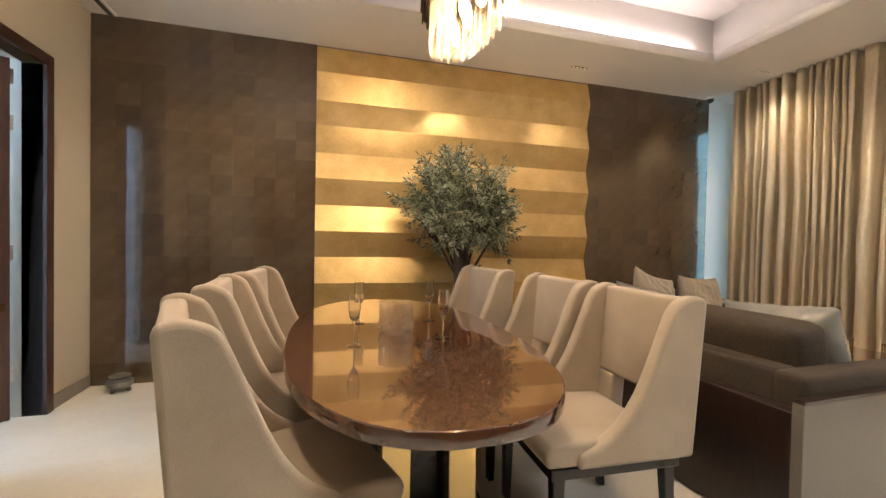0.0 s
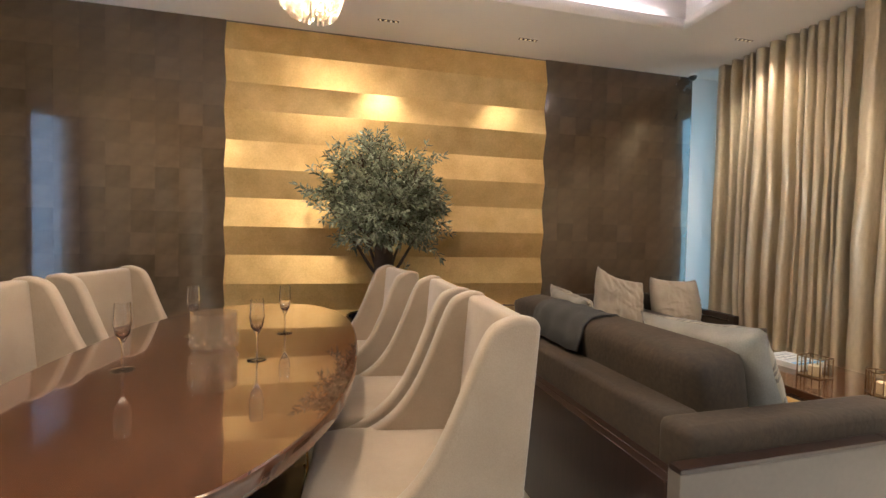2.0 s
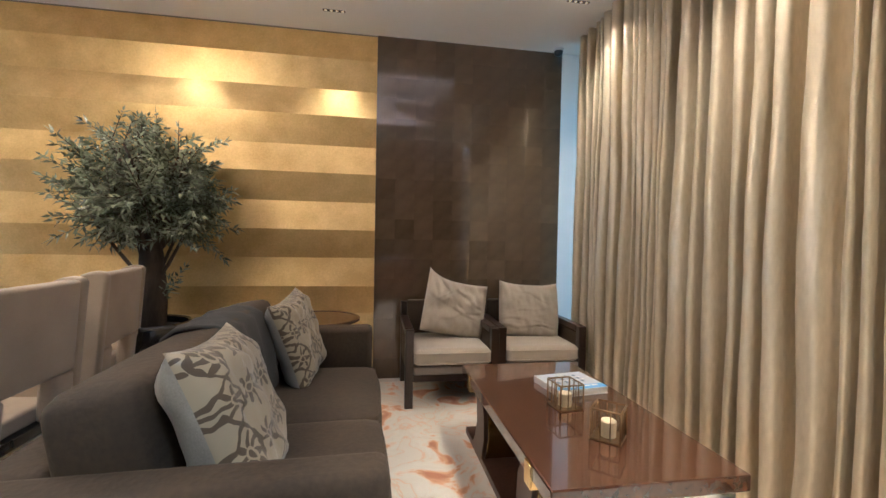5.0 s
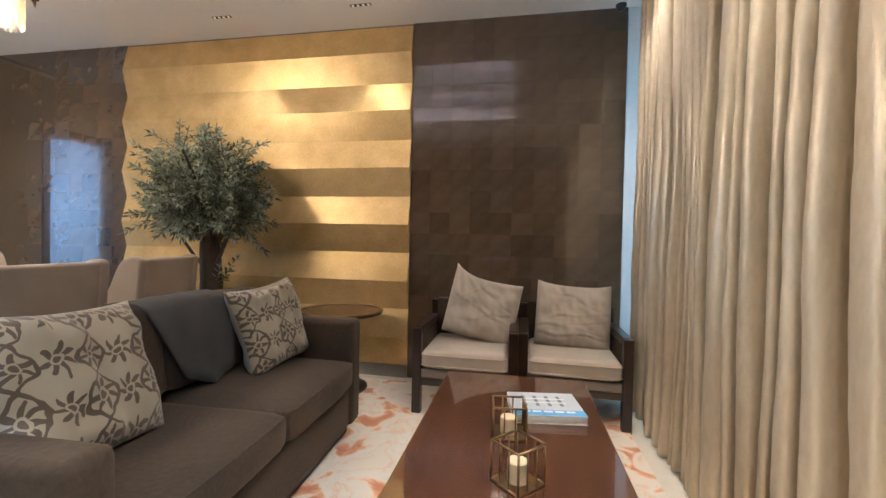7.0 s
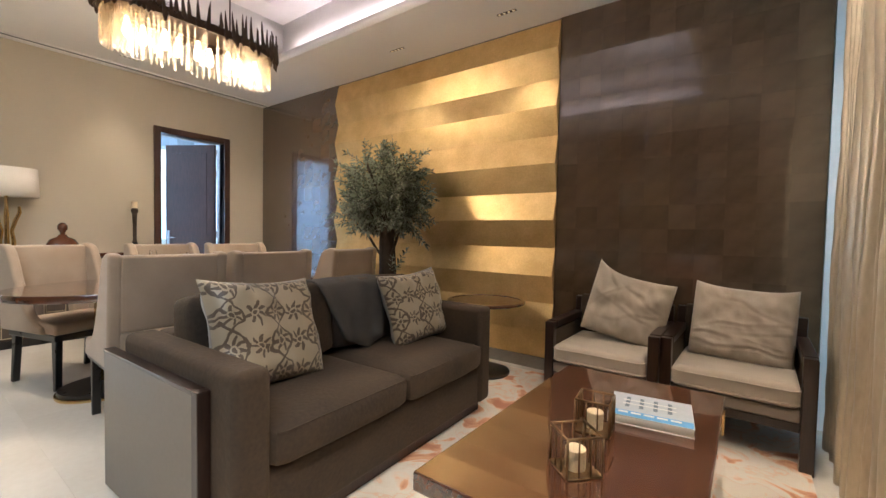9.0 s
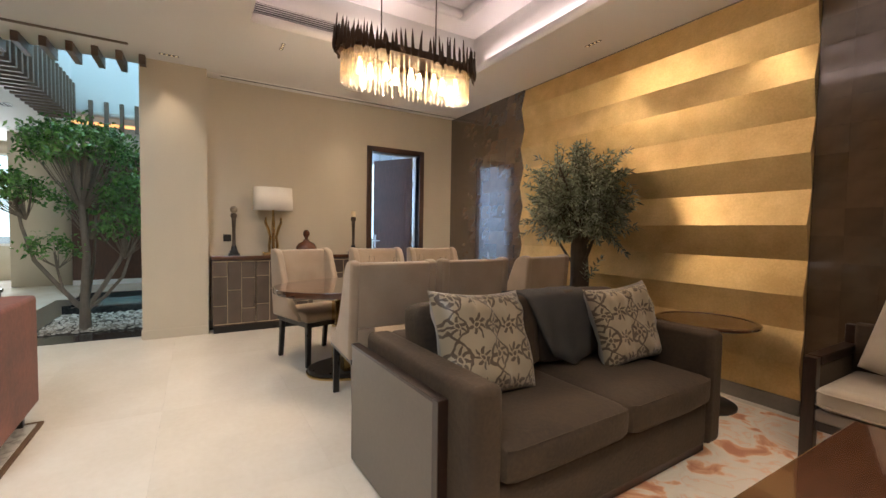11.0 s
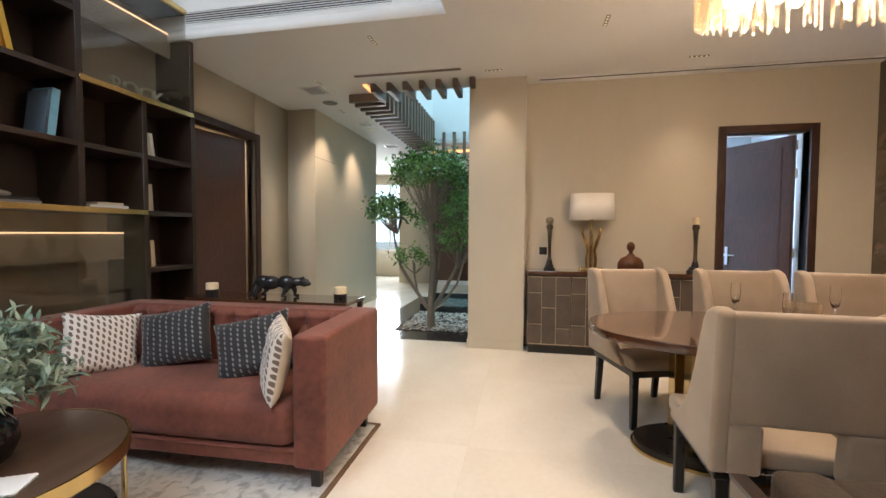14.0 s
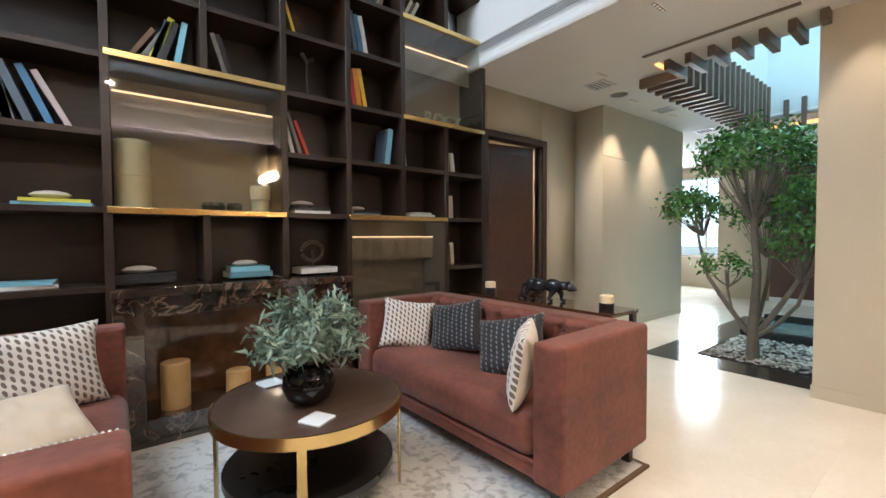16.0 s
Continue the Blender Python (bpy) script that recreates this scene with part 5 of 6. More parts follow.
olive = thing("olive_tree", "bushy artificial olive tree with grey-green leaves in a pot", "tree", pose(2.36, 3.85, 0))
rods = [([Vector((0.0, 0, 0.55)), Vector((0.015, 0, 0.8)), Vector((0.0, 0.0, 1.05)), Vector((-0.02, -0.01, 1.36))], [0.09, 0.085, 0.078, 0.05])]
centre, half = Vector((-0.02, -0.05, 1.62)), Vector((0.63, 0.38, 0.55))
sprigs = []
limbs = []
for i in range(24):
    a = i * 2.4 + rnd.uniform(-0.3, 0.3)
    up = rnd.uniform(-0.15, 1.0)
    flat = math.sqrt(max(0.05, 1 - up * up * 0.8))
    end = Vector((centre.x + half.x * 0.66 * flat * math.cos(a), centre.y + half.y * 0.62 * flat * math.sin(a), centre.z - 0.22 + half.z * 1.08 * up * rnd.uniform(0.75, 1.0)))
    start = Vector((0, 0, rnd.uniform(1.0, 1.3)))
    mid = start.lerp(end, 0.5) + Vector((rnd.gauss(0, 0.04), rnd.gauss(0, 0.03), -0.03))
    rods.append(([start, start.lerp(mid, 0.5), mid, end], [0.020, 0.017, 0.014, 0.007]))
    limbs.append((start, mid, end))
# a low shoot beside the trunk and bare limbs that slope out under the crown
for e in ((-0.30, -0.10, 1.30), (0.30, -0.08, 1.34), (0.16, 0.05, 1.28), (-0.17, 0.08, 1.32)):
    e = Vector(e)
    rods.append(([Vector((0, 0, 0.86)), Vector((e.x * 0.4, e.y * 0.4, 1.02)), e], [0.016, 0.013, 0.009]))
    limbs.append((Vector((0, 0, 0.9)), e * 0.6 + Vector((0, 0, 0.42)), e))
for k in range(3):
    top = Vector((rnd.uniform(0.10, 0.20), rnd.uniform(-0.1, 0.08), rnd.uniform(0.86, 1.08)))
    sprigs.append((Vector((0.03, 0, 0.72)).lerp(top, 0.3), top))
for i in range(860):
    start, mid, end = rnd.choice(limbs)
    f = rnd.uniform(0.15, 1.0)
    base = mid.lerp(end, f)
    out = Vector(((base.x - centre.x) / half.x, (base.y - centre.y) / half.y, (base.z - centre.z + 0.15) / half.z))
    out = out * 0.9 + Vector((rnd.gauss(0, 0.75), rnd.gauss(0, 0.6), rnd.gauss(0.08, 0.6)))
    tip = base + out.normalized() * rnd.uniform(0.13, 0.34)
    q = sum(((tip[c] - centre[c]) / half[c]) ** 2 for c in range(3))
    lobe = 0.92 + 1.25 * noise.noise(Vector((tip.x * 3.6, tip.y * 3.6, tip.z * 3.6 + 4)))
    if q > lobe or tip.y > 0.34 or tip.z < 1.08 + 0.12 * rnd.random():
        if rnd.random() > 0.13 or q > 1.9 or tip.y > 0.34 or tip.z < 0.98:
            continue
    sprigs.append((base, tip))
    rods.append(([base, base.lerp(tip, 0.5) + Vector((0, 0, 0.008)), tip], [0.004, 0.003, 0.0015]))
part("trunk", tube(*rods[0], 14), "bark", olive)
for p, q in rods[1:]:
    if q[0] > 0.0125:
        part("branch", tube(p, q, 7), "bark", olive)
tagged(part("twig_mass", merge(*[tube(p, q, 4) for p, q in rods[1:] if q[0] <= 0.0125]), "bark", olive), kind="stuff")
lm = sprig_leaves(sprigs, 0.024, 0.060, 0.019, 3)
lm.materials.append(M["olive_leaf"])
crown = new("crown", lm)
crown.parent = olive

# ---- indoor garden ----
gr = [((-3.9, -1.22, 0.0), (-0.58, -0.84, 0.004)), ((-0.99, -0.84, 0.0), (-0.58, 1.88, 0.004)), ((-3.9, -0.84, 0), (-3.5, 1.88, 0.004))]
for lo, hi in gr:
    structure("planter_border", box(lo, hi, 0.001, 1), "granite", "flush polished black granite border of the garden", "floor border")
structure("planter_bed", box((-2.3, -0.84, 0.0005), (-0.99, 1.88, 0.006)), "soil", "soil bed under the pebbles", "planter")
structure("water_pool", merge(box((-2.40, -0.75, 0.0), (-2.30, 1.88, 0.10), 0.003), box((-3.5, -0.84, 0), (-3.40, 1.88, 0.15), 0.003), box((-3.4, -0.84, 0), (-2.40, -0.75, 0.12), 0.003)), "granite", "black stone rim of a shallow pool", "pool")
M["water"] = mat("still grey water", (0.14, 0.18, 0.17), (0.20, 0.25, 0.24), 0.06, scale=4, fine=20, bump=0.02)
structure("water", box((-3.4, -0.75, 0.0), (-2.4, 1.88, 0.07)), "water", "still grey-green water", "water")
M["pebble"] = mat("pale river pebble", (0.24, 0.21, 0.17), (0.62, 0.58, 0.52), 0.7, scale=10, fine=60, bump=0.1, vary=0.7, island=True)
r = np.random.RandomState(4)
pv, pf = [], []
oct_v = np.array([(1, 0, 0), (0.7, 0.7, 0.1), (0, 1, 0), (-0.7, 0.7, 0), (-1, 0, 0), (-0.7, -0.7, 0.1), (0, -1, 0), (0.7, -0.7, 0), (0.3, 0, 0.8), (-0.3, 0.1, 0.8), (0, 0, -0.7)], float)
oct_f = [(i, (i + 1) % 8, 8 if i in (0, 1, 6, 7) else 9) for i in range(8)] + [(2, 9, 8), (8, 9, 6)] + [((i + 1) % 8, i, 10) for i in range(8)]
for i in range(1700):
    s = r.uniform(0.014, 0.03)
    a = r.uniform(0, 6.28)
    R = np.array([[math.cos(a), -math.sin(a), 0], [math.sin(a), math.cos(a), 0], [0, 0, 1]])
    c = np.array([r.uniform(-2.27, -1.02), r.uniform(-0.81, 0.95), 0.008 + r.uniform(0, 0.014)])
    b0 = len(pv)
    pv += ((oct_v * [s, s * r.uniform(0.6, 1), s * 0.55]) @ R.T + c).tolist()
    pf += [[b0 + q for q in f] for f in oct_f]
pm = bpy.data.meshes.new("pebbles")
pm.from_pydata(pv, [], pf)
pm.materials.append(M["pebble"])
tagged(new("pebbles", pm), "pale river pebbles covering the indoor garden bed", "pebbles", kind="stuff")

rnd = random.Random(23)
ficus = thing("garden_tree", "multi-stemmed ficus tree with cloud-pruned glossy crowns", "tree", pose(-1.22, -0.38, 0.0))
tips, rods = [], []
rods.append(([Vector((0, 0, 0)), Vector((0.01, 0, 0.35)), Vector((-0.02, 0.02, 0.9)), Vector((0.0, -0.01, 1.4)), Vector((0.0, 0.02, 2.0))], [0.062, 0.046, 0.037, 0.032, 0.024]))
stems = [((-0.05, -0.58, 1.50), 0.02), ((0.0, -0.26, 0.92), 0.014), ((-0.1, 0.44, 1.50), 0.022), ((0.05, 0.48, 1.12), 0.017), ((-0.4, 0.05, 1.42), 0.016)]
for e, rr in stems:
    e = Vector(e)
    mid = Vector((e.x * 0.75, e.y * 0.75, e.z * 0.55))
    rods.append(([Vector((0, 0, 0.22)), Vector((e.x * 0.4, e.y * 0.4, e.z * 0.35)), mid, Vector((e.x * 0.92, e.y * 0.92, e.z * 0.8)), e], [rr * 1.3, rr * 1.2, rr, rr * 0.8, rr * 0.6]))
clumps = [((-0.03, -0.02, 2.10), (0.50, 0.54, 0.32), 1.0), ((-0.05, -0.62, 1.60), (0.34, 0.30, 0.20), 1.0), ((0.0, -0.28, 0.96), (0.22, 0.25, 0.14), 0.45), ((-0.10, 0.46, 1.62), (0.36, 0.36, 0.28), 1.0), ((0.05, 0.48, 1.22), (0.32, 0.34, 0.24), 0.8), ((-0.40, 0.02, 1.50), (0.30, 0.40, 0.28), 0.7)]
for (cx, cy, cz), (ax, ay, az), thick in clumps:
    for i in range(int(620 * thick * ax * ay / 0.2)):
        u, th = rnd.uniform(-0.45, 1), rnd.uniform(0, 6.283)
        q = math.sqrt(max(0, 1 - u * u))
        k = rnd.uniform(0.66, 1.02) * (1 + 0.32 * noise.noise(Vector((cx + math.cos(th) * q * 2.4, cy + math.sin(th) * q * 2.4, u * 2))))
        tips.append(Vector((cx + ax * q * math.cos(th) * k, cy + ay * q * math.sin(th) * k, cz + az * u * k)))
        if i % 9 == 0:
            low = Vector((cx * 0.5, cy * 0.5, cz - az * 2.2)) if cz > 1.9 else Vector((cx * 0.8, cy * 0.8, cz - az * 1.6))
            rods.append(([low, low.lerp(tips[-1], 0.55) - Vector((0, 0, 0.03)), tips[-1]], [0.008, 0.005, 0.002]))
finish_tree(ficus, rods, tips, "ficus_leaf", "greybark", 3, 0.065, 0.034, 0.035, 8)

# slatted frame round the shaft
fr = thing("slatted_frame", "weathered wooden slats hooked over the edge of the daylight shaft", "pergola", pose(0, 0, 0))
sm = mesh_of("slat", merge(box((-0.028, -0.40, -0.10), (0.028, 0.0, -0.004), 0.003, 1), box((-0.0279, -0.055, -0.004), (0.0279, -0.0005, 0.48), 0.003, 1)), "slat")
for i in range(18):
    piece("slat", sm, fr, pose(-0.62 - 0.18 * i, -0.888, H))
sm2 = mesh_of("slat", merge(box((-0.028, 0.0, -0.10), (0.028, 0.40, -0.004), 0.003, 1), box((-0.0279, 0.0005, -0.004), (0.0279, 0.055, 0.48), 0.003, 1)), "slat")
for i in range(7):
    piece("slat", sm2, fr, pose(-0.678, -0.86 + 0.19 * i, H, 0, 0, -90))
sm3 = mesh_of("slat", box((-0.03, -0.028, -0.22), (0.03, 0.028, 0.24), 0.003, 1), "slat")
for i in range(12):
    piece("slat", sm3, fr, pose(-3.69, -0.70 + 0.2 * i, H))
M["orange_led"] = glow("orange led strip", (1.0, 0.42, 0.14), 2.2)
structure("led_strip", merge(box((-3.747, -0.95, 2.86), (-3.735, 1.88, 2.91)), box((-0.56, -0.985, 2.985), (-0.30, -0.94, 2.996))), "orange_led", "orange light strip behind the slats", "light strip")
structure("ceiling_track", box((-0.07, -0.98, H - 0.012), (-0.03, 0.19, H - 0.0005), 0.002, 1), "slat", "slim dark track in the ceiling", "trim")

# ---- air grilles, speakers, camera ----


def linear_grille(name, label, m, length, height, bars):
    t = thing(name, label, "air vent", m)
    part("frame", merge(box((-length / 2, -0.008, -height / 2), (length / 2, 0, -height / 2 + 0.012)), box((-length / 2, -0.008, height / 2 - 0.012), (length / 2, 0, height / 2))), "whitemetal", t)
    part("backing", box((-length / 2, -0.003, -height / 2 + 0.012), (length / 2, -0.0005, height / 2 - 0.012)), "grille", t)
    for i in range(bars):
        z = -height / 2 + 0.012 + (height - 0.024) * (i + 0.5) / bars
        part("slat", box((-length / 2, -0.010, z - 0.003), (length / 2, -0.003, z + 0.003)), "whitemetal", t)


linear_grille("linear_grille", "long slotted air grille in the tray side", pose(T0 - 0.0005 - 0.139, 1.75, 3.20, 0, 0, 90), 1.5, 0.12, 5)
linear_grille("linear_grille", "long slotted air grille above the void edge", pose(VX + 0.0005, -1.15, 3.18, 0, 0, 90), 1.9, 0.12, 5)
structure("linear_slot", box((-0.53, 1.0, H - 0.006), (-0.49, 4.26, H - 0.0005)), "grille", "dark linear diffuser slot along the wall", "ceiling slot")
structure("linear_slot_trim", box((-0.485, 1.0, H - 0.012), (-0.465, 4.26, H - 0.0005)), "whitemetal", "white edge of the linear diffuser", "ceiling slot")


def square_vent(x, y, s):
    t = thing("ceiling_vent", "square slatted air vent in the white ceiling", "air vent", pose(x, y, H))
    part("backing", box((-s, -s, -0.004), (s, s, -0.0005)), "grille", t)
    for a, b in (((-s - 0.02, -s - 0.02), (s + 0.02, -s)), ((-s - 0.02, s), (s + 0.02, s + 0.02)), ((-s - 0.02, -s), (-s, s)), ((s, -s), (s + 0.02, s))):
        part("frame", box((a[0], a[1], -0.012), (b[0], b[1], -0.0005)), "whitemetal", t)
    for i in range(5):
        y0 = -s + 2 * s * (i + 0.5) / 5
        part("slat", box((-s, -0.007, -0.0015), (s, 0.007, 0.0015)), "whitemetal", t, at=pose(0, y0, -0.009, 35, 0, 0))


square_vent(-0.39, -1.64, 0.11)
square_vent(-1.95, -1.62, 0.10)
square_vent(-3.61, -1.73, 0.12)
for x, y in ((-0.86, -1.67), (1.45, 0.70)):
    t = thing("ceiling_speaker", "round grey ceiling speaker", "speaker", pose(x, y, H))
    part("grille", lathe([(0, -0.007), (0.095, -0.006), (0.10, -0.003), (0.10, -0.0005)], 36), "speaker", t)
    part("bezel", lathe([(0.10, -0.0005), (0.102, -0.008), (0.112, -0.008), (0.115, -0.0005)], 36), "whitemetal", t)
dome = thing("security_camera", "small dark dome camera in the ceiling corner", "camera", pose(5.56, 4.20, H))
part("mount", lathe([(0, -0.02), (0.045, -0.02), (0.048, -0.0005)], 24), "whitemetal", dome)
part("dome", lathe([(0.0, -0.065), (0.02, -0.06), (0.035, -0.045), (0.04, -0.02)], 24), "black", dome)

# ---- soft furnishings ----
cushion("cushion", "cream silk cushion with taupe damask branches on the grey sofa", pose(3.53, 1.885, 0.715, -22, 4, 95), 0.56, 0.50, 0.18, "damask", 0.022, "patterned cushions", 1, back="sateen")
cushion("cushion", "cream silk cushion with taupe damask branches on the grey sofa", pose(3.53, 2.915, 0.70, -20, -4, 86), 0.51, 0.47, 0.16, "damask", 0.022, "patterned cushions", 2, back="sateen")
cushion("cushion", "slumped taupe linen cushion on the armchair", pose(4.59, 3.95, 0.68, -14, 12, 3), 0.52, 0.46, 0.18, "linen", 0.02, "linen cushions", 3, 0.02, ((0.9, 0.45, 0.009, 0.07), (0.7, 0.1, 0.008, 0.06), (1.9, -0.35, 0.008, 0.06), (2.3, 0.5, 0.007, 0.05), (1.2, -0.1, 0.006, 0.05)), (0.06, 0.0))
cushion("cushion", "creased taupe linen cushion on the armchair", pose(5.24, 3.97, 0.645, -14, 3, -1), 0.52, 0.44, 0.18, "linen", 0.02, "linen cushions", 4, 0.0, ((1.57, -0.66, 0.016, 0.06), (1.45, -0.45, 0.015, 0.055), (1.65, -0.25, 0.010, 0.05), (1.75, -0.02, 0.008, 0.05), (1.2, 0.45, 0.006, 0.06)), (0.03, 0.03))
cushion("cushion", "cream and brown woven cushion on the red sofa", pose(2.20, -1.66, 0.615, -16, 10, 158), 0.41, 0.38, 0.13, "woven_light", 0.008, "woven cushions", 5)
cushion("cushion", "charcoal woven cushion with grey dashes on the red sofa", pose(2.0, -1.32, 0.625, -20, -12, 104), 0.46, 0.38, 0.14, "woven_dark", 0.008, "woven cushions", 6)
cushion("cushion", "charcoal woven cushion with grey dashes on the red sofa", pose(2.06, -0.72, 0.615, -24, -13, 108), 0.46, 0.38, 0.14, "woven_dark", 0.008, "woven cushions", 7)
cushion("cushion", "cream silk cushion with black woven front against the arm", pose(2.31, -0.41, 0.64, -10, 6, 36), 0.37, 0.39, 0.12, "woven_light", 0.008, "woven cushions", 8, back="linen_cream")
cushion("cushion", "white and brown woven cushion on the second red sofa", pose(4.30, -1.66, 0.66, -18, 0, 200), 0.62, 0.42, 0.16, "woven_light", 0.008, "woven cushions", 9)
cushion("cushion", "small cream silk cushion on the second red sofa", pose(4.24, -1.22, 0.55, -60, 0, 205), 0.40, 0.36, 0.12, "linen_cream", 0.012, "", 10)
# throw over the sofa back
tb = bmesh.new()
path = [(3.105, 0.725), (3.135, 0.79), (3.15, 0.85), (3.19, 0.885), (3.26, 0.895), (3.33, 0.89), (3.385, 0.865), (3.415, 0.81), (3.435, 0.75), (3.45, 0.69), (3.463, 0.63), (3.475, 0.575)]
gridv = []
for i, (x, z) in enumerate(path):
    row = []
    for j in range(17):
        s0 = max(0.0, i / (len(path) - 1) - 0.45) / 0.55
        y = 2.24 + 0.50 * j / 16 + (0.10 - 0.20 * j / 16) * s0
        s = i / (len(path) - 1)
        w = 0.012 * noise.noise(Vector((y * 9, s * 3, 2))) + 0.008 * math.sin(y * 40 + s * 2)
        row.append(tb.verts.new((x + w + 0.006, y + 0.03 * s, z + abs(w) * 0.6 - (0.09 * s * s * (1 - abs(j - 10) / 10) if s > 0.6 else 0))))
    gridv.append(row)
for a, b in zip(gridv, gridv[1:]):
    for j in range(16):
        tb.faces.new((a[j], a[j + 1], b[j + 1], b[j]))
th = part("throw_blanket", tb, "throw", smooth=80)
sd = th.modifiers.new("thickness", "SOLIDIFY")
sd.thickness = 0.014
sd.offset = 1
tagged(th, "dark grey wool throw draped over the sofa back", "blanket")

# ---- small tables and their things ----
st = thing("pedestal_table", "round dark side table on a brass stem beside the sofa", "side table", pose(3.50, 3.87, 0))
part("top", lathe([(0, 0.60), (0.315, 0.60), (0.325, 0.607), (0.325, 0.62), (0.315, 0.627), (0.296, 0.627), (0.292, 0.622), (0, 0.622)], 56), "tablewood", st)
part("stem", lathe([(0.032, 0.04), (0.032, 0.60)], 24), "brass", st)
part("base", lathe([(0, 0.014), (0.205, 0.014), (0.21, 0.02), (0.21, 0.034), (0.20, 0.04), (0, 0.04)], 48), "black", st)


def lantern(x, y, turn, w, h):
    t = thing("candle_lantern", "square brass framed glass lantern with an ivory candle", "lantern", pose(x, y, 0.46, 0, 0, turn), group="lanterns on the coffee table")
    n = 4
    c = [(w * math.cos(2 * math.pi * i / n + 0.78), w * math.sin(2 * math.pi * i / n + 0.78)) for i in range(n)]
    part("base", prism([(a * 0.97, b * 0.97) for a, b in c], "z", 0.0, 0.006), "bronze_light", t)
    for i in range(n):
        p, q = Vector((*c[i], 0)), Vector((*c[(i + 1) % n], 0))
        part("edge", tube([p, p + Vector((0, 0, h))], 0.004, 5), "bronze_light", t)
        part("top_edge", tube([p + Vector((0, 0, h)), q + Vector((0, 0, h))], 0.004, 5), "bronze_light", t)
        part("bottom_edge", tube([p + Vector((0, 0, 0.004)), q + Vector((0, 0, 0.004))], 0.004, 5), "bronze_light", t)
        for k in (1, 2):
            o = p + (q - p) * k / 3
            part("bar", tube([o, o + Vector((0, 0, h))], 0.0028, 5), "bronze_light", t)
        d = (q - p).normalized() * 0.004
        bm = bmesh.new()
        vs = [bm.verts.new(v) for v in (p + d, q - d, q - d + Vector((0, 0, h)), p + d + Vector((0, 0, h)))]
        bm.faces.new(vs)
        part("pane", bm, "clearpane", t)
    part("candle", lathe([(0, 0.006), (0.030, 0.006), (0.031, h * 0.54), (0.027, h * 0.57), (0.0, h * 0.555)], 24), "candle", t, "ivory pillar candle")
    return t


M["bronze_light"] = mat("aged brass wire", (0.16, 0.10, 0.05), (0.30, 0.20, 0.10), 0.4, metal=0.9, scale=30, fine=100)
lantern(4.86, 2.103, 47, 0.079, 0.122)
lantern(4.826, 2.414, 6, 0.083, 0.118)


def book_lying(x, y, z, turn, w, d, h, cover, label, title=None):
    t = thing("book", label, "book", pose(x, y, z, 0, 0, turn))
    part("page_block", box((-w / 2 + 0.004, -d / 2 + 0.004, 0.003), (w / 2 - 0.002, d / 2 - 0.004, h - 0.003)), "paper", t)
    part("cover", merge(box((-w / 2, -d / 2, 0), (w / 2, d / 2, 0.003), 0.0008, 1), box((-w / 2, -d / 2, h - 0.003), (w / 2, d / 2, h), 0.0008, 1), box((-w / 2, -d / 2, 0.003), (-w / 2 + 0.004, d / 2, h - 0.003))), cover, t)
    return t


PAL = {"white": (0.72, 0.71, 0.68), "cream": (0.62, 0.55, 0.42), "grey": (0.20, 0.20, 0.20), "black": (0.025, 0.025, 0.028), "blue": (0.06, 0.20, 0.36), "slate": (0.10, 0.14, 0.18), "teal": (0.12, 0.30, 0.36), "yellow": (0.62, 0.60, 0.08), "orange": (0.75, 0.30, 0.03), "amber": (0.80, 0.48, 0.05), "red": (0.50, 0.05, 0.03), "brown": (0.16, 0.09, 0.05), "pink": (0.52, 0.42, 0.42), "aqua": (0.22, 0.50, 0.62)}
PAL["photo"], PAL["sky"] = (0.46, 0.49, 0.53), (0.10, 0.33, 0.62)
for k, c in PAL.items():
    M["cover_" + k] = mat(k + " book cover", tuple(v * 0.85 for v in c), tuple(min(v * 1.1, 0.9) for v in c), 0.4, scale=9, fine=60, bump=0.02)
bk = book_lying(4.971, 2.655, 0.46, 8, 0.29, 0.25, 0.035, "cover_white", "large art book with a blue and grey photographed cover")
part("cover_picture", box((-0.143, -0.07, 0.0352), (0.143, 0.122, 0.0358)), "cover_photo", bk)
for i in range(4):
    part("picture_bar", box((-0.09 + 0.05 * i, -0.03, 0.0360), (-0.075 + 0.05 * i, 0.08, 0.0364)), "cover_slate", bk)
for z in (0.0, 0.04):
    part("picture_bar", box((-0.10, z, 0.0366), (0.09, z + 0.01, 0.0370)), "cover_white", bk)
part("cover_band", box((-0.143, -0.123, 0.0352), (0.143, -0.07, 0.0358)), "cover_sky", bk)
for i in range(5):
    part("lettering", box((-0.11 + 0.045 * i, -0.095, 0.0360), (-0.075 + 0.045 * i, -0.080, 0.0364)), "cover_white", bk)

# dining table glass
fl = None
for x, y in ((1.30, 2.19), (1.36, 2.70), (1.775, 2.70), (1.735, 2.25)):
    if fl is None:
        fl = thing("champagne_flute", "slender clear champagne flute on the dining table", "glass", pose(x, y, 0.75), group="flutes on the dining table")
        part("foot", lathe([(0, 0.0), (0.036, 0.001), (0.036, 0.003), (0.006, 0.008), (0.0038, 0.02)], 24), "glass", fl)
        part("stem", lathe([(0.0038, 0.02), (0.0034, 0.09), (0.006, 0.10)], 12), "glass", fl)
        part("bowl", lathe([(0.006, 0.10), (0.022, 0.13), (0.028, 0.17), (0.024, 0.24), (0.0225, 0.24), (0.0262, 0.17), (0.020, 0.132), (0.0, 0.112)], 24), "glass", fl)
    else:
        copy_thing(fl, pose(x, y, 0.75))
bowl = thing("glass_bowl", "cylindrical clear glass bowl with a textured base", "bowl", pose(1.53, 2.43, 0.75))
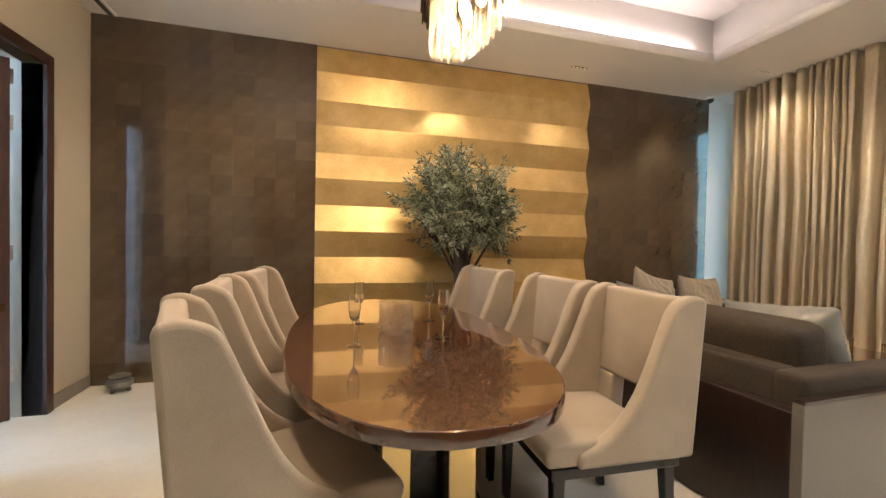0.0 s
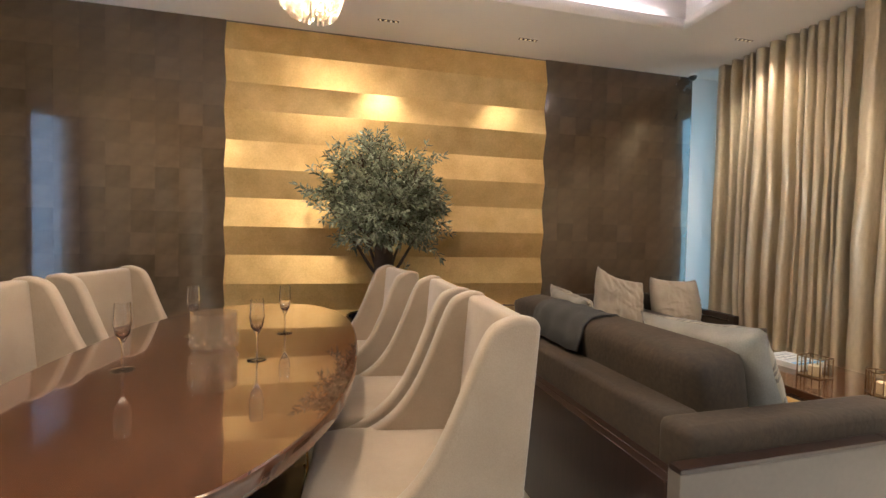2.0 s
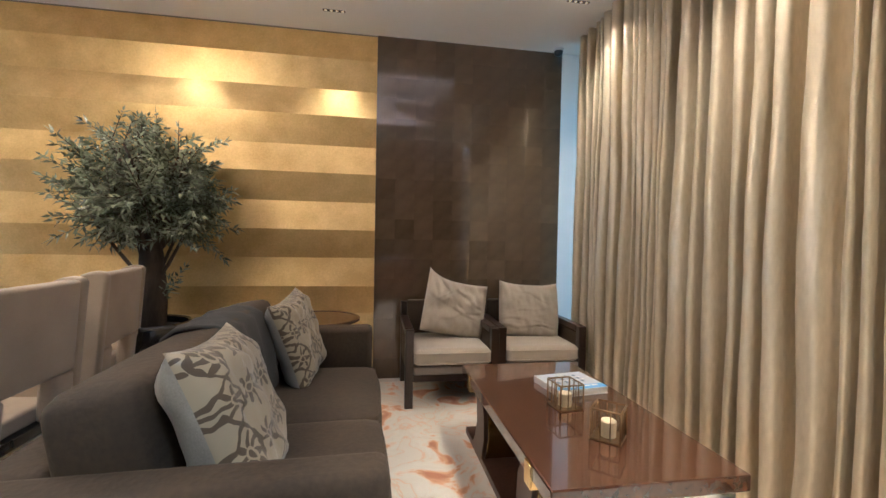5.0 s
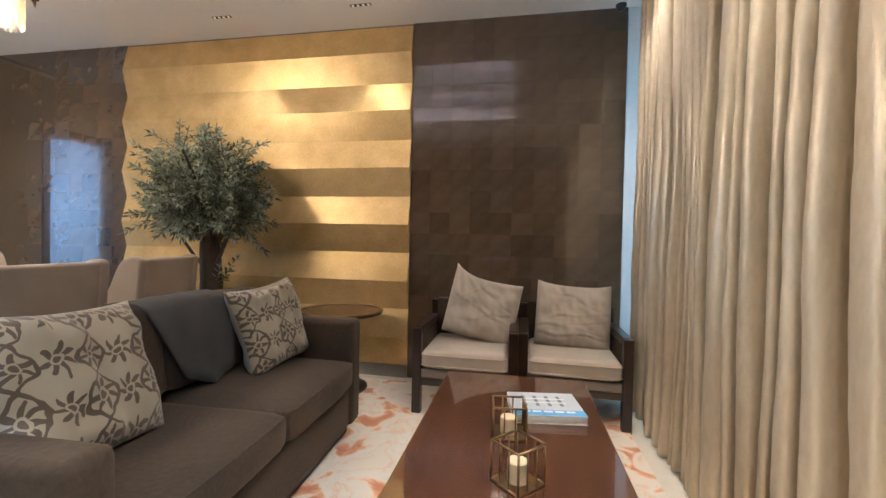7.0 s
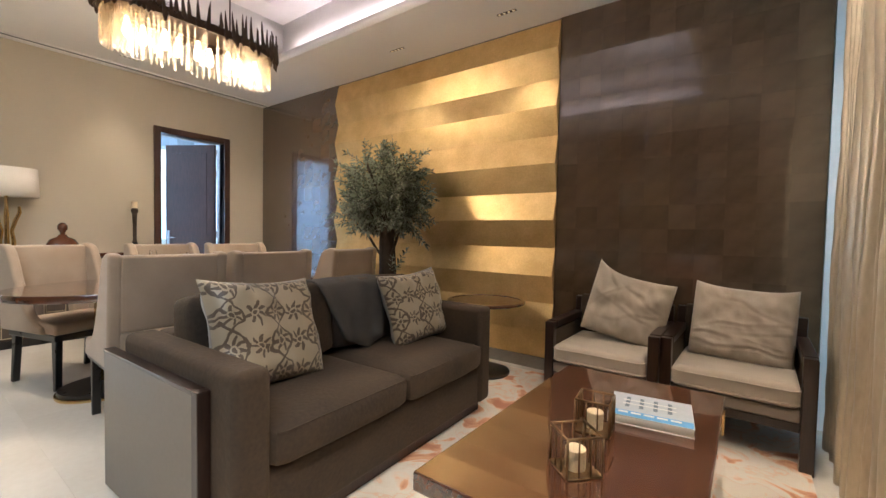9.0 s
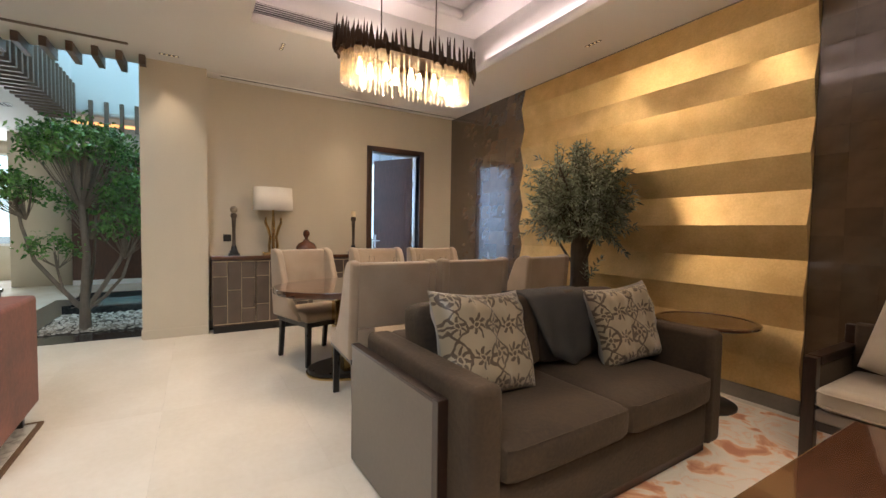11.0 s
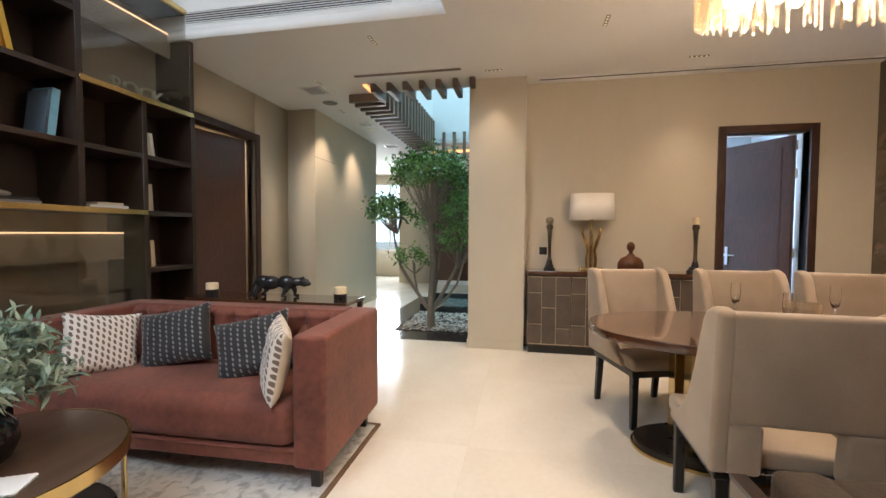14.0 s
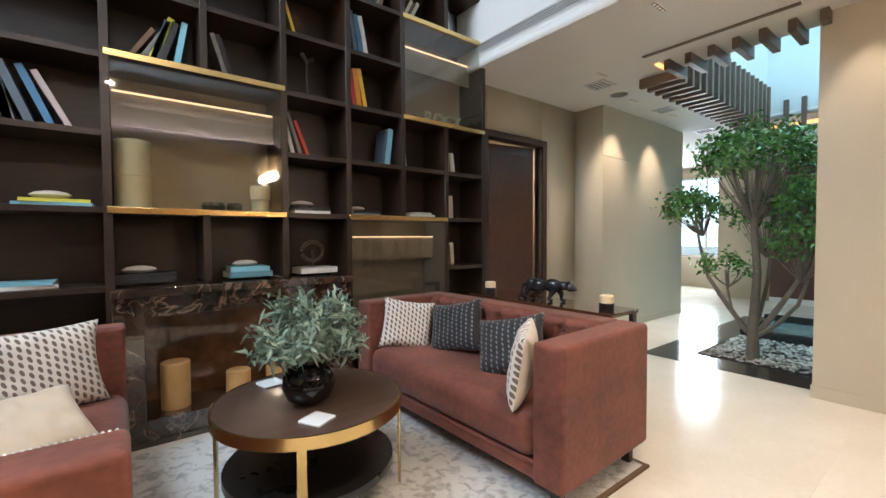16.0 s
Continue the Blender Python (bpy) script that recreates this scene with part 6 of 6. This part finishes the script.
part("vessel", lathe([(0, 0.0), (0.080, 0.0), (0.088, 0.01), (0.090, 0.16), (0.084, 0.16), (0.082, 0.02), (0, 0.016)], 36), "frost", bowl)
for i in range(26):
    a, z = i * 2.399, 0.022 + 0.0018 * i
    part("dimple", lathe([(0, 0.008), (0.009, 0.005), (0.011, 0.0)], 8), "frost", bowl, at=pose(0.0895 * math.cos(a), 0.0895 * math.sin(a), z, 0, 90, math.degrees(a)))

# sideboard doors and what stands on it
for y0, y1 in M_sb:
    d = part("door", box((-0.322, y0, 0.10), (-0.312, y1, 0.84), 0.002, 1), "leather", sb)
    hw = (y1 - y0) / 3
    cells = [(0, 0, 0.22), (0, 0.22, 0.56), (0, 0.56, 0.74), (1, 0, 0.40), (1, 0.40, 0.74), (2, 0, 0.18), (2, 0.18, 0.54), (2, 0.54, 0.74)]
    for c, a, b in cells:
        q0, q1 = y0 + c * hw, y0 + (c + 1) * hw
        part("inlay_panel", box((-0.312, q0 + 0.006, 0.10 + a + 0.006), (-0.307, q1 - 0.006, 0.10 + b - 0.006), 0.001, 1), "leather", d)
    for c in range(4):
        q = y0 + c * hw
        part("inlay_strip", box((-0.312, max(q - 0.003, y0 + 0.0005), 0.101), (-0.3065, min(q + 0.003, y1 - 0.0005), 0.839)), "inlay", d, "pale metal inlay")
    for c, a, b in cells:
        q0, q1 = y0 + c * hw, y0 + (c + 1) * hw
        if a > 0:
            part("inlay_strip", box((-0.312, q0 + 0.005, 0.10 + a - 0.003), (-0.3066, q1 - 0.005, 0.10 + a + 0.003)), "inlay", d)
    for z in (0.101, 0.829):
        part("inlay_strip", box((-0.312, y0 + 0.006, z), (-0.3067, y1 - 0.006, z + 0.01)), "inlay", d)


def candlestick(x, y, tall, light):
    t = thing("candlestick", "tall turned candlestick with a stone block base", "candlestick", pose(x, y, 0.90), group="candlesticks on the sideboard")
    part("base", merge(box((-0.06, -0.06, 0), (0.06, 0.06, 0.025), 0.003), box((-0.045, -0.045, 0.025), (0.045, 0.045, 0.055), 0.003), lathe([(0.036, 0.055), (0.030, 0.10), (0.024, 0.11)], 20)), "black", t)
    part("shaft", lathe([(0.024, 0.11), (0.018, 0.14), (0.019, 0.30), (0.025, tall - 0.06), (0.036, tall - 0.045), (0.036, tall - 0.02), (0.026, tall)], 20), "darkturned", t)
    if light:
        part("candle", lathe([(0.03, tall), (0.031, tall + 0.075), (0.0, tall + 0.072)], 20), "candle", t, "ivory pillar candle")
    else:
        part("ball", lathe([(0.0, tall - 0.002), (0.022, tall + 0.004), (0.037, tall + 0.022), (0.042, tall + 0.042), (0.037, tall + 0.064), (0.020, tall + 0.080), (0.0, tall + 0.084)], 20), "aged", t, "round finial")


candlestick(-0.47, 1.13, 0.50, False)
candlestick(-0.47, 2.60, 0.50, True)
tl = thing("table_lamp", "sculpted brass table lamp with a pale oval drum shade", "lamp", pose(-0.47, 1.57, 0.90))
part("base", box((-0.075, -0.12, 0.0), (0.075, 0.12, 0.03), 0.004), "brass", tl)
part("stem", lathe([(0.016, 0.03), (0.012, 0.56)], 14), "brass", tl)
for i in range(6):
    a = i * math.pi / 3
    pts = [Vector((0.55 * w * math.cos(a), w * math.sin(a), z)) for w, z in ((0.05, 0.03), (0.055, 0.12), (0.04, 0.22), (0.07, 0.32), (0.105, 0.40), (0.10, 0.46))]
    part("antler_arm", tube(pts, [0.016, 0.015, 0.014, 0.015, 0.012, 0.006], 7), "brass", tl)
sh = bmesh.new()
sa = [(x, y) for x, y in superellipse(0.13, 0.235, 56, 2.2)]
va = [[sh.verts.new((x * k, y * k, z)) for x, y in sa] for z, k in ((0.55, 1.0), (0.83, 0.95))]
for i in range(56):
    sh.faces.new((va[0][i], va[0][(i + 1) % 56], va[1][(i + 1) % 56], va[1][i]))
shd = part("shade", sh, "shade", tl, "pale fabric shade")
s2 = shd.modifiers.new("thickness", "SOLIDIFY")
s2.thickness = 0.004
dec = thing("decanter", "squat amber decanter with a round stopper", "decanter", pose(-0.46, 1.97, 0.90))
part("body", lathe([(0, 0), (0.12, 0.0), (0.135, 0.02), (0.13, 0.09), (0.10, 0.14), (0.045, 0.165), (0.03, 0.19), (0.0, 0.19)], 28, sx=0.6), "amber", dec)
part("stopper", lathe([(0.02, 0.19), (0.022, 0.215), (0.042, 0.245), (0.04, 0.285), (0.02, 0.31), (0.0, 0.315)], 20), "amber", dec)
sw = thing("wall_socket", "black square socket plate on the beige wall", "socket", pose(W, 1.07, 1.10))
part("plate", box((0.0, -0.043, -0.043), (0.008, 0.043, 0.043), 0.003), "black", sw)
inc = thing("floor_burner", "small round pewter pot on feet on the marble floor", "pot", pose(-0.37, 4.10, 0))
part("body", lathe([(0, 0.02), (0.05, 0.02), (0.085, 0.05), (0.09, 0.085), (0.06, 0.11), (0.075, 0.125), (0.07, 0.128), (0.05, 0.112), (0, 0.10)], 26), "pewter", inc)
for i in range(3):
    a = i * 2.09
    part("foot", lathe([(0.014, 0.0), (0.018, 0.015), (0.012, 0.032)], 10, 0.06 * math.cos(a), 0.06 * math.sin(a)), "pewter", inc)

# console behind the red sofa
co = thing("console_table", "slim dark console table behind the red sofa", "console", pose(1.38, -1.0, 0))
part("top", box((-0.17, -0.68, 0.775), (0.17, 0.64, 0.80), 0.003), "tablewood", co)
for x in (-0.15, 0.15):
    for y in (-0.65, 0.61):
        part("leg", box((x - 0.018, y - 0.018, 0), (x + 0.018, y + 0.018, 0.775), 0.002, 1), "darkwood", co)


def blob(bm, c, r, squash=(1, 1, 1), turn=None, n=10):
    mt = Matrix.Translation(c) @ (turn or Matrix()) @ Matrix.Diagonal((*[r * s for s in squash], 1))
    bmesh.ops.create_uvsphere(bm, u_segments=n + 4, v_segments=n, radius=1, matrix=mt)


# stalking panther, head low towards +y
pb = bmesh.new()
blob(pb, (0, -0.06, 0.115), 0.075, (0.62, 1.15, 0.72))
blob(pb, (0, 0.08, 0.12), 0.068, (0.66, 1.2, 0.78))
blob(pb, (0, -0.12, 0.12), 0.062, (0.7, 1.0, 0.85))
blob(pb, (0, 0.17, 0.125), 0.042, (0.8, 1.5, 0.8))
blob(pb, (0, 0.235, 0.118), 0.038, (0.85, 1.15, 0.85))
blob(pb, (0, 0.27, 0.108), 0.022, (0.9, 1.1, 0.75))
for x in (-0.022, 0.022):
    blob(pb, (x, 0.218, 0.152), 0.012)
pan = merge(pb, *[tube([(sx * 0.03, y0, 0.10), (sx * 0.035, y0 + dk, 0.055), (sx * 0.035, y0 + dk + df, 0.014), (sx * 0.035, y0 + dk + df + 0.03, 0.010)], [0.030, 0.02, 0.014, 0.014], 8) for sx, y0, dk, df in ((-1, 0.11, 0.03, 0.0), (1, 0.11, -0.03, -0.02), (-1, -0.13, 0.02, -0.04), (1, -0.13, -0.03, -0.03))],
            tube([(0, -0.17, 0.125), (0.005, -0.205, 0.105), (0.01, -0.215, 0.06), (0.015, -0.225, 0.02), (0.02, -0.25, 0.008)], [0.016, 0.012, 0.010, 0.009, 0.006], 8))
po = part("panther_statue", pan, "pantherstone", smooth=60)
po.matrix_basis = pose(1.40, -0.99, 0.80, 0, 0, 10) @ Matrix.Diagonal((0.95, 0.88, 0.98, 1))
tagged(po, "polished black stone panther statue on the console", "statue")
for y in (-0.45, -1.52):
    t = thing("pillar_candle", "ivory pillar candle on a dark band holder", "candle", pose(1.45, y, 0.80), group="candles on the console")
    part("holder", lathe([(0, 0), (0.048, 0.0), (0.048, 0.055), (0, 0.055)], 24), "black", t)
    part("wax", lathe([(0.045, 0.055), (0.045, 0.10), (0.038, 0.104), (0, 0.098)], 24), "candle", t)

# round table plant and coasters
vs = thing("plant_vase", "round glossy black vase on the coffee table", "vase", pose(3.235, -0.93, 0.50))
part("body", lathe([(0, 0), (0.06, 0.0), (0.10, 0.03), (0.122, 0.085), (0.115, 0.14), (0.085, 0.175), (0.062, 0.185), (0.066, 0.20), (0.058, 0.20), (0.052, 0.185), (0, 0.17)], 36), "blackglaze", vs)
bush = thing("olive_bunch", "bunch of silvery olive sprigs in a black vase", "plant", pose(3.235, -0.93, 0.50))
rnd = random.Random(31)
sp, tips = [], []
for i in range(46):
    a, u = rnd.uniform(0, 6.283), rnd.uniform(0.1, 1.0)
    e = Vector((0.30 * math.sqrt(1 - (u - 0.1) ** 2) * math.cos(a) * rnd.uniform(0.6, 1), 0.30 * math.sqrt(1 - (u - 0.1) ** 2) * math.sin(a) * rnd.uniform(0.6, 1), 0.22 + 0.33 * u * rnd.uniform(0.8, 1.0)))
    mid = Vector((e.x * 0.45, e.y * 0.45, 0.20 + (e.z - 0.2) * 0.65))
    sp.append(tube([Vector((e.x * 0.1, e.y * 0.1, 0.17)), mid, e], [0.003, 0.0025, 0.0015], 4))
    for k in range(9):
        s = k / 8
        tips.append(mid.lerp(e, s) if k > 1 else mid)
part("stems", merge(*sp), "greybark", bush)
lm = leaves(tips, 5, 0.062, 0.017, 0.016, 9, 0.15, 0.5)
lm.materials.append(M["silver_leaf"])
lo = new("leaves", lm)
lo.parent = bush
for x, y, a in ((3.31, -1.30, 12), (3.28, -0.71, 28)):
    t = thing("coaster", "white square coaster with scalloped edge", "coaster", pose(x, y, 0.501, 0, 0, a), group="coasters")
    pts = []
    for q in range(4):
        c0, s0 = math.cos(q * math.pi / 2), math.sin(q * math.pi / 2)
        for k in range(12):
            u = -0.055 + 0.11 * k / 12
            v = 0.055 + (0.004 if k % 2 else 0)
            pts.append((v * c0 - u * s0, v * s0 + u * c0))
    part("tile", prism(pts, "z", 0.0, 0.008), "white", t)

# ---- bookcase contents ----


def book(x, z, thick, tall, col, lean, deep=0.17, back=0.10):
    t = thing("book", f"{'leaning' if lean else 'upright'} {col} book on the bookcase shelf", "book", pose(x, BY - back, z + 0.0185, 0, lean, 0))
    a, b = (-thick, 0.0) if lean > 0 else (0.0, thick)
    part("page_block", box((a + 0.002, -deep + 0.003, 0.003), (b - 0.002, -0.004, tall - 0.003)), "paper", t)
    part("cover", merge(box((a, -deep, 0), (a + 0.002, 0, tall)), box((b - 0.002, -deep, 0), (b, 0, tall)), box((a + 0.002, -0.004, 0), (b - 0.002, 0, tall), 0)), "cover_" + col, t)


def row(x, z, spec, lean):
    c = math.cos(radians(lean))
    for thick, tall, col in spec:
        book(x, z, thick, tall, col, lean)
        x += (thick / c + 0.002) * (1 if lean <= 0 else -1)


Z0, Z1, Z2, Z3, Z4, Z5, Z6 = 0.985, 1.45, 1.895, 2.345, 2.785, 3.225, 3.67
row(4.16, Z2, [(0.03, 0.33, "pink")], 26)
row(4.24, Z2, [(0.035, 0.34, "blue"), (0.03, 0.34, "slate")][:1], 22)
row(4.33, Z2, [(0.04, 0.34, "slate")], 20)
row(4.41, Z2, [(0.045, 0.33, "grey")], 15)
row(4.50, Z2, [(0.04, 0.33, "blue"), (0.03, 0.32, "slate"), (0.05, 0.30, "black")], 10)
row(3.86, 2.365, [(0.028, 0.25, "brown")], -32)
row(3.80, 2.365, [(0.028, 0.22, "grey")], -30)
row(3.745, 2.365, [(0.04, 0.33, "yellow")], -22)
row(3.69, 2.365, [(0.04, 0.30, "black"), (0.035, 0.30, "slate")], -17)
row(3.605, 2.365, [(0.035, 0.31, "aqua")], -10)
row(3.34, 2.365, [(0.03, 0.30, "grey"), (0.03, 0.30, "black")], 17)
row(3.40, Z5, [(0.035, 0.30, "blue"), (0.035, 0.30, "white"), (0.03, 0.29, "brown")], 6)
row(3.80, Z5, [(0.04, 0.28, "red"), (0.03, 0.30, "white")], 0)
row(2.86, Z4, [(0.025, 0.30, "amber")], 17)
row(2.89, Z2, [(0.03, 0.34, "white")], 14)
row(2.83, Z2, [(0.025, 0.33, "grey")], 17)
row(2.77, Z2, [(0.025, 0.28, "red")], 22)
row(2.36, Z4, [(0.035, 0.36, "slate")], 8)
row(2.315, Z4, [(0.035, 0.34, "blue")], 9)
row(2.265, Z4, [(0.04, 0.34, "white")], 11)
row(2.38, Z3, [(0.04, 0.30, "red"), (0.045, 0.33, "orange")], 8)
row(2.275, Z3, [(0.035, 0.34, "amber")], 11)
row(2.03, Z2, [(0.05, 0.33, "aqua"), (0.02, 0.31, "slate")], -7)
row(1.88, Z2, [(0.03, 0.30, "white")], 4)
row(1.40, Z2, [(0.04, 0.34, "white")], 4)
row(1.335, Z2, [(0.03, 0.20, "cream"), (0.03, 0.20, "white")], 8)
row(1.39, Z1, [(0.09, 0.22, "cream")], 3)
row(1.39, Z0, [(0.06, 0.20, "brown"), (0.04, 0.22, "cream")], 4)
row(1.80, Z5, [(0.03, 0.22, "cream"), (0.03, 0.20, "brown"), (0.03, 0.22, "cream")], -28)
row(1.34, Z5, [(0.03, 0.26, "white"), (0.03, 0.25, "grey"), (0.03, 0.24, "black")], 16)
row(2.85, Z5, [(0.04, 0.30, "teal"), (0.03, 0.30, "white"), (0.04, 0.28, "black")], 0)
row(2.10, Z5, [(0.03, 0.30, "brown"), (0.03, 0.28, "grey")], -9)
row(4.60, Z3, [(0.10, 0.16, "cream")], 0)


def lying(x, z, spec, y=-0.16):
    z += 0.0185
    for w, h, col in spec:
        book_lying(x, BY + y, z, -90 + random.uniform(-4, 4), 0.20, w, h, "cover_" + col, f"{col} book lying flat on the bookcase shelf")
        z += h + 0.0005
    return z


def shell(x, z, s=0.1):
    t = part("shell", lathe([(0, 0.0), (0.35, 0.02), (0.8, 0.14), (1.0, 0.32), (0.75, 0.55), (0.3, 0.68), (0, 0.70)], 22, sx=1.35, sy=0.75), "shellstone", smooth=60)
    t.matrix_basis = pose(x, BY - 0.14, z) @ Matrix.Diagonal((s, s, s, 1))
    tagged(t, "pale fossil shell lying on books", "ornament")


shell(4.24, lying(4.22, Z1, [(0.34, 0.02, "aqua"), (0.30, 0.02, "yellow")]), 0.07)
lying(4.4, Z0, [(0.36, 0.02, "white"), (0.34, 0.02, "aqua")])
shell(3.84, lying(3.82, Z0, [(0.34, 0.028, "black"), (0.34, 0.03, "black")]), 0.07)
shell(3.22, lying(3.20, Z0, [(0.29, 0.04, "teal"), (0.26, 0.035, "aqua")]), 0.065)
zt = lying(2.70, Z0, [(0.30, 0.045, "white")])
ringt = thing("ring_sculpture", "dark metal ring sculpture on a post", "ornament", pose(2.72, BY - 0.15, zt))
part("post", tube([(0, 0, 0), (0, 0, 0.13)], 0.008, 8), "darkturned", ringt)
part("ring", tube([(0.085 * math.cos(a * 0.3307), 0, 0.125 + 0.075 * math.sin(a * 0.3307)) for a in range(19)], 0.016, 8), "darkturned", ringt)
shell(2.80, lying(2.74, Z1, [(0.28, 0.025, "white"), (0.28, 0.028, "black")]), 0.07)
shell(2.33, lying(2.28, Z1, [(0.26, 0.02, "grey"), (0.24, 0.02, "black")]), 0.055)
lying(1.70, Z1, [(0.28, 0.025, "white"), (0.20, 0.02, "cream")])
tw = thing("twig_sculpture", "dark branching metal sculpture on a foot", "ornament", pose(2.74, BY - 0.16, Z3 + 0.0185))
part("foot", lathe([(0, 0), (0.05, 0.0), (0.05, 0.012), (0, 0.014)], 18), "darkturned", tw)
part("branch", merge(tube([(0, 0, 0.012), (0.005, 0, 0.2), (0, 0, 0.31)], 0.008, 6), tube([(0, 0, 0.31), (-0.05, 0, 0.34)], 0.018, 6), tube([(0, 0, 0.29), (0.045, 0, 0.36)], 0.02, 6)), "darkturned", tw)
for x, z, rr, h in ((3.86, 1.47, 0.095, 0.20), (3.86, 1.67, 0.095, 0.22), (3.11, 1.47, 0.06, 0.09), (3.11, 1.56, 0.07, 0.10), (3.66, 0.17, 0.085, 0.30), (3.28, 0.17, 0.08, 0.17), (3.02, 0.17, 0.07, 0.16)):
    t = part("pillar_candle", lathe([(0, 0), (rr, 0.0), (rr, h - 0.006), (rr - 0.008, h), (rr - 0.014, h - 0.006), (0, h - 0.012)], 28), "candle" if z > 1 else "candle_amber", smooth=40)
    t.matrix_basis = pose(x, BY - 0.13, z)
    tagged(t, "thick ivory pillar candle beside the fireplace shelves", "candle", "pillar candles")
pinecones = part("dried_pods", merge(*[lathe([(0, 0), (0.028, 0.01), (0.034, 0.035), (0.02, 0.06), (0, 0.065)], 9, random.uniform(-0.11, 0.11), random.uniform(-0.05, 0.05)) for _ in range(12)]), "bark", smooth=None)
pinecones.matrix_basis = pose(3.36, BY - 0.15, 1.4685)
tagged(pinecones, "heap of dark dried seed pods behind glass", "ornament")
fc = bpy.data.curves.new("letters", "FONT")
fc.body, fc.size, fc.extrude, fc.align_x = "ROCK", 0.17, 0.012, "CENTER"
fo = new("letter_sign", fc)
fo.data.materials.append(M["cover_cream"])
fo.matrix_basis = pose(1.40, BY - 0.12, Z3 + 0.022, 90, 0, 180)
tagged(fo, "cream block letters standing behind cabinet glass", "ornament")
cp = structure("cabinet_lining", merge(box((2.995, BY - BD, 1.47), (3.96, BY - BD + 0.003, 2.345)), box((1.0, BY - BD, 2.365), (1.92, BY - BD + 0.003, 3.205)), box((1.485, BY - BD, 0.54), (2.44, BY - BD + 0.003, 1.43))), "lining", "beige lining of the lit glass cabinets", "lining")

puck = thing("shelf_light", "small glowing puck light under a bookcase shelf", "light", pose(2.66, BY - 0.12, Z5 - 0.018))
part("housing", lathe([(0.0, -0.0005), (0.035, -0.0005), (0.035, -0.012), (0, -0.012)], 20), "bronze", puck)
part("lens", lathe([(0.0, -0.03), (0.02, -0.026), (0.03, -0.012)], 20), "puckglow", puck)

# nailheads along the arm of the second red sofa
nm = mesh_of("nailhead", lathe([(0, 0.004), (0.0035, 0.003), (0.005, 0.0)], 8), "steel", 60)
for i in range(54):
    piece("nailhead", nm, rs2, pose(0.04 + 0.0142 * i, -1.705, 0.7975, 0, 0, 0))

# hall end
structure("hall_panel", box((-6.06, -1.42, 0.1), (-6.0, 1.88, 2.75), 0.004), "redwood", "dark reddish wood panel beyond the garden", "wall panel")
structure("hall_panel_base", box((-6.06, -1.42, 0.0), (-5.98, 1.88, 0.1)), "white", "white base under the wood panel", "baseboard")

# ---- floor slabs last ----
sl = mesh_of("marble_slab", box((0, 0, -0.012), (1.1996, 0.7996, 0.0)), "marble")
for i in range(-7, 6):
    for j in range(-6, 6):
        x, y = 0.59 + 1.2 * i, -0.26 + 0.8 * j
        if x < -8.2 or x > 6.0 or y > 4.3 or y < -4.4:
            continue
        piece("marble_slab", sl, floor, pose(x, y, 0))
